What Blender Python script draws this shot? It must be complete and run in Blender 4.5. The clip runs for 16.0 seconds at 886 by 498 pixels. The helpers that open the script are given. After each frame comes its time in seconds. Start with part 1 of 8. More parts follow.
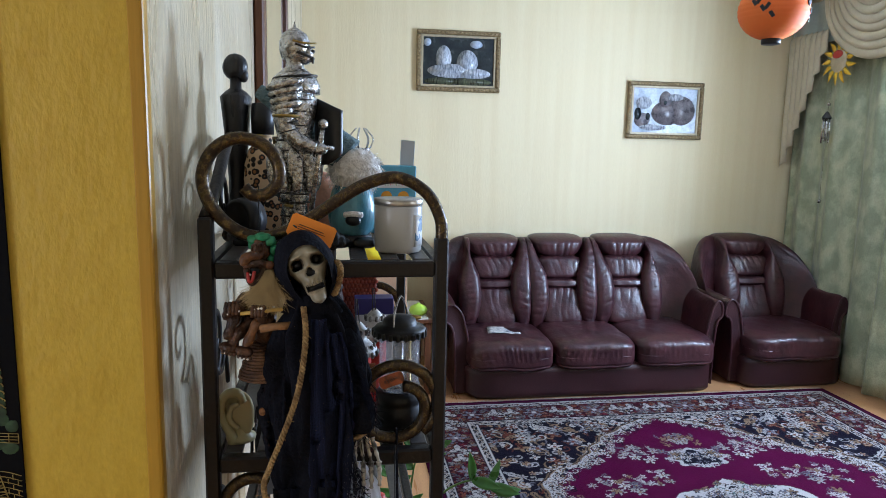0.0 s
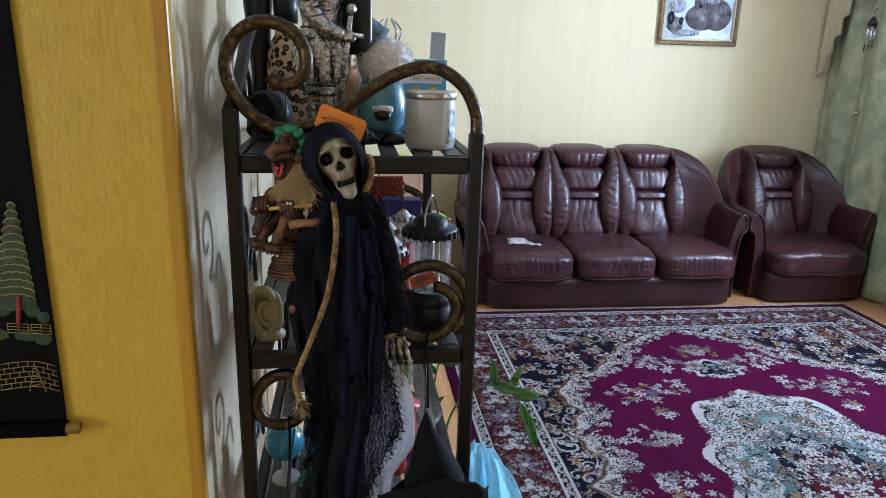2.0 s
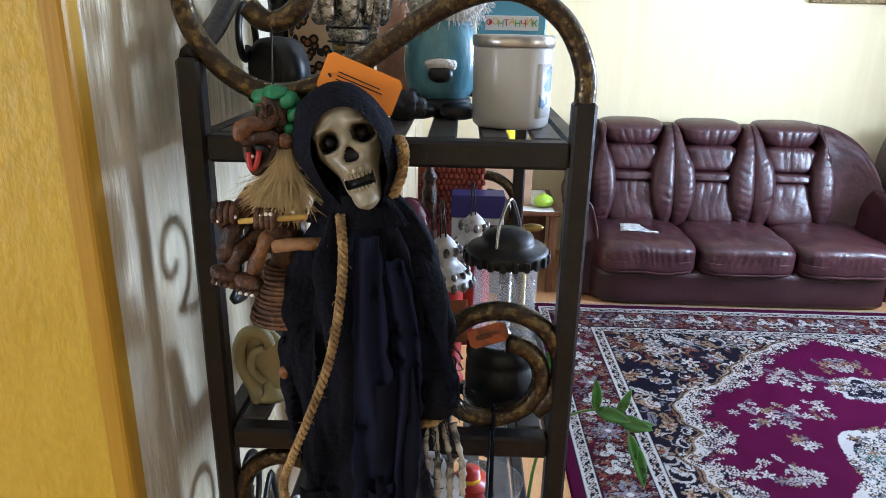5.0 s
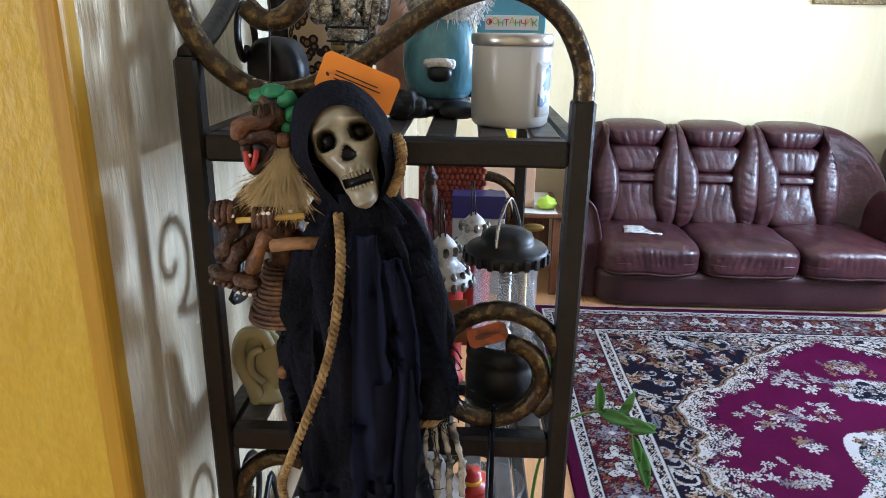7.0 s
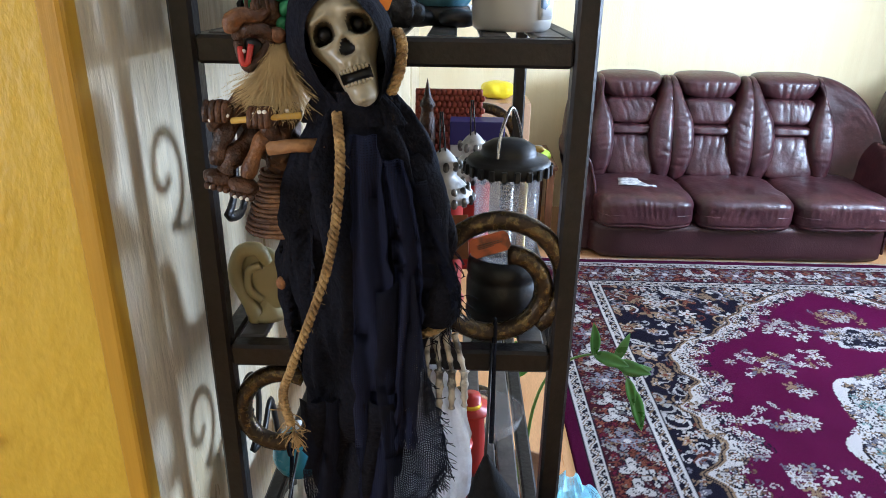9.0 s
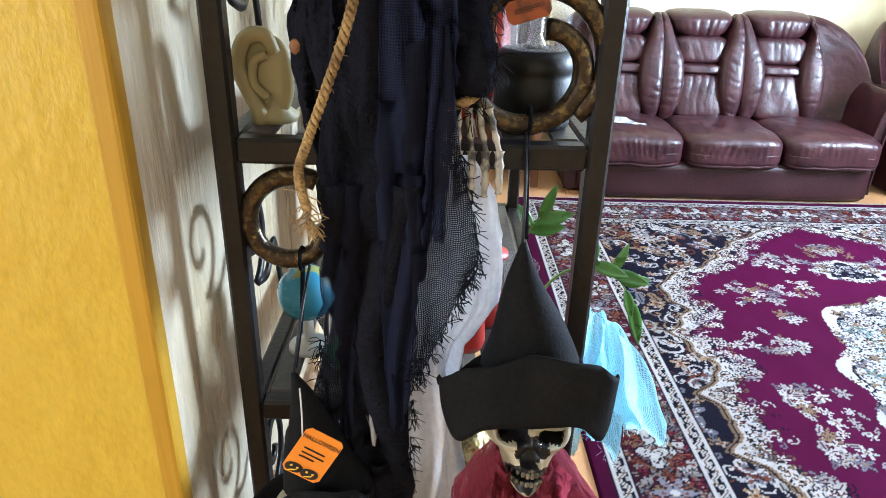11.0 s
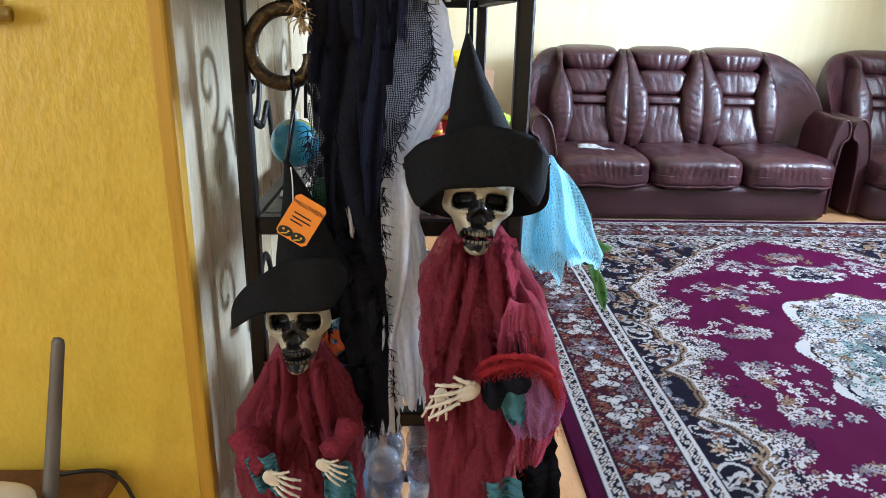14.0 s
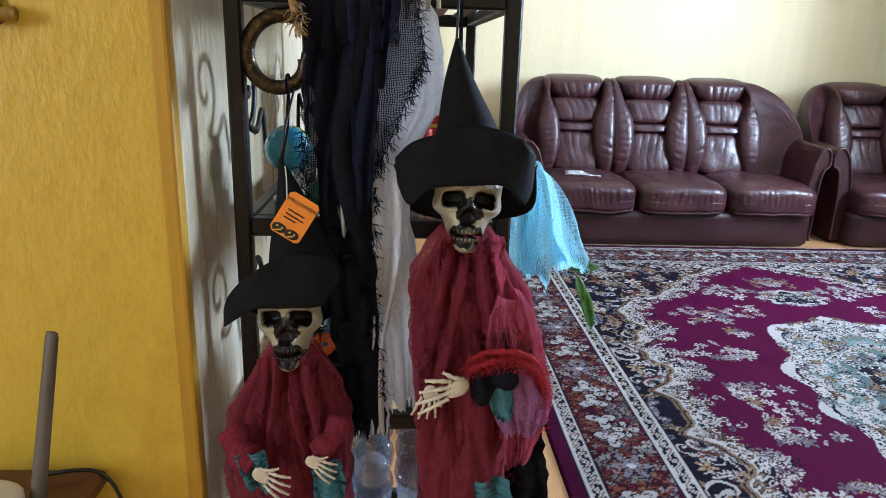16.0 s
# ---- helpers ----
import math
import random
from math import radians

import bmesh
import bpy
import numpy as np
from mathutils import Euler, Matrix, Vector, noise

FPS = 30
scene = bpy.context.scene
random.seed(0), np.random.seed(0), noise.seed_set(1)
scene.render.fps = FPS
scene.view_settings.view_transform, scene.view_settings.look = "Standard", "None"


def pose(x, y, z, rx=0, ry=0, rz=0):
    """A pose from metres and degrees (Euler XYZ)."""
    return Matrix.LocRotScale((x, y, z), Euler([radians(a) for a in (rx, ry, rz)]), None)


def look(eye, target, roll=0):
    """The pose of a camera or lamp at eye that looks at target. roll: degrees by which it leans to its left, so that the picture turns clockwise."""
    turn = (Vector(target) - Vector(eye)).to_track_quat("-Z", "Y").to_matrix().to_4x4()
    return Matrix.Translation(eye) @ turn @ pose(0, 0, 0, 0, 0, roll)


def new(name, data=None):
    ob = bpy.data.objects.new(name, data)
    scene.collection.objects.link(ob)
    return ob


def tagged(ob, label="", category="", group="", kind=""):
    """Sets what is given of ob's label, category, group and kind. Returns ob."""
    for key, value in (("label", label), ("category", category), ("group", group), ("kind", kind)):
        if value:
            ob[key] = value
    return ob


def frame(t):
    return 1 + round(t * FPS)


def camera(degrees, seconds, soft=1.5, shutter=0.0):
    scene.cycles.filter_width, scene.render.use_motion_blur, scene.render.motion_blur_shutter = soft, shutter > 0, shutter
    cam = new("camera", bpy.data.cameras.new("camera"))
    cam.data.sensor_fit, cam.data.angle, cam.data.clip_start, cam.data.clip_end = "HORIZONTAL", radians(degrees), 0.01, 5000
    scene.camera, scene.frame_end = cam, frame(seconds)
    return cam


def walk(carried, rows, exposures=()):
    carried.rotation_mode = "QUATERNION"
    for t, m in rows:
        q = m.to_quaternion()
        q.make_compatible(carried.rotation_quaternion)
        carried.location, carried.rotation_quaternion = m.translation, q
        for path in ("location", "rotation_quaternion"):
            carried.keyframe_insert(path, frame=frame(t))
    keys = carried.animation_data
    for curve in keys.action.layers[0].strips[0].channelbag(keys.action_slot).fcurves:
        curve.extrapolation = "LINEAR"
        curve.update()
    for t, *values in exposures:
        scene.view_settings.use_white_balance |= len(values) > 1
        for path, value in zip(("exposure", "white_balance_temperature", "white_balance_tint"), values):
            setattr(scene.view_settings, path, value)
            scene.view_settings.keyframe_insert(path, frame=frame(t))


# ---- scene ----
cam = camera(66.2, 16.0, 0.8)
PATH = [
    (0, (0.52, -0.014, 1.742), (0.837, 1.938, 1.444), 1.2),
    (0.5, (0.516, -0.002, 1.73), (0.826, 1.942, 1.377), 1.7),
    (1, (0.514, 0.01, 1.723), (0.816, 1.947, 1.329), 1.7),
    (1.5, (0.513, 0.01, 1.718), (0.799, 1.933, 1.247), 1.8),
    (2, (0.502, 0.023, 1.712), (0.767, 1.928, 1.163), 1.7),
    (2.5, (0.492, 0.081, 1.703), (0.741, 1.978, 1.12), 1.3),
    (3, (0.517, 0.206, 1.691), (0.65, 2.104, 1.076), 0.5),
    (3.5, (0.543, 0.319, 1.673), (0.612, 2.204, 1.005), 0.8),
    (4, (0.559, 0.378, 1.668), (0.55, 2.275, 1.034), 1.1),
    (6.5, (0.582, 0.399, 1.668), (0.522, 2.296, 1.038), 1.1),
    (7, (0.581, 0.396, 1.664), (0.522, 2.295, 1.04), 0.9),
    (7.5, (0.575, 0.398, 1.658), (0.52, 2.291, 1.014), 1.1),
    (8, (0.573, 0.395, 1.657), (0.525, 2.287, 1.012), 1.2),
    (8.5, (0.576, 0.393, 1.641), (0.535, 2.272, 0.958), 1.0),
    (11, (0.532, 0.386, 1.437), (0.559, 2.208, 0.613), 1.6),
    (11.5, (0.522, 0.332, 1.378), (0.618, 2.165, 0.584), 3.3),
    (12, (0.528, 0.288, 1.329), (0.618, 2.105, 0.498), 3.0),
    (12.5, (0.564, 0.251, 1.298), (0.592, 2.094, 0.522), 1.7),
    (13, (0.591, 0.179, 1.269), (0.568, 2.046, 0.552), 0.8),
    (13.5, (0.583, 0.147, 1.241), (0.602, 2.014, 0.526), 1.6),
    (14, (0.557, 0.142, 1.224), (0.628, 2.035, 0.582), 1.3),
    (14.5, (0.555, 0.138, 1.207), (0.658, 2.043, 0.608), 1.0),
    (15, (0.554, 0.128, 1.196), (0.663, 2.035, 0.603), 0.9),
    (15.5, (0.554, 0.118, 1.196), (0.661, 2.035, 0.638), 1.8),
    (16, (0.555, 0.112, 1.194), (0.659, 2.03, 0.638), 1.8),
]
walk(cam, [(t, look(eye, target, roll)) for t, eye, target, roll in PATH],
     [(0.0, -0.06, 5500, 12), (2.0, 0.06, 5500, 12), (3.5, 0.47, 5600, 12), (7.0, 0.60, 5620, 12), (8.5, 0.66, 5620, 12), (11.0, 1.28, 5780, 9), (12.5, 1.48, 5800, 9), (13.0, 1.05, 5900, 10), (13.5, 1.00, 5800, 10), (14.5, 0.65, 5700, 10), (16.0, 0.54, 5700, 10)])

# ---- light ----
world = bpy.data.worlds.new("world")
scene.world = world
world.use_nodes = True
_wn = world.node_tree.nodes
_sky = _wn.new("ShaderNodeTexSky")
_sky.sky_type, _sky.sun_disc = "NISHITA", False
_sky.sun_elevation, _sky.sun_rotation = radians(38), radians(200)
_wn["Background"].inputs["Strength"].default_value = 0.12
world.node_tree.links.new(_sky.outputs["Color"], _wn["Background"].inputs["Color"])


def lamp(name, place, target, sx, sy, power, color):
    d = bpy.data.lights.new(name, "AREA")
    d.shape, d.size, d.size_y, d.energy, d.color = "RECTANGLE", sx, sy, power, color
    o = new(name, d)
    o.matrix_world = look(place, target)
    return o


# daylight standing in the long wall's window opening beside the curtain
lamp("window_and_fill_light", (4.78, 3.00, 1.95), (0.0, 2.55, 2.45), 1.00, 1.15, 265, (0.68, 0.82, 1.0))
# fill light added in an unseen opening of the long wall
lamp("window_and_fill_light", (4.72, -1.05, 1.55), (0.0, -0.6, 1.40), 1.10, 1.40, 16, (1.0, 0.95, 0.86))
# light added from the left behind the camera, in an assumed unseen opening
lamp("window_and_fill_light", (-2.68, -1.10, 1.60), (1.5, 0.4, 1.30), 1.10, 1.30, 42, (0.96, 0.96, 0.96))


# ---- geometry helpers ----
class Mesh:
    """Collects vertices and faces of one mesh."""

    def __init__(self):
        self.v, self.f, self.m, self.mats, self.sharp = [], [], [], [], []
        self.cur, self.flat = 0, False

    def use(self, mat, flat=False):
        if mat not in self.mats:
            self.mats.append(mat)
        self.cur, self.flat = self.mats.index(mat), flat
        return self

    def add(self, verts, faces, mat=None):
        n = len(self.v)
        self.v += [tuple(p) for p in verts]
        self.f += [tuple(i + n for i in f) for f in faces]
        self.m += [self.cur] * len(faces)
        self.sharp += [self.flat] * len(faces)
        return self

    def box(self, c, s, bev=0.003, rot=None):
        hx, hy, hz = s[0] / 2, s[1] / 2, s[2] / 2
        b = min(bev, hx * 0.9, hy * 0.9, hz * 0.9)
        vs, idx = [], {}
        for sx in (-1, 1):
            for sy in (-1, 1):
                for sz in (-1, 1):
                    for a in range(3):
                        p = [sx * (hx - b), sy * (hy - b), sz * (hz - b)]
                        p[a] = (sx * hx, sy * hy, sz * hz)[a]
                        idx[(sx, sy, sz, a)] = len(vs)
                        vs.append(p)
        fs = []
        for a in range(3):
            u, w = (a + 1) % 3, (a + 2) % 3
            for s0 in (-1, 1):
                q = []
                for su, sw in ((-1, -1), (1, -1), (1, 1), (-1, 1)):
                    k = [0, 0, 0]
                    k[a], k[u], k[w] = s0, su, sw
                    q.append(idx[(*k, a)])
                fs.append(q if s0 > 0 else q[::-1])
        for a in range(3):
            u, w = (a + 1) % 3, (a + 2) % 3
            for su in (-1, 1):
                for sw in (-1, 1):
                    k0, k1 = [0] * 3, [0] * 3
                    k0[a], k0[u], k0[w] = -1, su, sw
                    k1[a], k1[u], k1[w] = 1, su, sw
                    q = [idx[(*k0, u)], idx[(*k1, u)], idx[(*k1, w)], idx[(*k0, w)]]
                    fs.append(q if su * sw < 0 else q[::-1])
        for sx in (-1, 1):
            for sy in (-1, 1):
                for sz in (-1, 1):
                    q = [idx[(sx, sy, sz, a)] for a in range(3)]
                    fs.append(q if sx * sy * sz > 0 else q[::-1])
        M = Matrix.Translation(c) @ (rot.to_4x4() if rot is not None else Matrix.Identity(4))
        keep, self.flat = self.flat, True
        self.add([M @ Vector(p) for p in vs], fs)
        self.flat = keep
        return self

    def tube(self, pts, r, seg=8, closed=False, caps=True, flatten=1.0, up=None):
        """A round bar along points; r a number or one per point."""
        pts = [Vector(p) for p in pts]
        n = len(pts)
        rs = r if isinstance(r, (list, tuple)) else [r] * n
        vs, fs = [], []
        prev = None
        for i, p in enumerate(pts):
            a = pts[(i - 1) % n] if closed or i else pts[0]
            b = pts[(i + 1) % n] if closed or i < n - 1 else pts[-1]
            d = (b - a).normalized() if (b - a).length > 1e-9 else Vector((0, 0, 1))
            ref = Vector(up) if up is not None else (prev if prev is not None else (Vector((0, 1, 0)) if abs(d.y) < 0.9 else Vector((1, 0, 0))))
            s = (ref - d * ref.dot(d)).normalized()
            prev = s
            t = d.cross(s)
            for k in range(seg):
                an = 2 * math.pi * k / seg
                vs.append(p + (s * math.cos(an) * flatten + t * math.sin(an)) * rs[i])
        for i in range(n if closed else n - 1):
            for k in range(seg):
                j = (i + 1) % n
                fs.append((i * seg + k, i * seg + (k + 1) % seg, j * seg + (k + 1) % seg, j * seg + k))
        if caps and not closed:
            fs.append(tuple(range(seg))[::-1])
            fs.append(tuple((n - 1) * seg + k for k in range(seg)))
        return self.add(vs, fs)

    def lathe(self, c, prof, seg=20, m=None):
        """A turned form round z; prof: (radius, height) from the bottom up."""
        vs, fs = [], []
        M = Matrix.Translation(c) @ (m if m is not None else Matrix.Identity(4))
        for r, z in prof:
            for k in range(seg):
                a = 2 * math.pi * k / seg
                vs.append(M @ Vector((r * math.cos(a), r * math.sin(a), z)))
        for i in range(len(prof) - 1):
            for k in range(seg):
                fs.append((i * seg + k, i * seg + (k + 1) % seg, (i + 1) * seg + (k + 1) % seg, (i + 1) * seg + k))
        if prof[0][0] > 1e-5:
            fs.append(tuple(range(seg))[::-1])
        if prof[-1][0] > 1e-5:
            fs.append(tuple((len(prof) - 1) * seg + k for k in range(seg)))
        return self.add(vs, fs)

    def puff(self, c, s, k=4.0, n=8, m=None, warp=None):
        """A cushion-like rounded block of half sizes s; warp(p) reshapes local points."""
        seen, vs, fs = {}, [], []
        M = Matrix.Translation(c) @ (m if m is not None else Matrix.Identity(4))

        def at(p):
            key = tuple(round(q, 4) for q in p)
            if key not in seen:
                L = sum(abs(q) ** k for q in p) ** (1 / k)
                v = Vector((p[0] / L * s[0], p[1] / L * s[1], p[2] / L * s[2]))
                if warp:
                    v = Vector(warp(v))
                seen[key] = len(vs)
                vs.append(M @ v)
            return seen[key]

        g = [math.tan(math.pi / 4 * (2 * i / n - 1)) for i in range(n + 1)]
        for a in range(3):
            u, w = (a + 1) % 3, (a + 2) % 3
            for s0 in (-1, 1):
                for i in range(n):
                    for j in range(n):
                        q = []
                        for di, dj in ((0, 0), (1, 0), (1, 1), (0, 1)):
                            p = [0, 0, 0]
                            p[a], p[u], p[w] = s0, g[i + di], g[j + dj]
                            q.append(at(p))
                        fs.append(q if s0 > 0 else q[::-1])
        return self.add(vs, fs)

    def surf(self, nu, nv, fn, thick=0.0, closed=False):
        """A sheet fn(u, v), u and v from 0 to 1; thick gives it a second side."""
        P = [[Vector(fn(i / nu, j / nv)) for j in range(nv + 1)] for i in range(nu + 1)]
        vs = [p for row in P for p in row]
        w = nv + 1
        fs = [(i * w + j, (i + 1) * w + j, (i + 1) * w + j + 1, i * w + j + 1) for i in range(nu) for j in range(nv)]
        if thick:
            nn = len(vs)
            back = []
            for i in range(nu + 1):
                for j in range(nv + 1):
                    a = P[min(i + 1, nu)][j] - P[max(i - 1, 0)][j]
                    b = P[i][min(j + 1, nv)] - P[i][max(j - 1, 0)]
                    q = a.cross(b)
                    back.append(P[i][j] - (q.normalized() * thick if q.length > 1e-12 else Vector((0, 0, 0))))
            vs += back
            fs += [tuple(x + nn for x in f[::-1]) for f in fs]
            rim = [i * w for i in range(nu + 1)] + [nu * w + j for j in range(1, nv + 1)] + [i * w + nv for i in range(nu - 1, -1, -1)] + [j for j in range(nv - 1, 0, -1)]
            for a, b in zip(rim, rim[1:] + rim[:1]):
                fs.append((b, a, a + nn, b + nn))
        return self.add(vs, fs)

    def data(self, name):
        me = bpy.data.meshes.new(name)
        me.from_pydata([tuple(p) for p in self.v], [], self.f)
        for m in self.mats:
            me.materials.append(m)
        me.polygons.foreach_set("material_index", self.m)
        me.polygons.foreach_set("use_smooth", [not s for s in self.sharp])
        me.update()
        return me


ORIGIN = {}


def thing(name, label, category, at=(0, 0, 0), group="", kind=""):
    e = new(name)
    e.empty_display_size = 0.05
    e.location = at
    ORIGIN[e] = Vector(at)
    return tagged(e, label, category, group, kind)


def part(name, m, parent, label=""):
    """One mesh under a thing or a part, given in world places."""
    o = new(name, m.data(name))
    o.parent = parent
    if parent in ORIGIN:
        o.matrix_parent_inverse = Matrix.Translation(-ORIGIN[parent])
    return tagged(o, label)


def whole(name, m, label, category, group="", kind=""):
    return tagged(new(name, m.data(name)), label, category, group, kind)


def arc(cx, cz, r, a0, a1, n=16, y=0.0, r1=None):
    """Points of an arc or spiral in an upright plane, angles in degrees."""
    out = []
    for i in range(n + 1):
        t = i / n
        a, q = radians(a0 + (a1 - a0) * t), r + ((r if r1 is None else r1) - r) * t
        out.append((cx + q * math.cos(a), y, cz + q * math.sin(a)))
    return out


def smooth_path(pts, n=6):
    """Catmull-Rom through points."""
    P = [Vector(p) for p in pts]
    out = []
    for i in range(len(P) - 1):
        p0, p1, p2, p3 = P[max(i - 1, 0)], P[i], P[i + 1], P[min(i + 2, len(P) - 1)]
        for k in range(n):
            t = k / n
            out.append(0.5 * (2 * p1 + (p2 - p0) * t + (2 * p0 - 5 * p1 + 4 * p2 - p3) * t * t + (3 * p1 - p0 - 3 * p2 + p3) * t ** 3))
    out.append(P[-1])
    return out


# ---- materials ----
def mat(name, color, rough=0.6, metal=0.0, color2=None, scale=8.0, stretch=(1, 1, 1), fine=0.0, fscale=120.0, bump=0.0, bscale=60.0, detail=4.0,
        coat=0.0, trans=0.0, ior=1.45, emit=None, sheen=0.0, sub=0.0, mix=(0.35, 0.65), rvar=0.15, alpha=1.0, coords="Object", spec=0.5):
    """A surface with a slow and a fine variation of colour, uneven gloss and relief."""
    mt = bpy.data.materials.new(name)
    mt.use_nodes = True
    nt = mt.node_tree
    N, L = nt.nodes, nt.links
    b = N["Principled BSDF"]
    b.inputs["Roughness"].default_value, b.inputs["Metallic"].default_value = rough, metal
    b.inputs["Specular IOR Level"].default_value = spec
    b.inputs["Coat Weight"].default_value, b.inputs["Coat Roughness"].default_value = coat, 0.15
    b.inputs["Transmission Weight"].default_value, b.inputs["IOR"].default_value = trans, ior
    b.inputs["Sheen Weight"].default_value, b.inputs["Alpha"].default_value = sheen, alpha
    if sub:
        b.inputs["Subsurface Weight"].default_value, b.inputs["Subsurface Radius"].default_value = sub, (0.01, 0.006, 0.004)
    if emit:
        b.inputs["Emission Color"].default_value, b.inputs["Emission Strength"].default_value = (*emit[0], 1), emit[1]
    tc, mp = N.new("ShaderNodeTexCoord"), N.new("ShaderNodeMapping")
    mp.inputs["Scale"].default_value = stretch
    L.new(tc.outputs[coords], mp.inputs["Vector"])
    no = N.new("ShaderNodeTexNoise")
    no.inputs["Scale"].default_value, no.inputs["Detail"].default_value = scale, detail
    L.new(mp.outputs["Vector"], no.inputs["Vector"])
    ramp = N.new("ShaderNodeValToRGB")
    c2 = color2 or tuple(c * 0.82 for c in color)
    ramp.color_ramp.elements[0].position, ramp.color_ramp.elements[0].color = mix[0], (*c2, 1)
    ramp.color_ramp.elements[1].position, ramp.color_ramp.elements[1].color = mix[1], (*color, 1)
    L.new(no.outputs["Fac"], ramp.inputs["Fac"])
    out = ramp.outputs["Color"]
    if fine:
        fn = N.new("ShaderNodeTexNoise")
        fn.inputs["Scale"].default_value, fn.inputs["Detail"].default_value = fscale, 3
        L.new(mp.outputs["Vector"], fn.inputs["Vector"])
        mr = N.new("ShaderNodeMapRange")
        mr.inputs["From Min"].default_value, mr.inputs["From Max"].default_value = 0.3, 0.7
        mr.inputs["To Min"].default_value, mr.inputs["To Max"].default_value = 1 - fine, 1 + fine * 0.5
        L.new(fn.outputs["Fac"], mr.inputs["Value"])
        mx = N.new("ShaderNodeMix")
        mx.data_type, mx.blend_type = "RGBA", "MULTIPLY"
        mx.inputs["Factor"].default_value = 1.0
        L.new(out, mx.inputs["A"])
        L.new(mr.outputs["Result"], mx.inputs["B"])
        out = mx.outputs["Result"]
    L.new(out, b.inputs["Base Color"])
    if rvar:
        rr = N.new("ShaderNodeMapRange")
        rr.inputs["To Min"].default_value, rr.inputs["To Max"].default_value = max(0.02, rough - rvar), min(1, rough + rvar)
        L.new(no.outputs["Fac"], rr.inputs["Value"])
        L.new(rr.outputs["Result"], b.inputs["Roughness"])
    if bump:
        bn, bp = N.new("ShaderNodeTexNoise"), N.new("ShaderNodeBump")
        bn.inputs["Scale"].default_value, bn.inputs["Detail"].default_value = bscale, 5
        bp.inputs["Strength"].default_value, bp.inputs["Distance"].default_value = bump, 0.01
        L.new(mp.outputs["Vector"], bn.inputs["Vector"])
        L.new(bn.outputs["Fac"], bp.inputs["Height"])
        L.new(bp.outputs["Normal"], b.inputs["Normal"])
    return mt


YELLOW = mat("yellow_wallpaper", (0.570, 0.386, 0.035), 0.46, color2=(0.548, 0.364, 0.031), scale=30, stretch=(1, 1, 0.55), fine=0.07, fscale=190, bump=0.20, bscale=85, mix=(0.40, 0.55))
TRIM = mat("corner_moulding", (0.47, 0.27, 0.022), 0.40, color2=(0.40, 0.215, 0.016), scale=9, stretch=(3, 3, 0.12), fine=0.08, fscale=90, bump=0.05, bscale=120)
# pearl streaks; the two tones also carry pale window light and browner shade
PEARL = mat("pearl_wallpaper", (0.66, 0.585, 0.44), 0.30, 0.10, color2=(0.50, 0.40, 0.235), scale=7, stretch=(1, 1, 0.22), fine=0.14, fscale=110, bump=0.45, bscale=80)
CREAM = mat("cream_wallpaper", (0.79, 0.675, 0.43), 0.6, color2=(0.76, 0.635, 0.385), scale=2.5, stretch=(6, 1, 0.25), fine=0.04, fscale=80, bump=0.12, bscale=50)
CEIL = mat("ceiling_paint", (0.80, 0.78, 0.73), 0.8, scale=3, bump=0.05)
IRON = mat("brown_iron", (0.017, 0.013, 0.011), 0.42, 0.3, color2=(0.012, 0.010, 0.009), scale=14, fine=0.2, fscale=160, bump=0.12, bscale=120)
BRONZE = mat("gilt_iron", (0.045, 0.030, 0.018), 0.30, 0.6, color2=(0.15, 0.105, 0.042), scale=170, stretch=(1, 1, 1), fine=0.3, fscale=260, bump=0.15, bscale=180, mix=(0.40, 0.50))
LEATHER = mat("burgundy_leather", (0.058, 0.016, 0.019), 0.39, color2=(0.030, 0.008, 0.011), scale=11, fine=0.25, fscale=150, bump=0.30, bscale=34, coat=0.12)
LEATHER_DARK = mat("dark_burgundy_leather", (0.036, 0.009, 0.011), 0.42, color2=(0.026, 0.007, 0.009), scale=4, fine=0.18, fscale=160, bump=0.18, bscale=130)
FLOOR = mat("orange_brown_laminate", (0.50, 0.27, 0.12), 0.32, color2=(0.42, 0.21, 0.09), scale=3, stretch=(8, 1, 1), fine=0.15, fscale=40)
BLACK = mat("black_plastic", (0.012, 0.012, 0.013), 0.4, scale=20, fine=0.2)
WOOD_DARK = mat("dark_brown_wood", (0.14, 0.055, 0.022), 0.4, color2=(0.09, 0.032, 0.014), scale=6, stretch=(8, 8, 0.6), fine=0.2, fscale=60)

# ---- setting ----
XW, YN, YB, XR, ZC = 0.288, 0.90, 5.45, 4.62, 3.05
XL, YS = -2.6, -2.6
s = Mesh().use(FLOOR, True)
s.box(((XL + XR) / 2, (YS + YB) / 2, -0.05), (XR - XL + 0.6, YB - YS + 0.6, 0.1), 0.001)
whole("floor", s, "orange-brown laminate floor", "floor", kind="structure")
s = Mesh().use(CEIL, True)
s.box(((XL + XR) / 2, (YS + YB) / 2, ZC + 0.06), (XR - XL + 0.6, YB - YS + 0.6, 0.12), 0.001)
whole("ceiling", s, "plain off-white ceiling", "ceiling", kind="structure")
s = Mesh().use(CREAM, True)
s.box(((XL + XR) / 2, YB + 0.1, ZC / 2), (XR - XL + 0.4, 0.2, ZC), 0.001)
whole("wall_north", s, "cream wallpapered wall behind the sofa", "wall", kind="structure")
# the gap is assumed, for the light added behind the camera
s = Mesh().use(CREAM, True)
for a, b in ((YS, -1.75), (-0.45, YN)):
    s.box((XL - 0.1, (a + b) / 2, ZC / 2), (0.2, b - a, ZC), 0.001)
s.box((XL - 0.1, -1.10, 0.42), (0.2, 1.30, 0.84), 0.001)
s.box((XL - 0.1, -1.10, (2.35 + ZC) / 2), (0.2, 1.30, ZC - 2.35), 0.001)
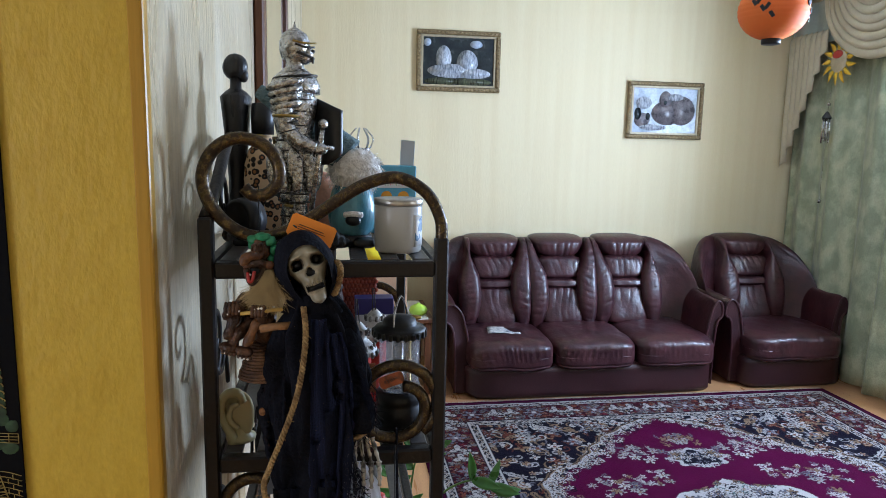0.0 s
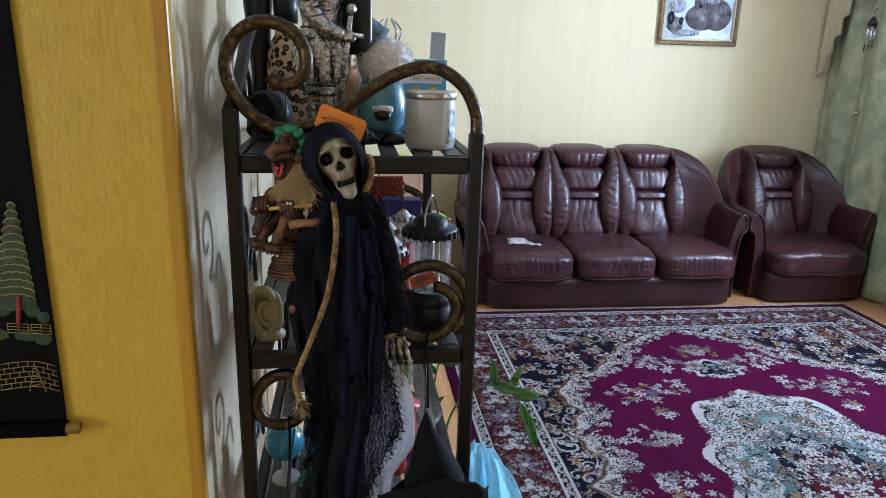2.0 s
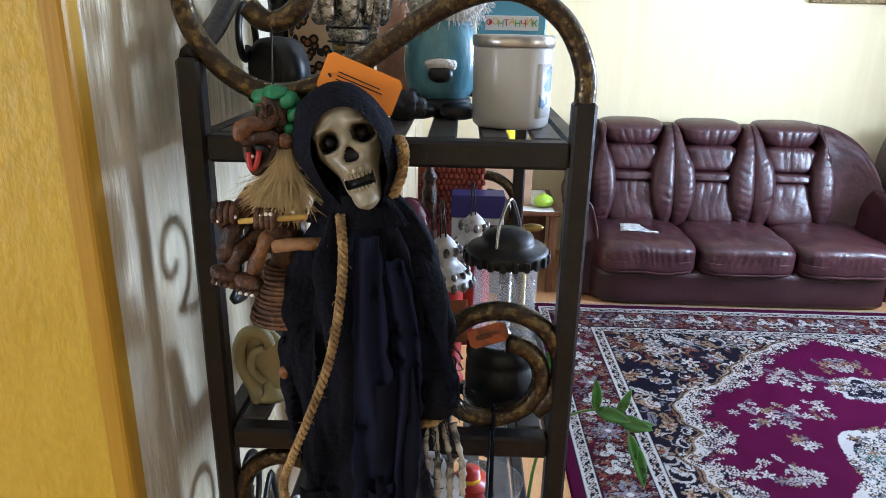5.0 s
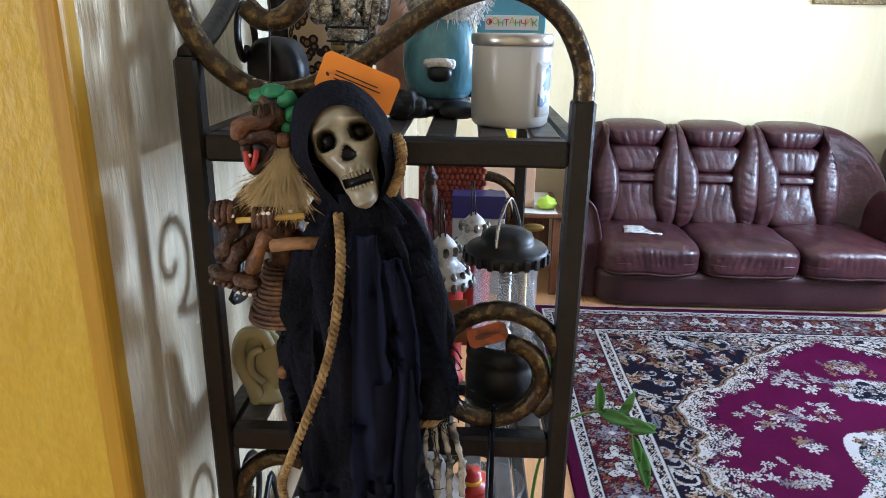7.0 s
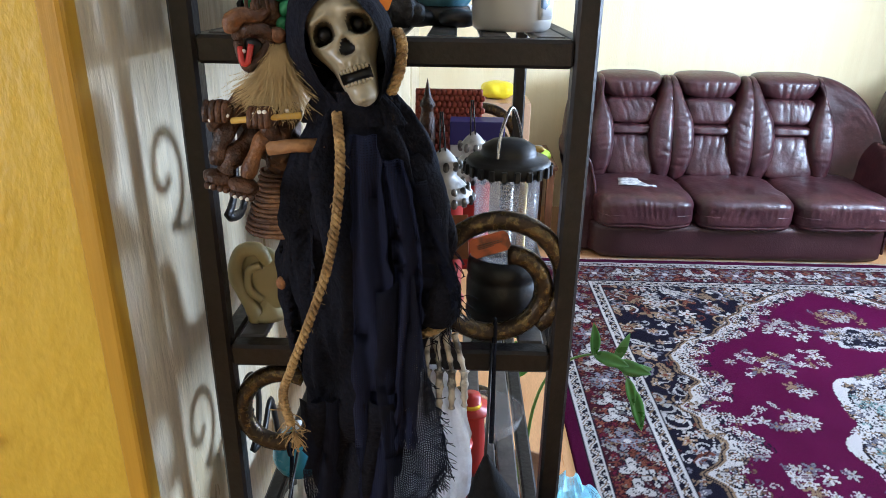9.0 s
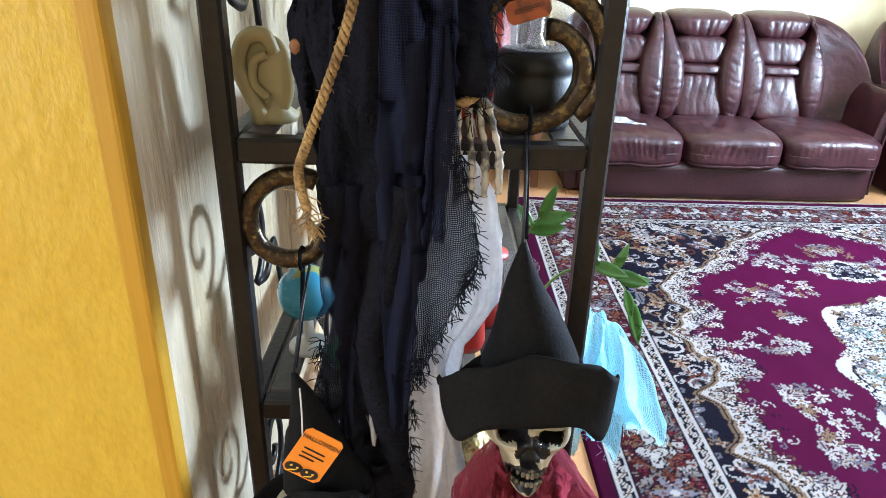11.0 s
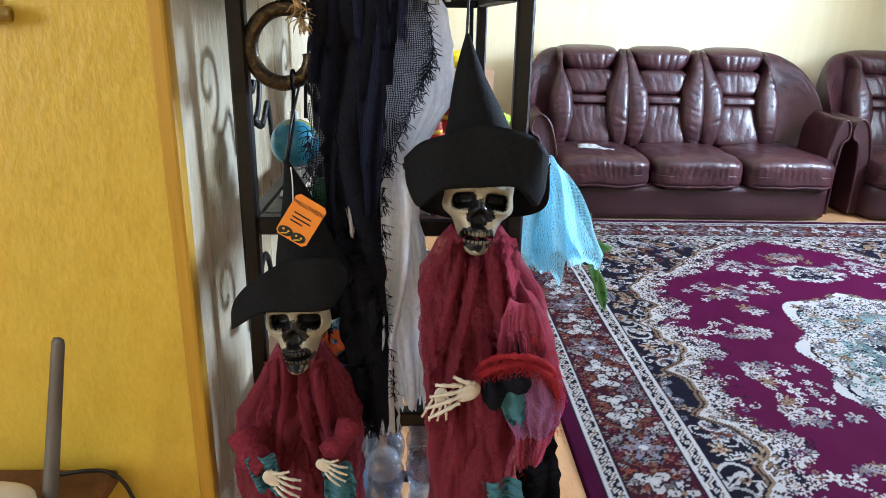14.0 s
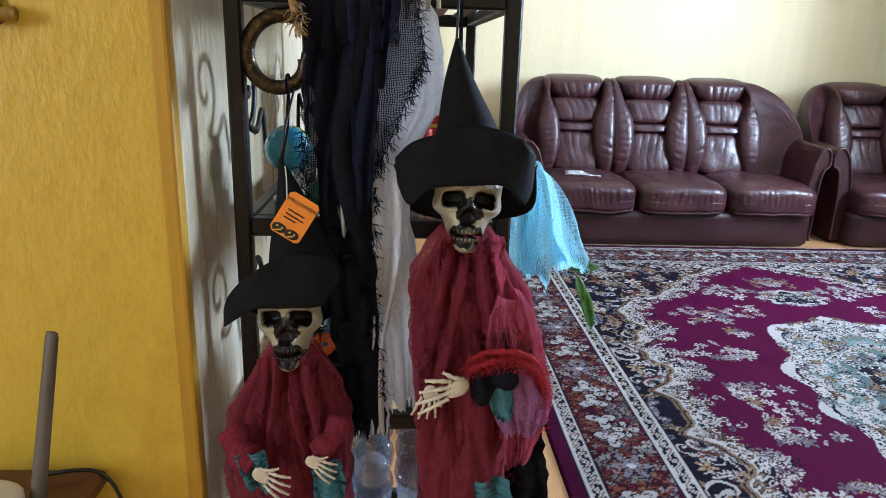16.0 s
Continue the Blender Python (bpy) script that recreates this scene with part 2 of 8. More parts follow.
whole("wall_west", s, "cream wall", "wall", kind="structure")
s = Mesh().use(CREAM, True)
s.box(((XL + XR) / 2, YS - 0.1, ZC / 2), (XR - XL + 0.4, 0.2, ZC), 0.001)
whole("wall_south", s, "cream wall", "wall", kind="structure")
# the long wall: the window by the curtain, and an unseen opening added for fill
OPENINGS = ((-1.65, -0.45), (2.4, 3.6))
s = Mesh().use(CREAM, True)
ys = [YS] + [q for w in OPENINGS for q in w] + [YB]
for a, b in zip(ys[::2], ys[1::2]):
    s.box((XR + 0.12, (a + b) / 2, ZC / 2), (0.24, b - a, ZC), 0.001)
for a, b in OPENINGS:
    s.box((XR + 0.12, (a + b) / 2, 0.39), (0.24, b - a, 0.78), 0.001)
    s.box((XR + 0.12, (a + b) / 2, (2.62 + ZC) / 2), (0.24, b - a, ZC - 2.62), 0.001)
whole("wall_east", s, "cream wall with a window opening and an added unseen opening", "wall", kind="structure")
# the stub wall beside the rack: yellow face, pearl side, rounded corner moulding
s = Mesh().use(YELLOW, True)
s.box(((XL + XW - 0.012) / 2, YN + 0.05, ZC / 2), (XW - 0.012 - XL, 0.10, ZC), 0.001)
whole("wall_stub_face", s, "yellow textured wallpaper wall", "wall", kind="structure")
s = Mesh().use(PEARL, True)
s.box((XW - 0.0105, (YN + 0.012 + YB) / 2, ZC / 2), (0.021, YB - YN - 0.012, ZC), 0.001)
whole("wall_stub_side", s, "pearly grey-cream wallpaper wall behind the rack", "wall", kind="structure")
s = Mesh().use(TRIM, True)
prof = [(0.2715, YN + 0.001), (0.2715, YN - 0.0012), (0.2730, YN - 0.0024), (0.2860, YN - 0.0024), (0.2890, YN - 0.0014), (0.2903, YN + 0.0015), (0.2905, YN + 0.0040), (0.2905, YN + 0.0170), (0.2895, YN + 0.0185), (0.2875, YN + 0.0185)]
s.surf(len(prof) - 1, 1, lambda u, v: (*prof[round(u * (len(prof) - 1))], v * ZC))
whole("trim", s, "ochre rounded corner moulding", "trim", kind="structure")

# ---- sofa and armchair ----
def gather(p, q, seed, n=75.0):
    """Depth of gathered leather: sharp creases that fan along p and fade along q."""
    w = p * n + 2.6 * noise.noise(Vector((p * 5, q * 4, seed))) + 1.2 * math.sin(q * 11 + seed)
    return (1 - abs(math.sin(w))) ** 1.6 * (0.45 + 0.75 * noise.noise(Vector((p * 13, q * 7, seed + 3))))


def couch(name, label, x0, x1, n, group, centres, xo0, xo1, y=4.345, yb=5.36, zs=0.428):
    """A barrel-backed leather couch: n seats from x0 to x1, rolled arms that flare out to xo0 and xo1."""
    th = thing(name, label, "sofa" if n > 1 else "armchair", ((x0 + x1) / 2, (y + yb) / 2, 0), group)
    w = (x1 - x0) / n
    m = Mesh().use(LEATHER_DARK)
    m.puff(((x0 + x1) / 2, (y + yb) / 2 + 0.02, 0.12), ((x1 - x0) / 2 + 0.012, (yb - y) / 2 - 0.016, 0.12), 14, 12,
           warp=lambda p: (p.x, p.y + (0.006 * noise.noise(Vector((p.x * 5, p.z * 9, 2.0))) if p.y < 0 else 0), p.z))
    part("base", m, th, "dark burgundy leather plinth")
    for i in range(n):
        a, b = x0 + w * i, x0 + w * (i + 1)
        m = Mesh().use(LEATHER)

        def wseat(p, i=i):
            q = p.copy()
            f = max(0, -p.y / 0.35)
            q.z -= 0.014 * f * f + 0.012 * (p.x / (w / 2)) ** 2 * (1 if p.z > 0 else 0)
            if p.y < -0.22 and p.z > -0.07:
                q.y += 0.016 * gather(p.x, p.z, i * 2.3, 80) * math.exp(-((p.z - 0.035) / 0.045) ** 2)
                q.y += 0.007 * math.exp(-((p.z + 0.062) / 0.006) ** 2)
            q.z += 0.010 * noise.noise(Vector((p.x * 6, p.y * 6, i * 3.1))) + 0.004 * noise.noise(Vector((p.x * 19, p.y * 9, i * 5.1)))
            return q
        m.puff(((a + b) / 2, y + 0.335, zs - 0.105), (w / 2 + 0.004, 0.355, 0.112), 5.5, 46, warp=wseat)
        part("seat_cushion", m, th)
    ZT = 1.085
    for i, cx in enumerate(centres):
        m = Mesh().use(LEATHER)

        def whead(p, i=i):
            q = p.copy()
            q.x *= 1 + 0.20 * (p.z / 0.09)
            if p.y < 0:
                q.y += 0.012 * gather(p.x, p.z, i + 0.7, 60) * (1 if p.z < 0.01 else 0.3)
            q.y += 0.11 * max(0, p.z / 0.09) ** 2
            return q
        m.puff((cx, yb - 0.225, ZT - 0.100), (0.198, 0.112, 0.100), 3.4, 34, m=Matrix.Rotation(radians(-8), 4, "X"), warp=whead)
        part("headrest", m, th)
        for nm, z0, z1, hw0, hw1, dep, fr in (("back_pad", 0.745, 0.915, 0.150, 0.185, 0.088, 62), ("lumbar_roll", 0.685, 0.748, 0.150, 0.155, 0.106, 40), ("lower_pad", 0.400, 0.700, 0.180, 0.150, 0.095, 45)):
            m = Mesh().use(LEATHER)
            zc, hz = (z0 + z1) / 2, (z1 - z0) / 2
            yc = yb - 0.34 + (zc - 0.70) * 0.30

            def wpad(p, hz=hz, hw0=hw0, hw1=hw1, fr=fr, i=i):
                q = p.copy()
                t = (p.z / hz + 1) / 2
                q.x = p.x * (hw0 + (hw1 - hw0) * t)
                q.y += 0.30 * p.z
                if p.y < 0:
                    q.y += 0.018 * gather(q.x, p.z, i + fr, fr) * (0.15 + 0.85 * max(0, p.z / hz) ** 2) + 0.006 * noise.noise(Vector((q.x * 9, p.z * 9, i)))
                return q
            m.puff((cx, yc, zc), (1.0, dep, hz), 4.5, 36, warp=wpad)
            part(nm, m, th)
    # leaf-shaped bolsters beside each pad, gathered along their seams
    marks = []
    for i, cx in enumerate(centres):
        lx = (centres[i - 1] + cx) / 2 if i else cx - 0.265
        rx = (cx + centres[i + 1]) / 2 if i < len(centres) - 1 else cx + 0.265
        marks += [(cx, lx, -1, i == 0), (cx, rx, 1, i == len(centres) - 1)]
    for k, (cx, ex, sd, end) in enumerate(marks):
        m = Mesh().use(LEATHER)
        z0, z1 = 0.37, 1.050
        hz = (z1 - z0) / 2

        def wbol(p, cx=cx, ex=ex, sd=sd, k=k, end=end):
            t = (p.z / hz + 1) / 2
            inner = cx + sd * (0.165 - 0.040 * math.sin(math.pi * min(1, t * 1.25)) + 0.060 * max(0, t - 0.6) / 0.4)
            outer = ex + sd * (0.004 - (0.10 * max(0, t - 0.55) / 0.45 if end else 0.0))
            xm, hw = (inner + outer) / 2, abs(outer - inner) / 2 + 0.014
            q = Vector((xm + p.x * hw, p.y - 0.055 * math.sin(math.pi * t) + 0.30 * p.z, p.z))
            if p.y < 0:
                q.y += 0.022 * gather(p.z + 0.22 * q.x * sd, q.x, k * 1.7, 62) * max(0, 1 - abs(p.x)) ** 0.6 * (0.3 + 0.7 * abs(t - 0.4))
            return q
        m.puff((0, yb - 0.330, (z0 + z1) / 2), (1.0, 0.108, hz), 3.0, 56, warp=wbol)
        part("bolster", m, th)
    # side shells: from the crown of the back down into the arm, leaning out, then rolled over
    for sd, xe, xo, cx in ((-1, x0, xo0, centres[0]), (1, x1, xo1, centres[-1])):
        m = Mesh().use(LEATHER)
        xs = cx + sd * 0.185

        def wing(u, v, xs=xs, xo=xo, xe=xe, sd=sd):
            a = u * math.pi / 2
            x = xs + (xo - sd * 0.02 - xs) * math.sin(a) ** 0.9
            top = 0.655 + (1.05 - 0.655) * math.cos(a) ** 0.75
            yy = yb - 0.23 - 0.24 * (1 - math.cos(a))
            t = v * math.pi
            front, back = yy - 0.12, yy + 0.15
            z = 0.28 + (top - 0.28) * min(1, math.sin(t) ** 0.5) if 0 < v < 1 else 0.26
            yv = front + (back - front) * (0.5 - 0.5 * math.cos(t)) + (z - 0.65) * 0.22 * (1 - u * 0.6)
            cr = 0.022 * gather(z + 0.4 * u, u, sd * 3 + 9, 40) * (1 - v) * math.sin(t) * math.sin(math.pi * min(1, 0.15 + u))
            return (x - sd * 0.10 * u * max(0, 0.5 - z) / 0.3, yv + cr, z)
        m.surf(64, 64, wing)
        part("wing", m, th)
        m = Mesh().use(LEATHER)
        # arm section from the seat, up and out, over the roll and back under it
        sec = smooth_path([(xe - sd * 0.03, 0, 0.30), (xe - sd * 0.005, 0, 0.44), (xe + (xo - xe) * 0.22, 0, 0.585), (xe + (xo - xe) * 0.58, 0, 0.660), (xe + (xo - xe) * 0.90, 0, 0.640), (xo, 0, 0.585), (xe + (xo - xe) * 0.93, 0, 0.535), (xe + (xo - xe) * 0.66, 0, 0.500), (xe + (xo - xe) * 0.50, 0, 0.36), (xe + (xo - xe) * 0.46, 0, 0.02)], 4)
        yf, ye = y + 0.17, yb - 0.36

        def arm_at(u, v, sec=sec, sd=sd):
            p = sec[round(u * (len(sec) - 1))]
            k = 0.05 * max(0.0, 1 - v / 0.10) ** 2
            cz, cxm = 0.50, sec[len(sec) // 2].x - sd * 0.06
            yy = yf + (ye - yf) * v
            rise = 0.05 * max(0, v - 0.45) ** 1.2
            x = p.x + (cxm - p.x) * k
            z = p.z + (cz - p.z) * k * (1 if p.z > 0.45 else 0) + rise * (1 if p.z > 0.45 else 0)
            return (x + 0.006 * noise.noise(Vector((yy * 8, p.z * 9, sd))), yy, z + (0.007 * noise.noise(Vector((yy * 9, p.x * 9, sd + 5))) if p.z > 0.1 else 0))
        m.surf(len(sec) - 1, 30, arm_at)
        arm = part("armrest", m, th)
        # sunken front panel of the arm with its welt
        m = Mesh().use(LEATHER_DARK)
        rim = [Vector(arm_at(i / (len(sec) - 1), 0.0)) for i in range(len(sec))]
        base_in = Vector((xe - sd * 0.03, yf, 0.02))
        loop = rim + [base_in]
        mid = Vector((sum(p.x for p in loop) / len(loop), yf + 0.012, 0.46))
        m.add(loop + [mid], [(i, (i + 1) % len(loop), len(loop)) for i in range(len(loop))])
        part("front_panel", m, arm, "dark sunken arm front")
        m = Mesh().use(LEATHER)
        m.tube(rim, 0.009, 7)
        part("piping", m, arm)
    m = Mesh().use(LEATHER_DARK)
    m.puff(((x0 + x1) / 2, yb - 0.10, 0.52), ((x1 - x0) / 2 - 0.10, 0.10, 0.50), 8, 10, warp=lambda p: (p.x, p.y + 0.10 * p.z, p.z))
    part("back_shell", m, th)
    return th


couch("sofa", "burgundy leather three-seat sofa with pleated padded backs", 1.44, 3.262, 3, "leather suite", (1.735, 2.265, 2.795), 1.268, 3.375)
couch("armchair", "burgundy leather armchair matching the sofa", 3.555, 4.330, 1, "leather suite", (3.875,), 3.405, 4.430, y=4.375, yb=5.38)

# ---- wrought iron rack ----
RX0, RX1, RY0, RY1 = 0.338, 0.682, 1.0, 1.62
SHELVES = (1.5575, 1.2575, 0.965, 0.676, 0.385, 0.10)
rack = thing("shelf_rack", "dark brown wrought iron shelf rack with gilded scrolls and slatted shelves", "rack", ((RX0 + RX1) / 2, (RY0 + RY1) / 2, 0))
PW = 0.021
for yy, front in ((RY0, True), (RY1, False)):
    for xx, top in ((RX0, 1.635), (RX1, 1.605)):
        m = Mesh().use(IRON)
        m.box((xx, yy, top / 2), (PW, PW, top), 0.003)
        part("post", m, rack)
    for z in SHELVES:
        m = Mesh().use(IRON)
        m.box(((RX0 + RX1) / 2, yy, z), (RX1 - RX0 - PW, 0.022, 0.024), 0.003)
        part("crossbar", m, rack)
    # scrolled top rail: arch from the tall post, down across, into a coil
    m = Mesh().use(BRONZE)
    path = [(RX1, yy, 1.60), (RX1 - 0.002, yy, 1.632), (0.662, yy, 1.668), (0.632, yy, 1.690), (0.602, yy, 1.695), (0.565, yy, 1.684), (0.528, yy, 1.662), (0.495, yy, 1.639), (0.462, yy, 1.619), (0.425, yy, 1.607), (0.395, yy, 1.609), (0.365, yy, 1.627), (0.343, yy, 1.657), (0.335, yy, 1.690), (0.345, yy, 1.722), (0.368, yy, 1.743), (0.395, yy, 1.748), (0.424, yy, 1.737), (0.441, yy, 1.712), (0.440, yy, 1.686), (0.424, yy, 1.669), (0.405, yy, 1.667), (0.392, yy, 1.678)]
    m.tube(smooth_path(path, 5), 0.0095, 10)
    part("top_scroll", m, rack, "gilded brown scrolled top rail")
for xx in (RX0, RX1):
    for z in SHELVES:
        m = Mesh().use(IRON)
        m.box((xx, (RY0 + RY1) / 2, z), (0.020, RY1 - RY0 - PW, 0.020), 0.003)
        part("side_rail", m, rack)
SLAT = mat("grey_brown_slat", (0.085, 0.075, 0.070), 0.4, color2=(0.05, 0.045, 0.042), scale=20, fine=0.2, fscale=150, bump=0.1)
for z in SHELVES[:-1]:
    for k in range(7):
        m = Mesh().use(SLAT)
        m.box((RX0 + 0.028 + k * 0.048, (RY0 + RY1) / 2, z + 0.010), (0.027, RY1 - RY0 - 0.02, 0.006), 0.002)
        part("slat", m, rack)



def coil(cx, cz, r, a0, turns, y, end=0.45, rad=0.0095, sd=1):
    m = Mesh().use(BRONZE)
    n = 44
    pts = []
    for i in range(n + 1):
        t = i / n
        a = radians(a0) + sd * turns * 2 * math.pi * t
        q = r * (1 - (1 - end) * max(0, (t - 0.55) / 0.45) ** 1.3)
        pts.append((cx + q * math.cos(a), y, cz + q * math.sin(a)))
    m.tube(pts, rad, 10)
    return m


for yy in (RY0, RY1):
    part("scroll", coil(0.618, 1.343, 0.062, -50, 1.35, yy), rack, "gilded brown scroll")
    part("scroll", coil(0.398, 1.186, 0.046, 62, 0.80, yy, 0.55), rack, "gilded brown scroll")
    part("scroll", coil(0.618, 0.755, 0.062, -50, 1.35, yy), rack, "gilded brown scroll")
    part("scroll", coil(0.398, 0.600, 0.046, 62, 0.80, yy, 0.55), rack, "gilded brown scroll")

# ---- carpet ----
def carpet_mesh():
    """Pile sheet whose points carry the woven colours: borders, corner fields, scalloped magenta field, central medallion."""
    X0, X1, Y0, Y1 = 1.02, 4.14, 0.05, 4.362
    xs = np.arange(X0, X1 + 0.001, 0.006)
    ysn = np.concatenate([np.arange(Y0, 1.35, 0.010), np.arange(1.35, Y1 + 0.001, 0.006)])
    X, Y = np.meshgrid(xs, ysn)
    CX, CY = (X0 + X1) / 2, (Y0 + Y1) / 2
    U, V = np.abs(X - CX), np.abs(Y - CY)
    HW, HL = (X1 - X0) / 2, (Y1 - Y0) / 2
    D = np.minimum(HW - U, HL - V)
    MAG, NAVY, CRM, GOLD, BUR, BLU, TEAL, RUST = [np.array(c) for c in ((0.062, 0.0006, 0.026), (0.006, 0.0045, 0.012), (0.41, 0.385, 0.375), (0.19, 0.125, 0.075), (0.060, 0.004, 0.014), (0.12, 0.115, 0.14), (0.085, 0.125, 0.125), (0.125, 0.036, 0.022))]
    C = np.empty(X.shape + (3,))
    C[:] = NAVY
    rnd = np.random.RandomState(7)
    th = np.arctan2(V, U + 1e-6)
    # scalloped field: half outline by distance from the middle
    edge = np.interp(V, (0, 0.15, 0.30, 0.45, 0.57, 0.75, 0.90, 1.02, 1.12, 1.22, 1.36, 1.50, 1.62, 1.74, 1.80), (0.90, 0.97, 0.84, 0.90, 0.94, 0.82, 0.88, 0.85, 0.74, 0.56, 0.46, 0.34, 0.17, 0.0, -0.3)) + 0.014 * np.sin(V * 46 + 1) + 0.030
    F = edge - U
    inner = (D > 0.40)
    ripple = 0.010 * np.sin(V * 83 + 5 * np.sin(U * 31)) + 0.008 * np.sin(U * 97 + 4 * np.sin(V * 23))
    C[(F > -0.112) & inner] = GOLD * 0.7
    C[(F > -0.102) & inner] = NAVY
    C[(F > -0.094) & inner] = GOLD
    C[(F > -0.082) & inner] = CRM
    leafy = np.sin(X * 88 + 3 * np.sin(Y * 41)) * np.sin(Y * 84 + 3 * np.sin(X * 37))
    C[(F > -0.074) & (leafy < -0.12) & inner] = NAVY * 1.6
    C[(F > -0.070) & (leafy < -0.50) & inner] = GOLD * 0.9
    C[(F > -0.030 + 2.2 * ripple) & inner] = CRM * 0.62 + GOLD * 0.25
    C[(F > -0.012 + 2.6 * ripple) & inner] = NAVY * 1.5
    F = F + ripple
    C[(F > 0.0) & inner] = MAG

    def stamp(cx, cy, R, fn, where=None):
        """Motif at a quarter place, mirrored to all four; fn gives (mask, colour) pairs by local radius and angle."""
        m = (np.abs(U - cx) < R) & (np.abs(V - cy) < R)
        if where is not None:
            m &= where
        if not m.any():
            return
        lx, ly = U[m] - cx, V[m] - cy
        r, a = np.hypot(lx, ly) / R, np.arctan2(ly, lx)
        col = C[m]
        for msk, c in fn(r, a, lx / R, ly / R):
            col[msk] = c
        C[m] = col

    def rosette(n, c1, c2, c3, ph=0.0, line=NAVY):
        def fn(r, a, x, y):
            p = 0.62 + 0.34 * np.cos(n * (a + ph))
            return [(r < p + 0.10, line), (r < p, c1), (r < p * 0.62, c2), (r < p * 0.50, c1), (r < 0.20, c3)]
        return fn

    def leaf(ang, c1, c2):
        def fn(r, a, x, y):
            u, w = x * math.cos(ang) + y * math.sin(ang), -x * math.sin(ang) + y * math.cos(ang)
            b = 0.32 * (1 - u * u) + 0.06 * np.sin(9 * u)
            return [(np.abs(w) < b, c1), (np.abs(w) < 0.06 * (1 - u * u), c2)]
        return fn

    def curl(ang, c1):
        def fn(r, a, x, y):
            s = np.mod(a - ang - 5.2 * r, 2 * np.pi)
            return [((s < 0.95) & (r < 0.95) & (r > 0.12), c1), (r < 0.2, c1)]
        return fn

    pal = [CRM, CRM, BLU, GOLD, GOLD * 1.4, CRM * 0.7, RUST * 0.8]
    # corner fields: dense florals
    for _ in range(820):
        cx, cy = rnd.uniform(0, HW - 0.38), rnd.uniform(0, HL - 0.38)
        w = inner & (F < -0.112)
        k, c = rnd.randint(4), pal[rnd.randint(len(pal))]
        R = rnd.uniform(0.022, 0.062)
        if k == 0:
            stamp(cx, cy, R, rosette(rnd.randint(4, 7), c, pal[rnd.randint(len(pal))], RUST, rnd.uniform(0, 6)), w)
        elif k == 1:
            stamp(cx, cy, R * 1.1, leaf(rnd.uniform(0, 6.3), c * 0.9, NAVY), w)
        else:
            stamp(cx, cy, R * 1.15, curl(rnd.uniform(0, 6.3), c * 0.9), w)
    # cream rim: gold and dark scrolls
    rim = inner & (F > -0.045 - 0.05) & (F < 0.05)
    for v in np.arange(0, 1.8, 0.030):
        e = float(np.interp(v, V[:, 0][np.argsort(V[:, 0])], edge[:, 0][np.argsort(V[:, 0])]))
        for o in (-0.05, -0.02, 0.01, 0.05):
            stamp(e + o + rnd.uniform(-0.02, 0.02), v, rnd.uniform(0.018, 0.034), curl(rnd.uniform(0, 6.3), (CRM, NAVY, GOLD * 0.8, NAVY, GOLD * 0.5, MAG, BLU, CRM * 0.8)[rnd.randint(8)]), inner)
            if rnd.rand() < 0.35:
                stamp(e + o, v, 0.022, rosette(5, CRM, GOLD, RUST, rnd.uniform(0, 6)), inner)
    # flower bunches on the magenta field
    fld = inner & (F > 0.02)
    for bx, by, n, sp in ((0.32, 1.28, 26, 0.15), (0.58, 0.92, 30, 0.16), (0.70, 0.52, 26, 0.15), (0.68, 0.12, 26, 0.15), (0.05, 1.42, 16, 0.10), (0.36, 0.98, 14, 0.10), (0.86, 0.30, 10, 0.08), (0.88, 0.72, 12, 0.09), (0.50, 0.72, 8, 0.07)):
        for _ in range(n):
            a, q = rnd.uniform(0, 6.3), sp * math.sqrt(rnd.rand())
            c = pal[rnd.choice([0, 0, 0, 2, 3, 5, 5])]
            fn = rosette(rnd.randint(5, 7), c, c * 0.6, GOLD, rnd.uniform(0, 6), MAG * 0.6) if rnd.rand() < 0.6 else leaf(rnd.uniform(0, 6.3), c * 0.8, MAG)
            stamp(abs(bx + q * math.cos(a)), abs(by + 0.8 * q * math.sin(a)), rnd.uniform(0.020, 0.042), fn, fld)
    # pendant and central medallion
    pr = np.hypot(U / 0.17, (V - 1.18) / 0.11)
    pr = pr / (1 + 0.14 * np.cos(8 * np.arctan2((V - 1.18) / 0.11, U / 0.17)))
    C[(pr < 1.0) & inner], C[(pr < 0.80) & inner] = CRM * 0.9, NAVY
    for k in range(46):
        a, q = rnd.uniform(0, 6.3), math.sqrt(rnd.rand()) * 1.15
        c = pal[rnd.choice([0, 0, 2, 3, 5])]
        stamp(abs(0.17 * q * math.cos(a)), 1.18 + 0.11 * q * math.sin(a), rnd.uniform(0.014, 0.030), rosette(5, c, c * 0.5, GOLD, rnd.uniform(0, 6)) if k % 2 else curl(rnd.uniform(0, 6.3), c), inner)
    sc = 1 + 0.07 * np.cos(11 * th)
    mr = np.hypot(U / 0.44, V / 0.80) / sc
    for lim, c in ((1.16, CRM), (1.06, NAVY), (1.03, CRM * 0.9), (0.88, TEAL * 1.7), (0.78, CRM * 0.8), (0.70, TEAL), (0.58, NAVY), (0.40, BUR)):
        C[(mr < lim) & inner] = c
    for _ in range(420):
        a, q = rnd.uniform(0, 1.57), math.sqrt(rnd.rand()) * 1.14
        cx, cy = 0.44 * q * math.cos(a), 0.80 * q * math.sin(a)
        c = (pal + [TEAL * 1.5])[rnd.choice([0, 0, 0, 2, 3, 7])]
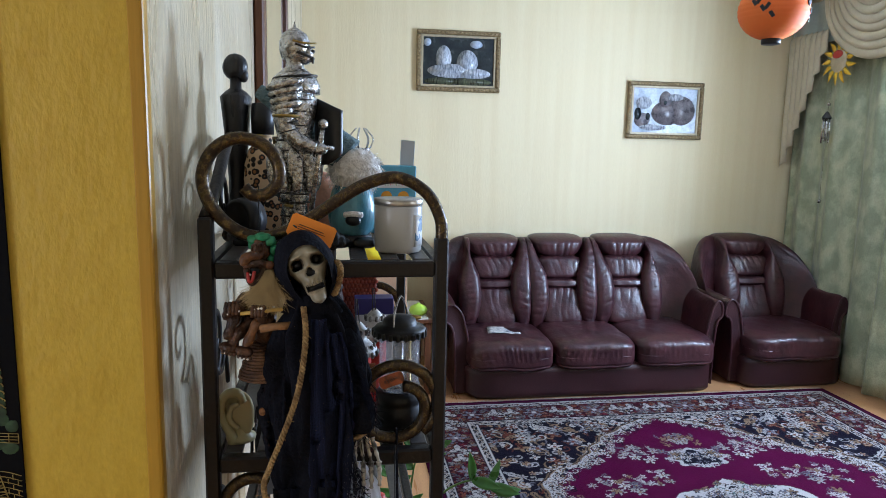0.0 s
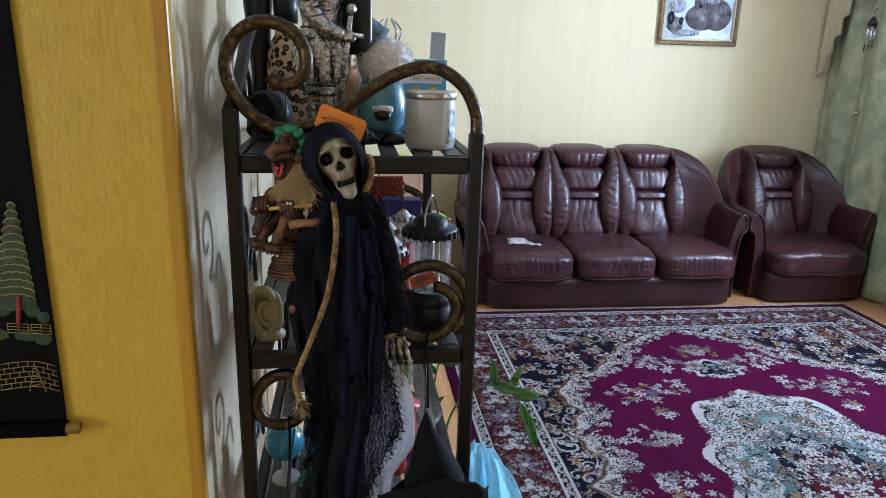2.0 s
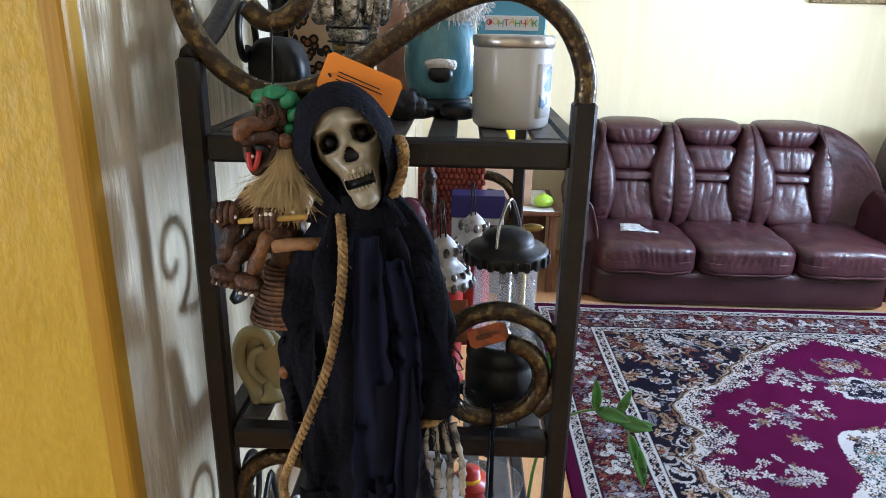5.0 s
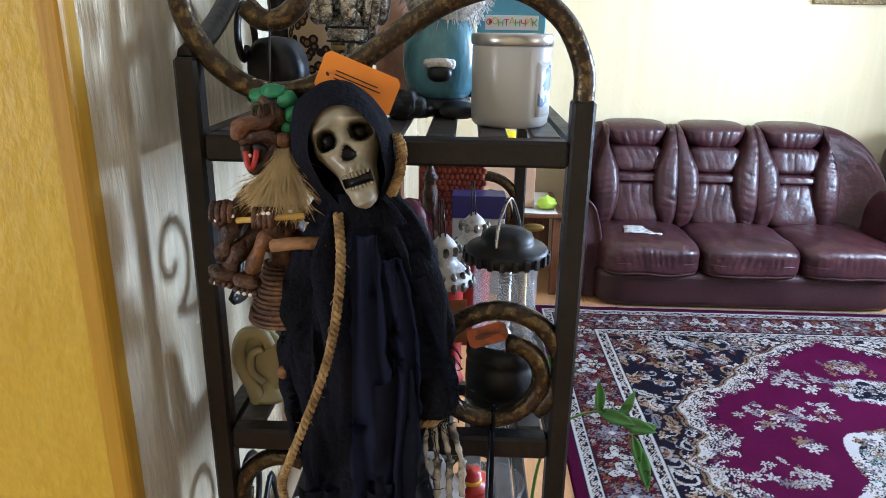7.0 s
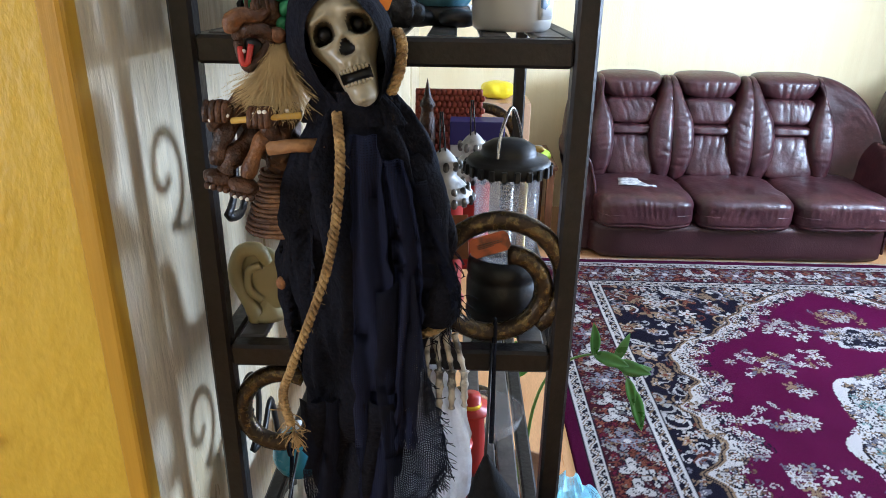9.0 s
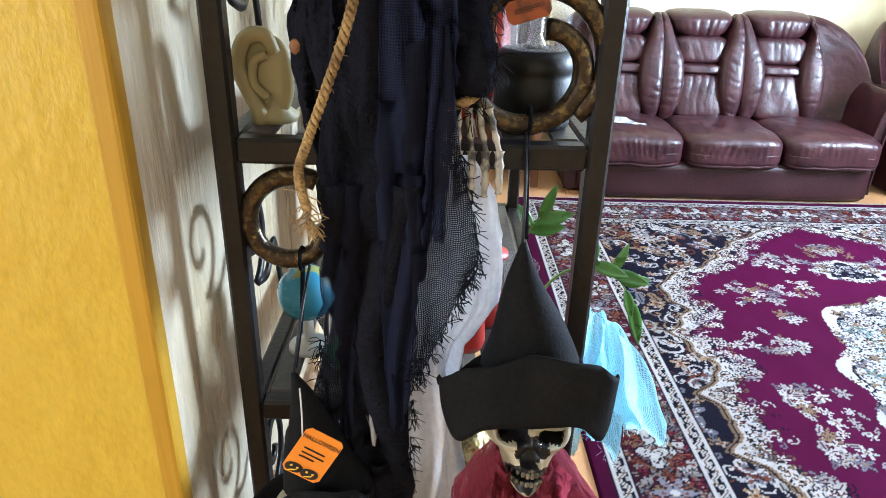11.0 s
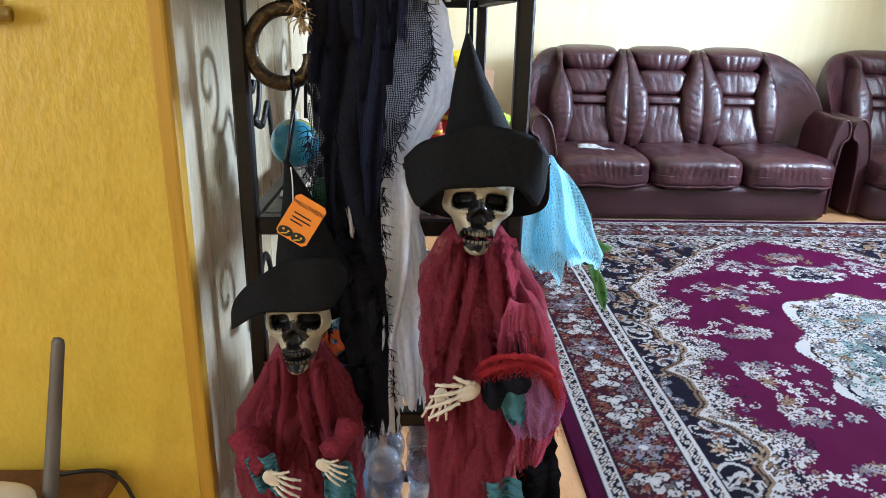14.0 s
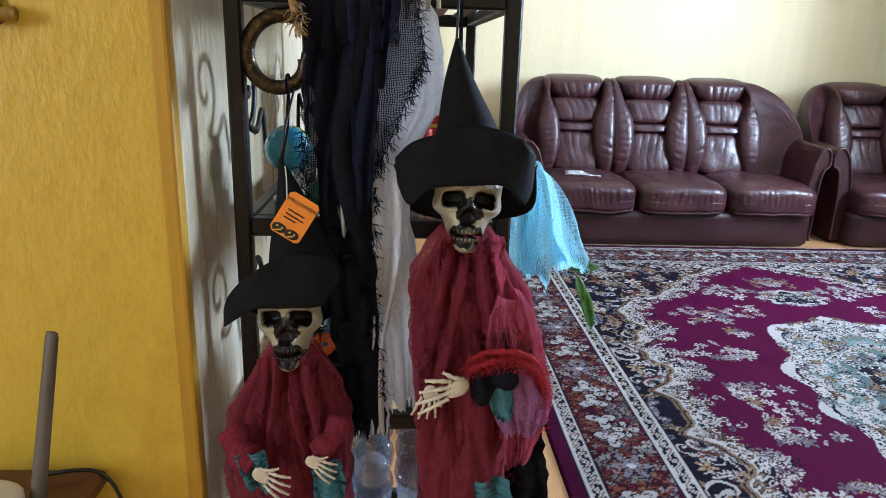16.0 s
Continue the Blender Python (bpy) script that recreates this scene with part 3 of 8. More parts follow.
        stamp(cx, cy, rnd.uniform(0.018, 0.042), curl(rnd.uniform(0, 6.3), (c, NAVY, GOLD * 0.6)[_ % 3]) if rnd.rand() < 0.5 else rosette(5, c, c * 0.5, GOLD, rnd.uniform(0, 6)), mr < 1.19)
    # borders from the edge inwards
    C[D < 0.400], C[D < 0.392] = NAVY, CRM
    C[D < 0.384], C[D < 0.344], C[D < 0.336] = NAVY, CRM, NAVY * 1.3
    C[D < 0.328] = np.array((0.030, 0.003, 0.009))
    C[D < 0.118], C[D < 0.110] = NAVY, CRM
    C[D < 0.102], C[D < 0.066], C[D < 0.058] = NAVY, CRM, NAVY
    main, nar1, nar2 = (D > 0.118) & (D < 0.328), (D > 0.344) & (D < 0.384), (D > 0.066) & (D < 0.102)
    run = np.where(HW - U < HL - V, V, U)
    for lo, hi, w in ((0.344, 0.384, nar1), (0.066, 0.102, nar2)):
        hook = np.sin(run * 2 * np.pi / 0.046 + 60 * (D - lo)) * np.cos((D - lo) * 2 * np.pi / (hi - lo))
        sn = np.sin(run * 2 * np.pi / 0.075) * (hi - lo) * 0.30 + (lo + hi) / 2
        C[w & (np.abs(D - sn) < 0.0085)] = CRM
        C[w & (np.abs(D - sn) > 0.010) & (hook > 0.25)] = CRM * 0.75
        C[w & (np.abs(D - sn) < 0.0035)] = GOLD * 0.7

    def border_stamp(s, d, R, fn):
        stamp(HW - d, s, R, fn, main & (HW - U < HL - V))
        stamp(s, HL - d, R, fn, main & (HW - U >= HL - V))
    wine = [CRM * 0.8, BLU, RUST, RUST * 1.5, GOLD, BUR * 1.6, BUR * 1.6, CRM * 0.5]
    for _ in range(1100):
        sp, d = rnd.uniform(0, 2.2), rnd.uniform(0.12, 0.326)
        c = wine[rnd.randint(len(wine))] * rnd.uniform(0.55, 1.0)
        k = rnd.randint(3)
        border_stamp(sp, d, rnd.uniform(0.014, 0.032), (rosette(5, c, c * 0.5, RUST, rnd.uniform(0, 6)), leaf(rnd.uniform(0, 6.3), c * 0.8, NAVY), curl(rnd.uniform(0, 6.3), c))[k])
    for q in np.arange(0.12, 2.2, 0.42):
        for o in (-0.055, 0.055):
            border_stamp(q + o, 0.205, 0.058, rosette(3, CRM * 0.85, NAVY, CRM, 0.5))
        border_stamp(q, 0.27, 0.050, rosette(4, CRM * 0.85, NAVY, GOLD))
        border_stamp(q + 0.21, 0.222, 0.070, rosette(6, BLU * 1.3, RUST, CRM))
    C[D < 0.050] = MAG * 0.7
    me = bpy.data.meshes.new("carpet")
    ny, nx = X.shape
    Z = 0.008 + 0.0012 * np.sin(X * 31 + 2 * np.sin(Y * 7)) + 0.0010 * rnd.rand(ny, nx)
    Z[0], Z[-1], Z[:, 0], Z[:, -1] = 0.001, 0.001, 0.001, 0.001
    co = np.stack([X, Y, Z], -1).reshape(-1, 3)
    idx = np.arange(ny * nx).reshape(ny, nx)
    q = np.stack([idx[:-1, :-1], idx[:-1, 1:], idx[1:, 1:], idx[1:, :-1]], -1).reshape(-1, 4)
    me.vertices.add(len(co))
    me.vertices.foreach_set("co", co.astype(np.float32).ravel())
    me.loops.add(q.size)
    me.loops.foreach_set("vertex_index", q.astype(np.int32).ravel())
    me.polygons.add(len(q))
    me.polygons.foreach_set("loop_start", np.arange(0, q.size, 4, dtype=np.int32))
    me.update()
    at = me.color_attributes.new("weave", "FLOAT_COLOR", "POINT")
    at.data.foreach_set("color", np.concatenate([C.reshape(-1, 3), np.ones((ny * nx, 1))], 1).astype(np.float32).ravel())
    return me


CARPET = mat("woven_pile", (1, 1, 1), 0.95, color2=(0.86, 0.86, 0.86), scale=3, fine=0.35, fscale=420, bump=0.5, bscale=500, rvar=0)
CARPET.node_tree.nodes["Principled BSDF"].inputs["Specular IOR Level"].default_value = 0.08
_n, _l = CARPET.node_tree.nodes, CARPET.node_tree.links
_at, _mx = _n.new("ShaderNodeAttribute"), _n.new("ShaderNodeMix")
_at.attribute_name, _mx.data_type, _mx.blend_type = "weave", "RGBA", "MULTIPLY"
_mx.inputs["Factor"].default_value = 1.0
_b = _n["Principled BSDF"]
_l.new(_b.inputs["Base Color"].links[0].from_socket, _mx.inputs["A"])
_l.new(_at.outputs["Color"], _mx.inputs["B"])
_l.new(_mx.outputs["Result"], _b.inputs["Base Color"])
_me = carpet_mesh()
_me.materials.append(CARPET)
carpet = tagged(new("carpet", _me), "magenta oriental carpet with cream medallion and dark floral borders", "carpet")
m = Mesh().use(mat("fringe_thread", (0.55, 0.52, 0.48), 0.9, scale=40))
rr = random.Random(3)
for i in range(520):
    x = 1.03 + 3.10 * i / 519
    dx = rr.uniform(-0.008, 0.008)
    m.tube([(x, 4.360, 0.006), (x + dx * 0.5, 4.375, 0.005), (x + dx, 4.386 + rr.uniform(0, 0.012), 0.002)], 0.0014, 4, caps=False)
tagged(part("fringe", m, carpet, "pale thread fringe"), kind="stuff")

# ---- pictures on the back wall ----
GILT = mat("gilt_frame", (0.34, 0.25, 0.12), 0.4, 0.35, color2=(0.17, 0.11, 0.05), scale=60, fine=0.35, fscale=160, bump=0.5, bscale=150)
GILT_PALE = mat("pale_gilt_slip", (0.48, 0.40, 0.26), 0.45, 0.2, scale=30)


def picture(x0, x1, z0, z1, cols, label, tilt=0.0):
    cx, cz = (x0 + x1) / 2, (z0 + z1) / 2
    th = thing("picture", label, "picture", (cx, YB - 0.02, cz))
    w, h = x1 - x0, z1 - z0
    m = Mesh().use(GILT)
    for (a, b, sx, sz) in ((cx, z1 - 0.018, w, 0.036), (cx, z0 + 0.018, w, 0.036), (x0 + 0.018, cz, 0.036, h - 0.072), (x1 - 0.018, cz, 0.036, h - 0.072)):
        m.box((a, YB - 0.017, b), (sx, 0.030, sz), 0.008)
    n1, n2 = int(w / 0.03), int(h / 0.03)
    for i in range(n1):
        for zz in (z0 + 0.016, z1 - 0.016):
            m.puff((x0 + (i + 0.5) * w / n1, YB - 0.031, zz), (0.010, 0.005, 0.008), 2, 3)
    for i in range(n2):
        for xx in (x0 + 0.016, x1 - 0.016):
            m.puff((xx, YB - 0.031, z0 + (i + 0.5) * h / n2), (0.008, 0.005, 0.010), 2, 3)
    part("frame", m, th)
    m = Mesh().use(GILT_PALE)
    for (a, b, sx, sz) in ((cx, z1 - 0.045, w - 0.072, 0.018), (cx, z0 + 0.045, w - 0.072, 0.018), (x0 + 0.045, cz, 0.018, h - 0.108), (x1 - 0.045, cz, 0.018, h - 0.108)):
        m.box((a, YB - 0.012, b), (sx, 0.018, sz), 0.003)
    part("slip", m, th)
    m = Mesh().use(cols[0])
    m.box((cx, YB - 0.007, cz), (w - 0.100, 0.006, h - 0.100), 0.001)
    canvas = part("print", m, th, "dark glossy print")
    for li, (col, blobs) in enumerate(cols[1]):
        for bi, (bx, bz, rx, rz) in enumerate(blobs):
            m = Mesh().use(col)
            m.lathe((cx + bx, YB - 0.0105 - 0.0004 * (li + 0.2 * bi), cz + bz), [(0.0, 0.001), (1, 0.0005), (1.0, 0.0)], 24, Matrix.Rotation(radians(90), 4, "X") @ Matrix.Diagonal((rx, rz, 1, 1)))
            part("patch", m, canvas)
    return th


P_DARK = mat("print_dark_green", (0.030, 0.040, 0.040), 0.25, color2=(0.012, 0.016, 0.020), scale=9, fine=0.3, fscale=50)
P_WHITE = mat("print_white_grey", (0.60, 0.63, 0.68), 0.3, color2=(0.20, 0.22, 0.26), scale=30, stretch=(2.2, 1, 0.7), fine=0.4, fscale=80)
P_SNOW = mat("print_snow_blue", (0.50, 0.56, 0.66), 0.25, color2=(0.26, 0.31, 0.38), scale=8, fine=0.2, fscale=60)
P_BROWN = mat("print_grey_brown", (0.26, 0.23, 0.24), 0.3, color2=(0.12, 0.11, 0.12), scale=16, fine=0.3, fscale=90)
P_GRASS = mat("print_grass", (0.10, 0.11, 0.06), 0.3, color2=(0.03, 0.03, 0.02), scale=40, stretch=(3, 1, 0.6), fine=0.3)
picture(1.162, 1.836, 2.174, 2.645, (P_DARK, [(P_GRASS, [(-0.13, -0.155, 0.14, 0.028), (0.10, -0.155, 0.17, 0.030)]), (P_WHITE, [(-0.12, 0.02, 0.062, 0.10), (0.07, -0.01, 0.085, 0.10), (-0.05, -0.075, 0.20, 0.055), (0.12, -0.09, 0.14, 0.040)]), (P_SNOW, [(0.14, 0.135, 0.05, 0.03), (-0.25, 0.14, 0.03, 0.03)])]),
        "gilt-framed dark print with pale plain shapes")
picture(2.930, 3.606, 1.842, 2.314, (P_SNOW, [(P_BROWN, [(0.02, -0.02, 0.14, 0.10), (0.15, 0.00, 0.12, 0.12), (0.00, 0.09, 0.055, 0.070), (-0.20, -0.08, 0.07, 0.06)]), (P_WHITE, [(-0.19, 0.06, 0.07, 0.05), (-0.10, -0.14, 0.12, 0.025), (0.09, 0.11, 0.07, 0.03)]), (P_DARK, [(-0.24, -0.03, 0.03, 0.05), (-0.15, -0.05, 0.02, 0.03), (0.00, 0.065, 0.016, 0.018)])]),
        "gilt-framed wintry print with grey-brown plain shapes")

# ---- curtain side ----
CURTAIN = mat("green_grey_damask", (0.50, 0.51, 0.33), 0.5, color2=(0.30, 0.33, 0.21), scale=9, stretch=(1, 1, 0.7), fine=0.18, fscale=140, bump=0.15, bscale=180, sheen=0.2, mix=(0.42, 0.62))
SATIN = mat("beige_satin", (0.62, 0.54, 0.38), 0.35, color2=(0.55, 0.47, 0.32), scale=5, fine=0.06, sheen=0.3)
PELMET = mat("grey_green_satin", (0.42, 0.47, 0.42), 0.4, color2=(0.30, 0.35, 0.33), scale=5, fine=0.08, sheen=0.3)
m = Mesh().use(CURTAIN)


def curt(u, v):
    yy = 5.415 - 1.75 * u
    z = 0.015 + 2.90 * v
    fold = 0.055 * math.sin(u * 34 + 1.2 * math.sin(u * 9)) * (0.65 + 0.35 * (1 - v)) + 0.012 * math.sin(u * 71 + z)
    bulge = -0.10 * max(0, math.sin((u - 0.45) * 3.2)) * (1 - v) ** 1.5
    return (4.455 + fold * 0.75 + bulge, yy, z)


m.surf(150, 24, curt, 0.004)
whole("curtain", m, "long green-grey patterned curtain hanging to the floor", "curtain")
m = Mesh().use(PELMET)
m.surf(60, 6, lambda u, v: (4.385 + 0.014 * math.sin(u * 40), 5.43 - 1.4 * u, 2.66 + 0.30 * v - 0.05 * (1 - v) * math.sin(u * 7)), 0.004)
whole("pelmet", m, "grey-green satin pelmet over the curtain", "pelmet")
tails = thing("curtain_tail", "stepped beige satin pleats hanging under the pelmet", "drapery", (4.36, 5.2, 1.6))
for i in range(7):
    m = Mesh().use(SATIN)
    zb, yc = 1.62 + 0.145 * i, 5.385 - 0.062 * i
    m.surf(8, 6, lambda u, v, yc=yc, zb=zb: (4.365 - 0.022 * math.sin(u * math.pi) - 0.002, yc + 0.045 - 0.085 * u, zb + 0.05 * u + (2.67 - zb) * v), 0.003)
    part("pleat", m, tails)
swag = thing("swag", "draped beige satin swag with many curved folds", "drapery", (4.34, 4.45, 2.55))
for i in range(8):
    m = Mesh().use(SATIN)
    r0 = 0.56 - 0.062 * i
    pts = [(4.345 - 0.012 * i, 4.42 + r0 * math.cos(a), 3.0 + (r0 * 0.96) * math.sin(a)) for a in [math.pi + math.pi * k / 24 for k in range(25)]]
    m.tube(pts, 0.036, 8)
    part("fold", m, swag)
YEL = mat("yellow_glass_paint", (0.75, 0.50, 0.03), 0.3, color2=(0.65, 0.38, 0.02), scale=20)
RED = mat("red_paint", (0.42, 0.03, 0.02), 0.4, scale=20)
SILVER = mat("bright_metal", (0.65, 0.65, 0.66), 0.25, 0.9, scale=20, fine=0.2)
sun = thing("sun_ornament", "yellow painted glass sun hanging before the curtain", "ornament", (4.33, 4.79, 2.45))
m = Mesh().use(mat("beige_glass_paint", (0.55, 0.45, 0.30), 0.35, scale=20))
m.puff((4.33, 4.79, 2.45), (0.010, 0.088, 0.088), 2, 10)
face = part("disc", m, sun)
m = Mesh().use(RED)
m.puff((4.324, 4.80, 2.50), (0.010, 0.055, 0.032), 2, 8)
part("patch", m, face, "red painted patch")
for k in range(13):
    a = 2 * math.pi * k / 13
    m = Mesh().use(YEL)
    pts = [(4.33, 4.79 + q * math.cos(a + w), 2.45 + q * math.sin(a + w)) for q, w in ((0.085, 0), (0.115, 0.06), (0.150, 0.0), (0.185, -0.05))]
    m.tube(pts, [0.014, 0.021, 0.014, 0.002], 8, flatten=0.3, up=(1, 0, 0))
    part("ray", m, sun)
chime = thing("wind_chime", "small metal wind chime with hanging tubes", "chime", (4.34, 4.87, 1.95))
m = Mesh().use(SILVER)
m.tube([(4.34, 4.85, 2.28), (4.34, 4.865, 2.04)], 0.0015, 5)
m.puff((4.34, 4.86, 2.13), (0.014, 0.014, 0.014), 2, 6)
part("cord", m, chime)
m = Mesh().use(BLACK)
m.lathe((4.34, 4.87, 2.02), [(0.036, 0), (0.036, 0.010), (0.012, 0.05), (0.0, 0.06)], 14)
part("cap", m, chime)
for k in range(6):
    m = Mesh().use(SILVER)
    a = k * math.pi / 3
    m.tube([(4.34 + 0.026 * math.cos(a), 4.87 + 0.026 * math.sin(a), 2.02), (4.34 + 0.026 * math.cos(a), 4.87 + 0.026 * math.sin(a), 1.86 - 0.015 * (k % 3))], 0.007, 8)
    part("tube", m, chime)
m = Mesh().use(SILVER)
m.tube([(4.345, 4.865, 1.86), (4.345, 4.865, 1.38)], 0.0012, 4)
m.puff((4.345, 4.865, 1.372), (0.016, 0.016, 0.016), 2, 6)
part("bead", m, chime)
# paper pumpkin lantern
ORANGE_PAPER = mat("orange_paper", (0.85, 0.20, 0.03), 0.7, color2=(0.80, 0.16, 0.02), scale=6, sub=0.3)
lan = thing("paper_lantern", "round orange paper pumpkin lantern with black zigzag mouth", "lantern", (2.545, 3.0, 2.40))
m = Mesh().use(ORANGE_PAPER)
m.lathe((2.545, 3.0, 2.40), [(0.155 * math.cos(a) * (1 + 0.012 * math.cos(a * 40)), 0.135 * math.sin(a)) for a in [radians(-74 + 148 * i / 48) for i in range(49)]], 32)
part("paper_shade", m, lan)
m = Mesh().use(BLACK)
m.lathe((2.545, 3.0, 2.247), [(0.040, 0), (0.043, 0.004), (0.043, 0.024), (0.038, 0.026)], 24)
part("bottom_ring", m, lan)
m = Mesh().use(BLACK)
m.tube([(2.545, 3.0, 2.53), (2.545, 3.0, ZC)], 0.002, 5)
part("cord", m, lan)
for s0, s1 in ((-1.0, -0.45), (-2.7, -2.2)):
    m = Mesh().use(BLACK)
    for k in range(5):
        a = s0 + (s1 - s0) * k / 4
        z = 2.42 - 0.014 * k + (0.018 if k % 2 else -0.004)
        rr = 0.1575 * math.cos(math.asin(max(-1, min(1, (z - 2.40) / 0.135))))
        m.box((2.545 + rr * math.cos(a), 3.0 + rr * math.sin(a), z), (0.016, 0.004, 0.030), 0.001, Matrix.Rotation(a + math.pi / 2, 3, "Z") @ Matrix.Rotation(0.6 if k % 2 else -0.6, 3, "Y"))
    part("zigzag", m, lan)

# ---- mirror on the pearl wall ----
mir = thing("wall_mirror", "tall wall mirror in a brown wooden frame", "mirror", (XW, 2.65, 1.2))
GLASSM = mat("mirror_glass", (0.85, 0.86, 0.88), 0.06, 1.0, scale=4, rvar=0.03)
m = Mesh().use(GLASSM)
m.box((XW + 0.012, 2.70, 1.62), (0.012, 0.96, 1.50), 0.002)
part("mirror_pane", m, mir)
m = Mesh().use(WOOD_DARK)
for yc in (2.17, 3.23):
    m.box((XW + 0.016, yc, 1.62), (0.030, 0.09, 1.68), 0.006)
for zc in (0.825, 2.415):
    m.box((XW + 0.016, 2.70, zc), (0.030, 0.97, 0.09), 0.006)
part("frame", m, mir)

# ---- side table, carton and lime dish beyond the rack ----
tab = thing("side_table", "small dark wooden side table against the wall", "table", (0.95, 4.85, 0))
m = Mesh().use(WOOD_DARK)
m.box((0.93, 4.85, 0.535), (0.56, 0.62, 0.03), 0.006)
part("tabletop", m, tab)
for xx in (0.69, 1.17):
    for yy in (4.58, 5.12):
        m = Mesh().use(WOOD_DARK)
        m.box((xx, yy, 0.26), (0.045, 0.045, 0.52), 0.004)
        part("leg", m, tab)
m = Mesh().use(WOOD_DARK)
m.box((0.93, 5.12, 0.30), (0.44, 0.02, 0.40), 0.003)
part("back_panel", m, tab)
WHITE = mat("white_cloth", (0.72, 0.71, 0.68), 0.8, scale=9, fine=0.06, bump=0.1)
m = Mesh().use(WHITE)
m.surf(14, 14, lambda u, v: (0.72 + 0.45 * u, 4.545 + 0.58 * v, 0.5525 + 0.002 * math.sin(u * 13 + v * 9)), 0.002)
whole("table_cloth", m, "small white cloth on the side table", "cloth")
CARD = mat("brown_cardboard", (0.46, 0.29, 0.18), 0.75, color2=(0.41, 0.25, 0.15), scale=5, fine=0.08, fscale=90)
ctn = thing("cardboard_box", "closed brown cardboard box on the side table", "box", (0.86, 4.87, 0.555))
m = Mesh().use(CARD)
m.box((0.86, 4.87, 0.735), (0.34, 0.40, 0.36), 0.004)
body = part("box_body", m, ctn)
m = Mesh().use(mat("packing_tape", (0.40, 0.22, 0.11), 0.3, scale=8))
m.box((0.97, 4.669, 0.735), (0.004, 0.003, 0.35), 0.001)
m.box((0.86, 4.87, 0.9165), (0.05, 0.40, 0.002), 0.001)
part("tape", m, body)
LIME = mat("lime_green_plastic", (0.42, 0.62, 0.06), 0.35, scale=10)
m = Mesh().use(LIME)
m.lathe((1.11, 4.66, 0.556), [(0.03, 0), (0.058, 0.012), (0.066, 0.035), (0.055, 0.060), (0.028, 0.076), (0.012, 0.080), (0.010, 0.088), (0.0, 0.090)], 24)
whole("lime_dish", m, "lime green lidded dish on the side table", "dish")
PAPER = mat("printed_paper", (0.62, 0.61, 0.60), 0.6, color2=(0.20, 0.21, 0.24), scale=24, stretch=(1, 2.5, 1), fine=0.3, fscale=90, mix=(0.42, 0.50))
m = Mesh().use(PAPER)
m.surf(8, 6, lambda u, v: (1.60 + 0.235 * u + 0.03 * v, 4.565 + 0.17 * v - 0.02 * u, 0.436 + 0.004 * math.sin(u * 5)), 0.003)
whole("newspaper", m, "folded printed newspaper lying on the sofa seat", "newspaper")

# ---- plant behind the rack ----
LEAFM = mat("glossy_leaf", (0.055, 0.17, 0.025), 0.3, color2=(0.04, 0.12, 0.02), scale=14, fine=0.12, fscale=60)
STEM = mat("green_stem", (0.10, 0.20, 0.04), 0.45, scale=14)
POT = mat("brown_pot", (0.22, 0.10, 0.05), 0.5, scale=8, fine=0.15)
SOIL = mat("potting_soil", (0.03, 0.022, 0.015), 0.95, scale=60, fine=0.4, bump=0.8)
plant = thing("potted_plant", "potted plant with arching stems of glossy green leaves", "plant", (0.80, 2.12, 0))
m = Mesh().use(POT)
m.lathe((0.80, 2.12, 0.0), [(0.075, 0), (0.10, 0.17), (0.108, 0.175), (0.108, 0.195), (0.098, 0.195), (0.094, 0.165)], 28)
part("pot", m, plant)
m = Mesh().use(SOIL)
m.lathe((0.80, 2.12, 0.160), [(0.094, 0), (0.0, 0.006)], 20)
part("soil", m, plant)


def leafblade(m, base, tip, width, droop=0.01):
    base, tip = Vector(base), Vector(tip)
    d = tip - base
    side = d.cross(Vector((0.25, -0.85, 0.45))).normalized()
    nrm = side.cross(d).normalized()

    def fn(u, v):
        w = width * math.sin(math.pi * min(1, 0.06 + 0.94 * u)) ** 0.8 * (1 - 0.3 * u)
        s_ = (v - 0.5) * 2
        return base + d * u + side * (w * s_) + nrm * (abs(s_) * w * 0.35 - droop * u * u)
    m.surf(8, 4, fn, 0.0008)


def frond(pts, leaves):
    m = Mesh().use(STEM)
    sp = smooth_path(pts, 6)
    m.tube(sp, [0.006 - 0.0045 * i / (len(sp) - 1) for i in range(len(sp))], 7)
    st = part("stem", m, plant)
    for k, dx, dy, dz, w in leaves:
        p = sp[min(len(sp) - 1, int(k * (len(sp) - 1)))]
        m = Mesh().use(LEAFM)
        leafblade(m, p, p + Vector((dx, dy, dz)), w)
        part("leaf", m, st)


frond([(0.80, 2.12, 0.16), (0.82, 2.13, 0.42), (0.88, 2.15, 0.55), (0.99, 2.15, 0.60), (1.07, 2.15, 0.555), (1.11, 2.15, 0.49)], [(0.60, -0.01, -0.02, 0.11, 0.020), (0.60, 0.10, -0.03, -0.02, 0.024), (0.74, 0.05, 0.02, 0.085, 0.018), (0.76, 0.11, -0.03, -0.02, 0.024), (0.86, 0.09, 0.0, 0.01, 0.022), (0.92, 0.03, -0.02, -0.09, 0.020), (1.0, 0.055, -0.01, -0.155, 0.026)])
frond([(0.79, 2.10, 0.16), (0.76, 2.05, 0.50), (0.77, 2.02, 0.72), (0.80, 2.00, 0.80)], [(0.7, -0.07, 0, 0.05, 0.020), (0.78, 0.09, -0.02, 0.02, 0.022), (0.86, -0.06, 0, 0.07, 0.018), (0.92, 0.10, 0, 0.03, 0.022), (1.0, 0.04, 0, 0.09, 0.018)])
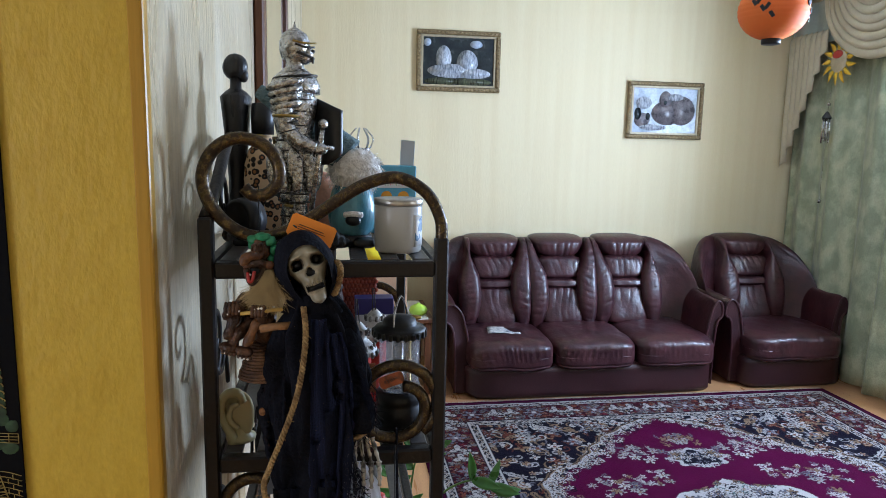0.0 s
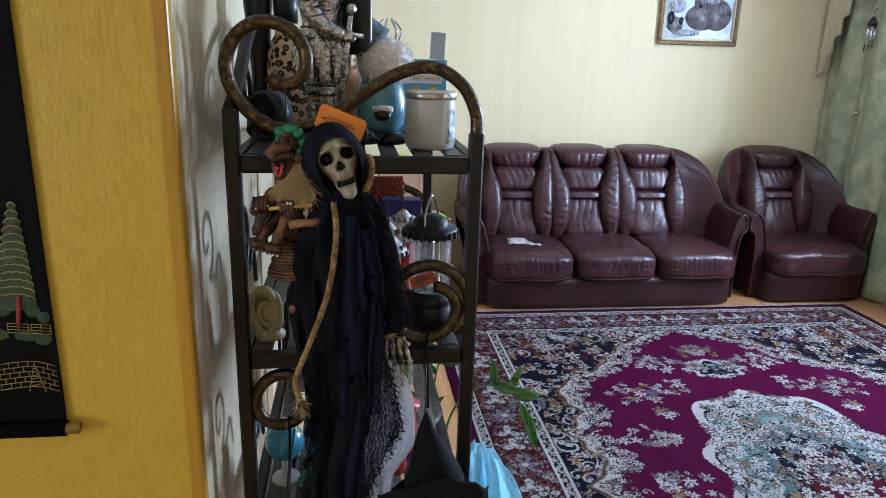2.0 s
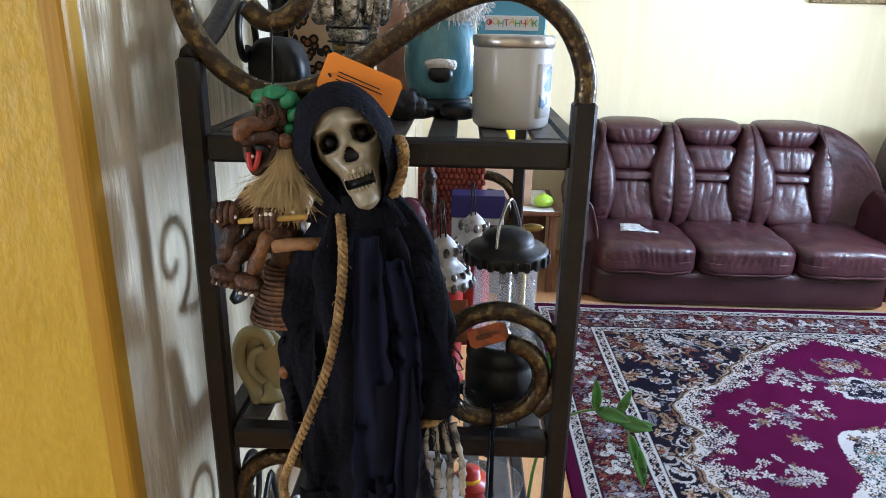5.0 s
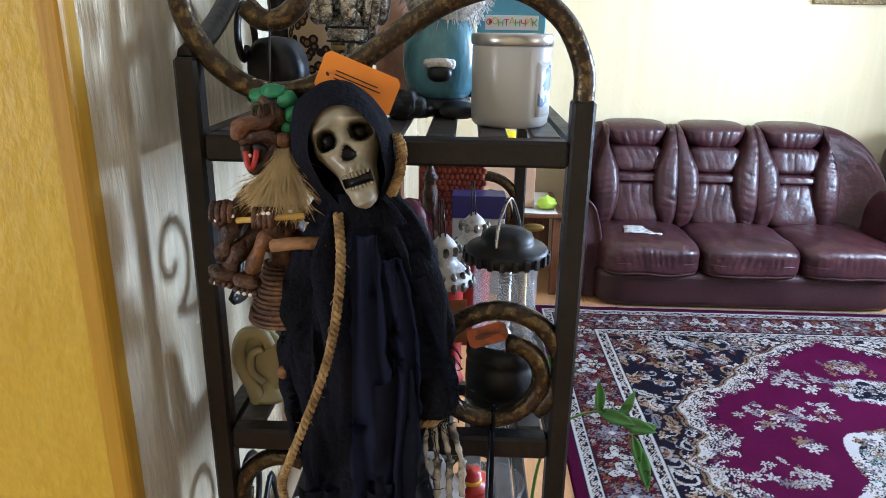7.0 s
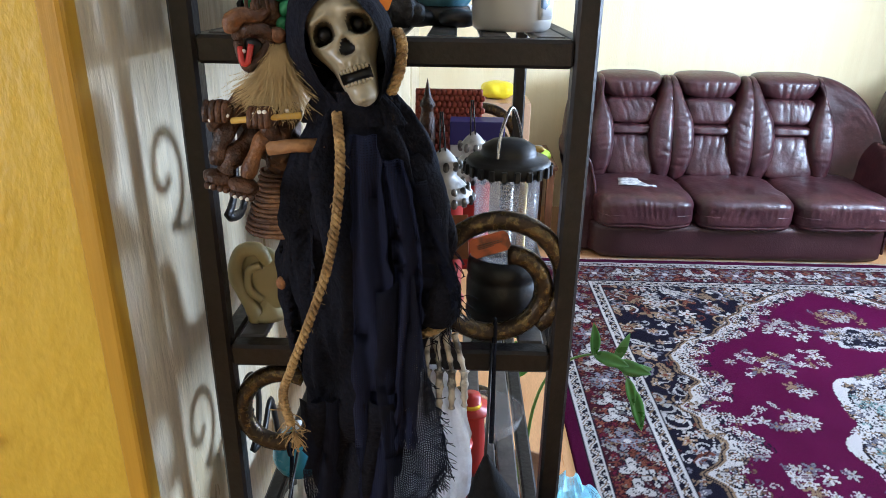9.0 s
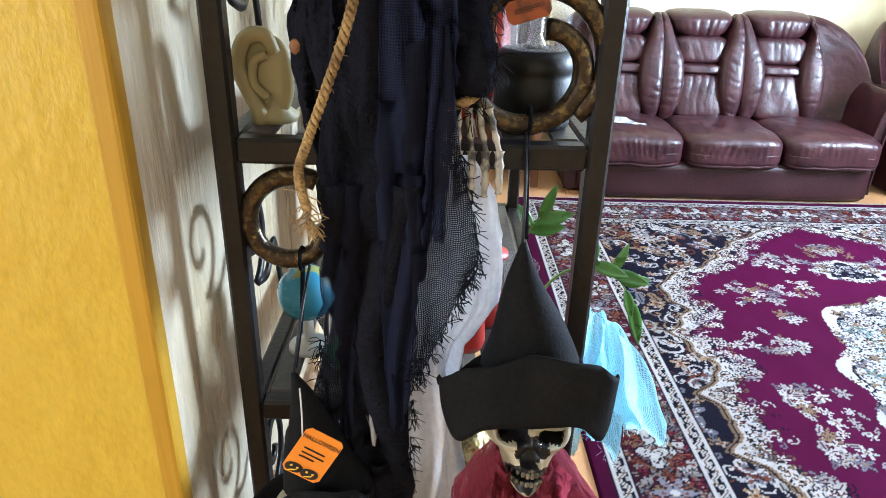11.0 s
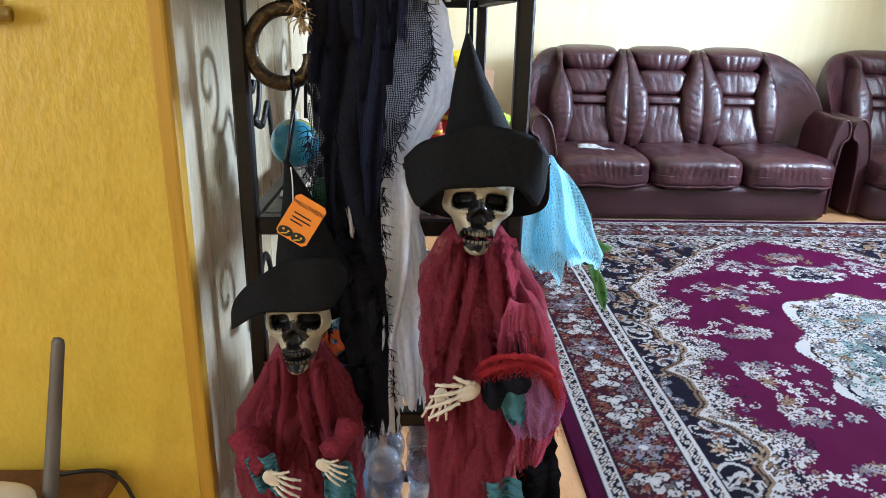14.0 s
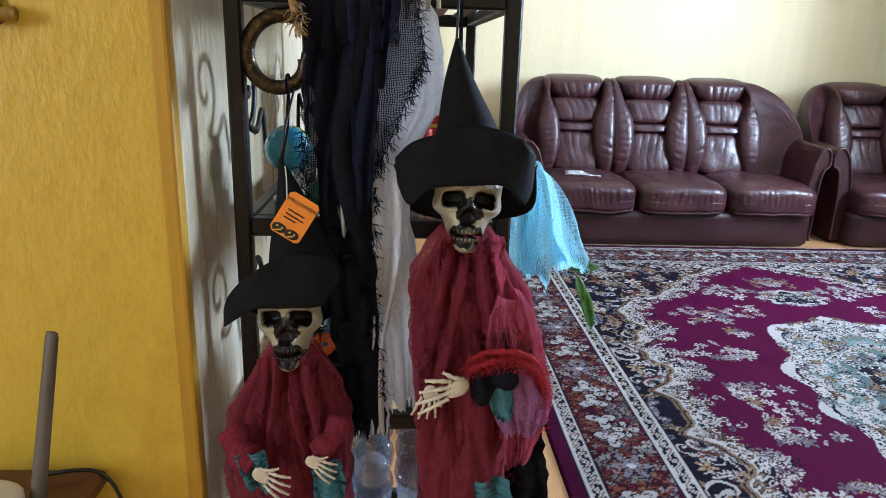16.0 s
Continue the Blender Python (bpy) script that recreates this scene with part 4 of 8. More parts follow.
frond([(0.81, 2.14, 0.16), (0.78, 2.20, 0.36), (0.74, 2.26, 0.50), (0.70, 2.30, 0.58)], [(0.6, 0.08, 0, 0.05, 0.018), (0.7, -0.08, 0, 0.03, 0.018), (0.8, 0.07, 0, 0.03, 0.018), (0.9, -0.06, 0, 0.05, 0.016), (1.0, -0.03, 0, 0.08, 0.018)])

# ---- iron scrolls in the rack's wall side ----
def side_scroll(zc, y0, sd, x, h=0.115):
    """A flat iron scroll in a plane along the wall: a curl that opens into a wide arch with a long tail."""
    m = Mesh().use(IRON)
    pts = []
    for i in range(34):
        t = i / 33
        a = radians(-150 + 420 * t)
        r = 0.012 + 0.046 * t ** 1.2
        pts.append((x, y0 - sd * r * math.cos(a) * 0.85, zc - 0.005 + r * math.sin(a)))
    e = pts[-1]
    pts += smooth_path([e, (x, e[1] + sd * 0.045, e[2] - 0.010), (x, e[1] + sd * 0.085, zc - 0.05), (x, e[1] + sd * 0.105, zc - h)], 5)[1:]
    m.tube(pts, 0.0060, 8, flatten=0.6, up=(1, 0, 0))
    return m


for zc in (1.448, 1.153, 0.868, 0.578, 0.285):
    for y0, sd in ((1.054, 1), (1.566, -1)):
        part("scroll", side_scroll(zc, y0, sd, RX0), rack)
m = Mesh().use(IRON)
m.tube(smooth_path([(RX0, 1.0, 1.635), (RX0, 1.08, 1.665), (RX0, 1.20, 1.73), (RX0, 1.31, 1.755), (RX0, 1.42, 1.73), (RX0, 1.54, 1.665), (RX0, 1.62, 1.635)], 6), 0.010, 8)
part("back_arch", m, rack)
part("scroll", side_scroll(1.650, 1.16, 1, RX0, 0.075), rack)

# ---- figures hung on the rack ----
BONE = mat("aged_bone_plastic", (0.38, 0.34, 0.24), 0.34, color2=(0.20, 0.168, 0.10), scale=26, fine=0.15, fscale=70, coat=0.08, bump=0.08)
SOCKET = mat("black_gloss_paint", (0.009, 0.008, 0.008), 0.42, scale=30, spec=0.3)
# socket rims: brown wash and recess shade share this dark bone colour
SHADOWBONE = mat("stained_shaded_bone", (0.085, 0.068, 0.042), 0.30, color2=(0.022, 0.018, 0.013), scale=40, fine=0.3, coat=0.2)
WASH = mat("black_paint_wash", (0.13, 0.11, 0.075), 0.22, color2=(0.008, 0.007, 0.007), scale=24, fine=0.3, mix=(0.44, 0.68), coat=0.2)
BLACKCLOTH = mat("black_cloth", (0.010, 0.011, 0.018), 0.85, color2=(0.005, 0.005, 0.008), scale=12, fine=0.35, fscale=260, bump=0.4, bscale=240, rvar=0.05, spec=0.12)
HATFELT = mat("black_felt", (0.009, 0.009, 0.0095), 0.75, scale=14, fine=0.3, fscale=220, bump=0.12, bscale=300, rvar=0.05, spec=0.10)
ROPE = mat("jute_rope", (0.47, 0.305, 0.120), 0.85, color2=(0.20, 0.115, 0.042), scale=60, fine=0.3, fscale=300, bump=0.6, bscale=350)
HAIR = mat("straw_hair", (0.52, 0.38, 0.17), 0.7, scale=60)
TAGM = mat("orange_tag_card", (0.80, 0.26, 0.02), 0.45, color2=(0.74, 0.22, 0.015), scale=14)


def weave(name, color, pitch, cover, backing=0.0, rough=0.8, through_light=0.38):
    """An open weave: threads both ways with holes between."""
    mt = mat(name, color, rough, scale=10, fine=0.25, fscale=160, rvar=0.05, spec=0.15)
    N, L = mt.node_tree.nodes, mt.node_tree.links
    tc, sep = N.new("ShaderNodeTexCoord"), N.new("ShaderNodeSeparateXYZ")
    wob = N.new("ShaderNodeTexNoise")
    wob.inputs["Scale"].default_value = 45
    L.new(tc.outputs["Object"], wob.inputs["Vector"])
    vm = N.new("ShaderNodeVectorMath")
    vm.operation = "MULTIPLY_ADD"
    vm.inputs[1].default_value = (0.006, 0.006, 0.006)
    L.new(wob.outputs["Color"], vm.inputs[0])
    L.new(tc.outputs["Object"], vm.inputs[2])
    L.new(vm.outputs["Vector"], sep.inputs["Vector"])
    outs = []
    for ax in ("X", "Z"):
        a, b_, c = N.new("ShaderNodeMath"), N.new("ShaderNodeMath"), N.new("ShaderNodeMath")
        a.operation, b_.operation, c.operation = "MULTIPLY", "SINE", "GREATER_THAN"
        a.inputs[1].default_value, c.inputs[1].default_value = 2 * math.pi / pitch, cover
        L.new(sep.outputs[ax], a.inputs[0])
        L.new(a.outputs[0], b_.inputs[0])
        L.new(b_.outputs[0], c.inputs[0])
        outs.append(c)
    mx = N.new("ShaderNodeMath")
    mx.operation = "MAXIMUM"
    L.new(outs[0].outputs[0], mx.inputs[0])
    L.new(outs[1].outputs[0], mx.inputs[1])
    mr = N.new("ShaderNodeMapRange")
    mr.inputs["To Min"].default_value = backing
    L.new(mx.outputs[0], mr.inputs["Value"])
    tr, add, cut, cutmix = N.new("ShaderNodeBsdfTranslucent"), N.new("ShaderNodeMixShader"), N.new("ShaderNodeBsdfTransparent"), N.new("ShaderNodeMixShader")
    tr.inputs["Color"].default_value = (*color, 1)
    add.inputs["Fac"].default_value = through_light
    L.new(N["Principled BSDF"].outputs["BSDF"], add.inputs[1])
    L.new(tr.outputs["BSDF"], add.inputs[2])
    L.new(mr.outputs["Result"], cutmix.inputs["Fac"])
    L.new(cut.outputs["BSDF"], cutmix.inputs[1])
    L.new(add.outputs["Shader"], cutmix.inputs[2])
    L.new(cutmix.outputs["Shader"], N["Material Output"].inputs["Surface"])
    return mt


NET = weave("black_net", (0.012, 0.013, 0.024), 0.0019, 0.22)
LITNET = weave("blue_lit_net", (0.020, 0.024, 0.055), 0.0022, 0.0, 0.15)
GAUZE = weave("white_gauze", (0.93, 0.94, 0.97), 0.0011, -0.2, 0.92, through_light=0.62)
REDGAUZE = weave("burgundy_gauze", (0.40, 0.070, 0.105), 0.0013, 0.30, 0.16, through_light=0.62)
REDLINING = mat("dark_red_lining", (0.19, 0.024, 0.038), 0.85, color2=(0.13, 0.014, 0.024), scale=16, fine=0.3, fscale=200, bump=0.3, bscale=200, spec=0.12)
REDGAUZE2 = weave("crimson_gauze", (0.50, 0.040, 0.050), 0.0013, 0.0, 0.35, through_light=0.45)
LILAC = weave("lilac_tulle", (0.40, 0.17, 0.34), 0.0016, 0.0, 0.30, through_light=0.5)
TULLE = weave("light_blue_tulle", (0.60, 0.90, 1.0), 0.0018, 0.40, 0.14, through_light=0.75)
TEALCLOTH = mat("teal_cloth", (0.045, 0.16, 0.20), 0.8, scale=10, fine=0.2, fscale=160)


def skull(m, c, W, U, R, mouth, chin, gape, eyes, dirty=False):
    """A moulded plastic skull facing -y: W half the cheek width, U the unit of height, heights counted from the eyes."""
    nu, nv, top = 132, 150, 1.30
    lo, zj = -chin, -mouth - gape
    rx, rz, ex = (0.31, 0.225, 4) if dirty else (0.30, 0.275, 2)
    wk = [(lo, 0.10), (lo + 0.05, 0.27), (lo + 0.22, 0.43), (zj - 0.05, 0.52), (-mouth + 0.05, 0.62), (-mouth + 0.30, 0.74), (-0.42, 0.98), (-0.25, 1.02), (0.05, 0.97), (0.40, 1.0), (0.75, 0.90), (1.05, 0.66), (1.22, 0.36), (top, 0.02)]
    fk = [(lo, 0.50), (lo + 0.06, 0.82), (lo + 0.20, 0.98), (zj - 0.10, 0.90), (zj, 0.98), (-mouth + 0.02, 1.02), (-mouth + 0.25, 0.98), (-0.45, 0.88), (-0.1, 0.88), (0.30, 1.0), (0.60, 0.95), (0.95, 0.72), (1.18, 0.38), (top, 0.02)]
    bk = [(lo, 0.05), (zj, 0.15), (-0.6, 0.35), (-0.2, 0.9), (0.4, 1.15), (0.95, 0.85), (1.2, 0.4), (top, 0.02)]
    zz = np.linspace(lo, top, nv + 1)
    ker = np.ones(7) / 7
    tab = []
    for k_ in (wk, fk, bk):
        v_ = np.interp(zz, [q[0] for q in k_], [q[1] for q in k_])
        tab.append(np.convolve(np.pad(v_, 3, mode="edge"), ker, "valid"))
    M = Matrix.Translation(c) @ R
    P, loc = [], []
    for j in range(nv + 1):
        fz = float(zz[j])
        w_, f_, b_ = float(tab[0][j]), float(tab[1][j]), float(tab[2][j])
        for i in range(nu):
            th = 2 * math.pi * i / nu
            cs, sn = math.cos(th), math.sin(th)
            fx = w_ * (abs(cs) ** 0.85) * (1 if cs > 0 else -1)
            y = (f_ if sn < 0 else b_) * sn
            if sn < 0:
                fr = min(1, -sn * 2.2)
                ax = abs(fx)
                e = ((ax - eyes) / rx) ** ex + (abs(fz + 0.02 + 0.16 * (ax - eyes)) / rz) ** 2.8
                y += 0.50 * math.exp(-e ** 2.2) * fr
                y -= 0.17 * math.exp(-((fz - 0.36 + 0.22 * (ax - eyes)) / 0.10) ** 2 - ((ax - eyes) / 0.34) ** 4) * fr
                y -= 0.07 * math.exp(-((fz + 0.30) / 0.08) ** 2 - ((ax - eyes - 0.08) / 0.26) ** 4) * fr
                y += 0.05 * math.exp(-(fx / 0.16) ** 2 - ((fz - 0.36) / 0.12) ** 2) * fr
                y -= 0.14 * math.exp(-(fx / 0.10) ** 2 - ((fz + 0.16) / 0.17) ** 2) * fr
                nz = (fx / (0.045 + 0.20 * max(0, min(1, (-0.22 - fz) / 0.34)))) ** 2 + ((fz + 0.49) / 0.25) ** 4
                y += 0.26 * math.exp(-nz ** 2) * fr
                y += 0.20 * math.exp(-((ax - 0.62) / 0.17) ** 2 - ((fz + mouth) / 0.30) ** 2) * fr
                y -= 0.03 * math.cos(fx * 30) * math.exp(-((fz + mouth - 0.16) / 0.07) ** 2) * max(0, 1 - (fx / 0.42) ** 4) * fr
                if gape:
                    y += 0.42 * math.exp(-((fz + mouth + gape / 2) / (gape * 0.50)) ** 4) * max(0, 1 - (fx / 0.44) ** 6) * fr
                y -= 0.10 * math.exp(-(fx / 0.22) ** 2 - ((fz - lo - 0.20) / 0.13) ** 2) * fr
            P.append(M @ Vector((fx * W, y * W, fz * U)))
            loc.append((fx, sn, fz))
    n0 = len(m.v)
    m.v += [tuple(p) for p in P]
    for j in range(nv):
        for i in range(nu):
            q = (j * nu + i, j * nu + (i + 1) % nu, (j + 1) * nu + (i + 1) % nu, (j + 1) * nu + i)
            fx, fy, fz = [sum(loc[k][a] for k in q) / 4 for a in range(3)]
            mt_, ax = BONE, abs(fx)
            if fy < -0.1:
                e = ((ax - eyes) / rx) ** ex + (abs(fz + 0.02 + 0.16 * (ax - eyes)) / rz) ** 2.8
                nz = (fx / (0.05 + 0.17 * max(0, min(1, (-0.22 - fz) / 0.34)))) ** 2 + ((fz + 0.49) / 0.24) ** 4
                wob = 0.25 * noise.noise(Vector((fx * 6, fz * 6, W * 90)))
                if e < (1.0 if dirty else 0.42) + wob or nz < 1 or (gape and abs(fz + mouth + gape / 2) < gape * 0.52 and ax < 0.44):
                    mt_ = SOCKET
                elif e < 1.12 + wob:
                    mt_ = WASH if dirty else SHADOWBONE
                elif dirty and ((fx / 0.40) ** 2 + ((fz + 0.34) / 0.40) ** 2 < 1 + 2 * wob or (fx / 0.44) ** 2 + ((fz + mouth + 0.14) / 0.40) ** 2 < 1 + 2.6 * wob):
                    mt_ = SOCKET if noise.noise(Vector((fx * 4, fz * 4, W * 50))) > -0.12 else WASH
            m.use(mt_)
            m.f.append(tuple(k + n0 for k in q))
            m.m.append(m.cur)
            m.sharp.append(False)
    m.use(SOCKET)
    for s_ in () if dirty else (-1, 1):
        m.puff(M @ Vector((s_ * eyes * 0.96 * W, -0.50 * W, -0.02 * U)), (0.17 * W,) * 3, 2, 8)
    m.use(BONE if not dirty else WASH)
    for row, fz in ((0, -mouth), (1, zj - 0.02)):
        for k in range(8):
            a = (k - 3.5) / 3.5
            hh = (0.085 - 0.02 * abs(a)) * U * (1 if row == 0 else 0.75)
            m.puff(M @ Vector((0.36 * a * W, (-1.03 + 0.26 * a * a) * W, fz * U)), (0.050 * W, 0.045 * W, hh), 3, 4, m=R)


def robe(m, rows, yc, dep, folds=9, seed=0, amp=0.007, rag=0.0, nseg=96, crumple=0.0):
    """Cloth hanging round an upright line; rows: (height, left, right) from the top down."""
    zs_ = [r[0] for r in rows]
    nv = 54

    def fn(u, v):
        f = v * (len(rows) - 1)
        i = min(int(f), len(rows) - 2)
        t = f - i
        t = t * t * (3 - 2 * t)
        z, xl, xr = [rows[i][k] + (rows[i + 1][k] - rows[i][k]) * t for k in range(3)]
        a = 2 * math.pi * u
        c, s_ = math.cos(a), math.sin(a)
        hw = (xr - xl) / 2
        w = amp * (0.55 * math.sin(folds * a + seed + 2.2 * math.sin(z * 17 + seed) + 3 * noise.noise(Vector((c * 2, seed, z * 6)))) + 1.1 * noise.noise(Vector((c * 4, s_ * 4 + seed, z * 11))) + 0.55 * noise.noise(Vector((c * 9 + seed, s_ * 9, z * 34)))) * min(1, v * 4)
        if crumple:
            n1 = noise.noise(Vector((c * 5 + z * 16, s_ * 5 - z * 9, seed)))
            n2 = noise.noise(Vector((c * 11 - z * 38, s_ * 11 + z * 21, seed + 4)))
            w += crumple * (1 - 2.6 * abs(n1) + 0.5 - 1.3 * abs(n2)) * min(1, v * 3)
        d = (dep if isinstance(dep, (int, float)) else dep[0] + (dep[1] - dep[0]) * v)
        ex = abs(c) ** 0.8 * (1 if c > 0 else -1)
        ey = abs(s_) ** 0.8 * (1 if s_ > 0 else -1)
        if rag and v > 0.75:
            z += rag * noise.noise(Vector((c * 7, s_ * 7, seed * 2.3))) * (v - 0.75) * 4
        return ((xl + xr) / 2 + (hw + w) * ex, yc + (d + w) * ey, z)
    m.surf(nseg, nv, fn)


def strip(m, left, right, yc, seed=0.0, n=40, cols=10, wave=0.006, rag=0.012):
    """A hanging strip of cloth between two edge lines (x, z) from top to bottom."""
    L_, R_ = smooth_path([(x, 0, z) for x, z in left], 8), smooth_path([(x, 0, z) for x, z in right], 8)

    def fn(u, v):
        p = L_[min(len(L_) - 1, int(v * (len(L_) - 1)))]
        q = R_[min(len(R_) - 1, int(v * (len(R_) - 1)))]
        x, z = p.x + (q.x - p.x) * u, p.z + (q.z - p.z) * u
        y = yc - wave * math.sin(u * 9 + seed + 2 * math.sin(z * 17 + seed)) - wave * noise.noise(Vector((x * 25, z * 14, seed)))
        e = rag * noise.noise(Vector((u * 11, seed, 1.0))) * max(0, v - 0.85) * 6.6
        x += 0.25 * rag * noise.noise(Vector((z * 60, seed, u))) * (1 if u in (0.0, 1.0) else 0)
        return (x, y, z + e)
    m.surf(cols, n, fn, 0.0006)


def threads(m, pts, n, length, seed, r=0.0004):
    """Loose thread ends along an edge."""
    rr = random.Random(seed)
    P = smooth_path(pts, 10)
    for _ in range(n):
        p = P[rr.randrange(len(P))]
        q = [Vector(p)]
        d = Vector((rr.uniform(-1, 1), rr.uniform(-0.4, 0.1), rr.uniform(-1.2, 0.3)))
        for _k in range(4):
            d += Vector((rr.uniform(-0.6, 0.6), rr.uniform(-0.2, 0.2), rr.uniform(-0.6, 0.3)))
            q.append(q[-1] + d.normalized() * length / 4 * rr.uniform(0.6, 1.3))
        m.tube(q, r, 4)


def twisted(m, pts, r, turns):
    """A two-strand rope."""
    P = smooth_path(pts, 34)
    for s_ in (0, 2 * math.pi / 3, 4 * math.pi / 3):
        q = []
        for i, p in enumerate(P):
            a = s_ + turns * 2 * math.pi * i / (len(P) - 1)
            q.append(p + Vector((math.cos(a) * r * 0.62, math.sin(a) * r * 0.62, 0)))
        m.tube(q, r * 0.50, 6)


def bone_finger(m, base, tip, r, bend=(0, 0, 0)):
    base, tip = Vector(base), Vector(tip)
    mid = (base + tip) / 2 + Vector(bend)
    P = smooth_path([base, mid, tip], 6)
    n = len(P)
    m.tube(P, [r * (1 + 0.45 * (abs(math.cos(3 * math.pi * i / (n - 1))) ** 6)) * (1 - 0.35 * i / (n - 1)) for i in range(n)], 7)


# cloaked figure with rope
m = Mesh()
tilt = Matrix.Rotation(radians(-18), 4, "Y") @ Matrix.Rotation(radians(6), 4, "Z") @ Matrix.Rotation(radians(-6), 4, "X")
skull(m, (0.4815, 0.955, 1.5770), 0.0282, 0.0282, tilt, 1.12, 2.18, 0.36, 0.50)
m.use(BLACKCLOTH)


def hood(u, v):
    """A soft hood: from its opening round the face, out over the silhouette and back behind the head."""
    a = 2 * math.pi * u
    tl = radians(14)
    r0, r1, r2 = (0.0285, 0.0460), (0.0440, 0.0560), (0.012, 0.014)
    if v < 0.4:
        k = math.sin(v / 0.4 * math.pi / 2)
        ra, rb, cx, cz, yy = r0[0] + (r1[0] - r0[0]) * k, r0[1] + (r1[1] - r0[1]) * k, 0.4875 - 0.0085 * k, 1.5600 + 0.0045 * k, 0.9265 + 0.0315 * v / 0.4
    else:
        k = (v - 0.4) / 0.6
        e = math.cos(k * math.pi / 2) ** 0.7
        ra, rb, cx, cz, yy = r2[0] + (r1[0] - r2[0]) * e, r2[1] + (r1[1] - r2[1]) * e, 0.479, 1.5645, 0.958 + 0.046 * k
    wr = 0.0022 * noise.noise(Vector((math.cos(a) * 2.5, math.sin(a) * 2.5, v * 5))) + 0.0012 * math.sin(3 * a + 7 * v)
    x, z = (ra + wr) * math.cos(a), (rb + wr) * math.sin(a)
    return (cx + x * math.cos(tl) - z * math.sin(tl), yy + 0.012 * (1 if math.sin(a) < 0 else 0.2) * abs(math.sin(a)) * (1 - v), cz + x * math.sin(tl) + z * math.cos(tl))


m.surf(64, 22, hood)
robe(m, [(1.532, 0.462, 0.510), (1.518, 0.452, 0.524), (1.505, 0.448, 0.532)], 0.950, 0.016, 5, 2.0, 0.004)
robe(m, [(1.540, 0.470, 0.512), (1.515, 0.455, 0.532), (1.48, 0.438, 0.548), (1.43, 0.424, 0.562), (1.38, 0.418, 0.568), (1.33, 0.425, 0.555), (1.25, 0.432, 0.530), (1.15, 0.440, 0.522)], 0.962, (0.020, 0.028), 7, 1.0, 0.011)
strip(m, [(0.432, 1.25), (0.440, 1.15), (0.444, 1.05), (0.452, 0.92), (0.462, 0.80)], [(0.520, 1.25), (0.517, 1.12), (0.515, 1.00), (0.510, 0.90), (0.512, 0.79)], 0.932, 2.0, wave=0.008, rag=0.06)
strip(m, [(0.470, 0.95), (0.466, 0.85), (0.470, 0.77), (0.482, 0.71)], [(0.515, 0.95), (0.520, 0.84), (0.527, 0.76), (0.530, 0.70)], 0.926, 4.0, wave=0.006, rag=0.05)
strip(m, [(0.420, 1.40), (0.412, 1.36), (0.418, 1.31), (0.430, 1.27)], [(0.45, 1.42), (0.45, 1.36), (0.45, 1.30), (0.45, 1.26)], 0.95, 5.0)
# right sleeve
m.tube(smooth_path([(0.532, 0.962, 1.475), (0.552, 0.955, 1.42), (0.562, 0.950, 1.37), (0.556, 0.950, 1.325)], 6), [0.016 + 0.006 * math.sin(i * 0.5) for i in range(19)], 12)
# navy strips put the bluish light on the robe's front into colour
m.use(LITNET)
strip(m, [(0.488, 1.50), (0.486, 1.38), (0.484, 1.26), (0.486, 1.14), (0.490, 1.00)], [(0.510, 1.50), (0.520, 1.38), (0.524, 1.26), (0.518, 1.14), (0.508, 1.00)], 0.925, 9.0, wave=0.004, rag=0.03, cols=18)
strip(m, [(0.512, 1.48), (0.520, 1.40), (0.524, 1.32), (0.522, 1.20)], [(0.532, 1.48), (0.546, 1.40), (0.546, 1.32), (0.540, 1.20)], 0.926, 12.0, wave=0.004, rag=0.02, cols=14)
m.use(NET)
strip(m, [(0.440, 1.25), (0.430, 1.12), (0.428, 1.02), (0.432, 0.94), (0.442, 0.86)], [(0.470, 1.25), (0.462, 1.12), (0.458, 1.02), (0.456, 0.94), (0.456, 0.88)], 0.926, 3.0, wave=0.005, rag=0.05)
strip(m, [(0.500, 1.36), (0.505, 1.27), (0.512, 1.19), (0.514, 1.13), (0.512, 1.06)], [(0.540, 1.38), (0.552, 1.28), (0.570, 1.195), (0.556, 1.150), (0.518, 1.055)], 0.924, 6.0, wave=0.006, rag=0.0, cols=16)
strip(m, [(0.520, 1.46), (0.532, 1.41), (0.534, 1.36)], [(0.548, 1.46), (0.572, 1.39), (0.576, 1.345)], 0.936, 7.0, wave=0.005, rag=0.03)
strip(m, [(0.462, 0.80), (0.464, 0.76), (0.470, 0.725)], [(0.500, 0.80), (0.500, 0.75), (0.496, 0.715)], 0.922, 8.0, rag=0.05)
m.use(BLACKCLOTH)
threads(m, [(0.552, 0.920, 1.28), (0.570, 0.920, 1.195), (0.556, 0.920, 1.150), (0.518, 0.920, 1.055)], 300, 0.013, 3)
threads(m, [(0.430, 0.922, 1.10), (0.428, 0.922, 1.0), (0.436, 0.922, 0.90), (0.444, 0.922, 0.85)], 300, 0.014, 4)
threads(m, [(0.516, 0.922, 1.08), (0.514, 0.922, 0.98), (0.512, 0.922, 0.90), (0.526, 0.922, 0.76)], 260, 0.013, 5)
threads(m, [(0.462, 0.918, 0.79), (0.478, 0.918, 0.72), (0.500, 0.918, 0.71)], 160, 0.015, 6)
threads(m, [(0.572, 0.935, 1.40), (0.578, 0.935, 1.35), (0.560, 0.935, 1.31)], 50, 0.018, 7)
m.use(GAUZE)
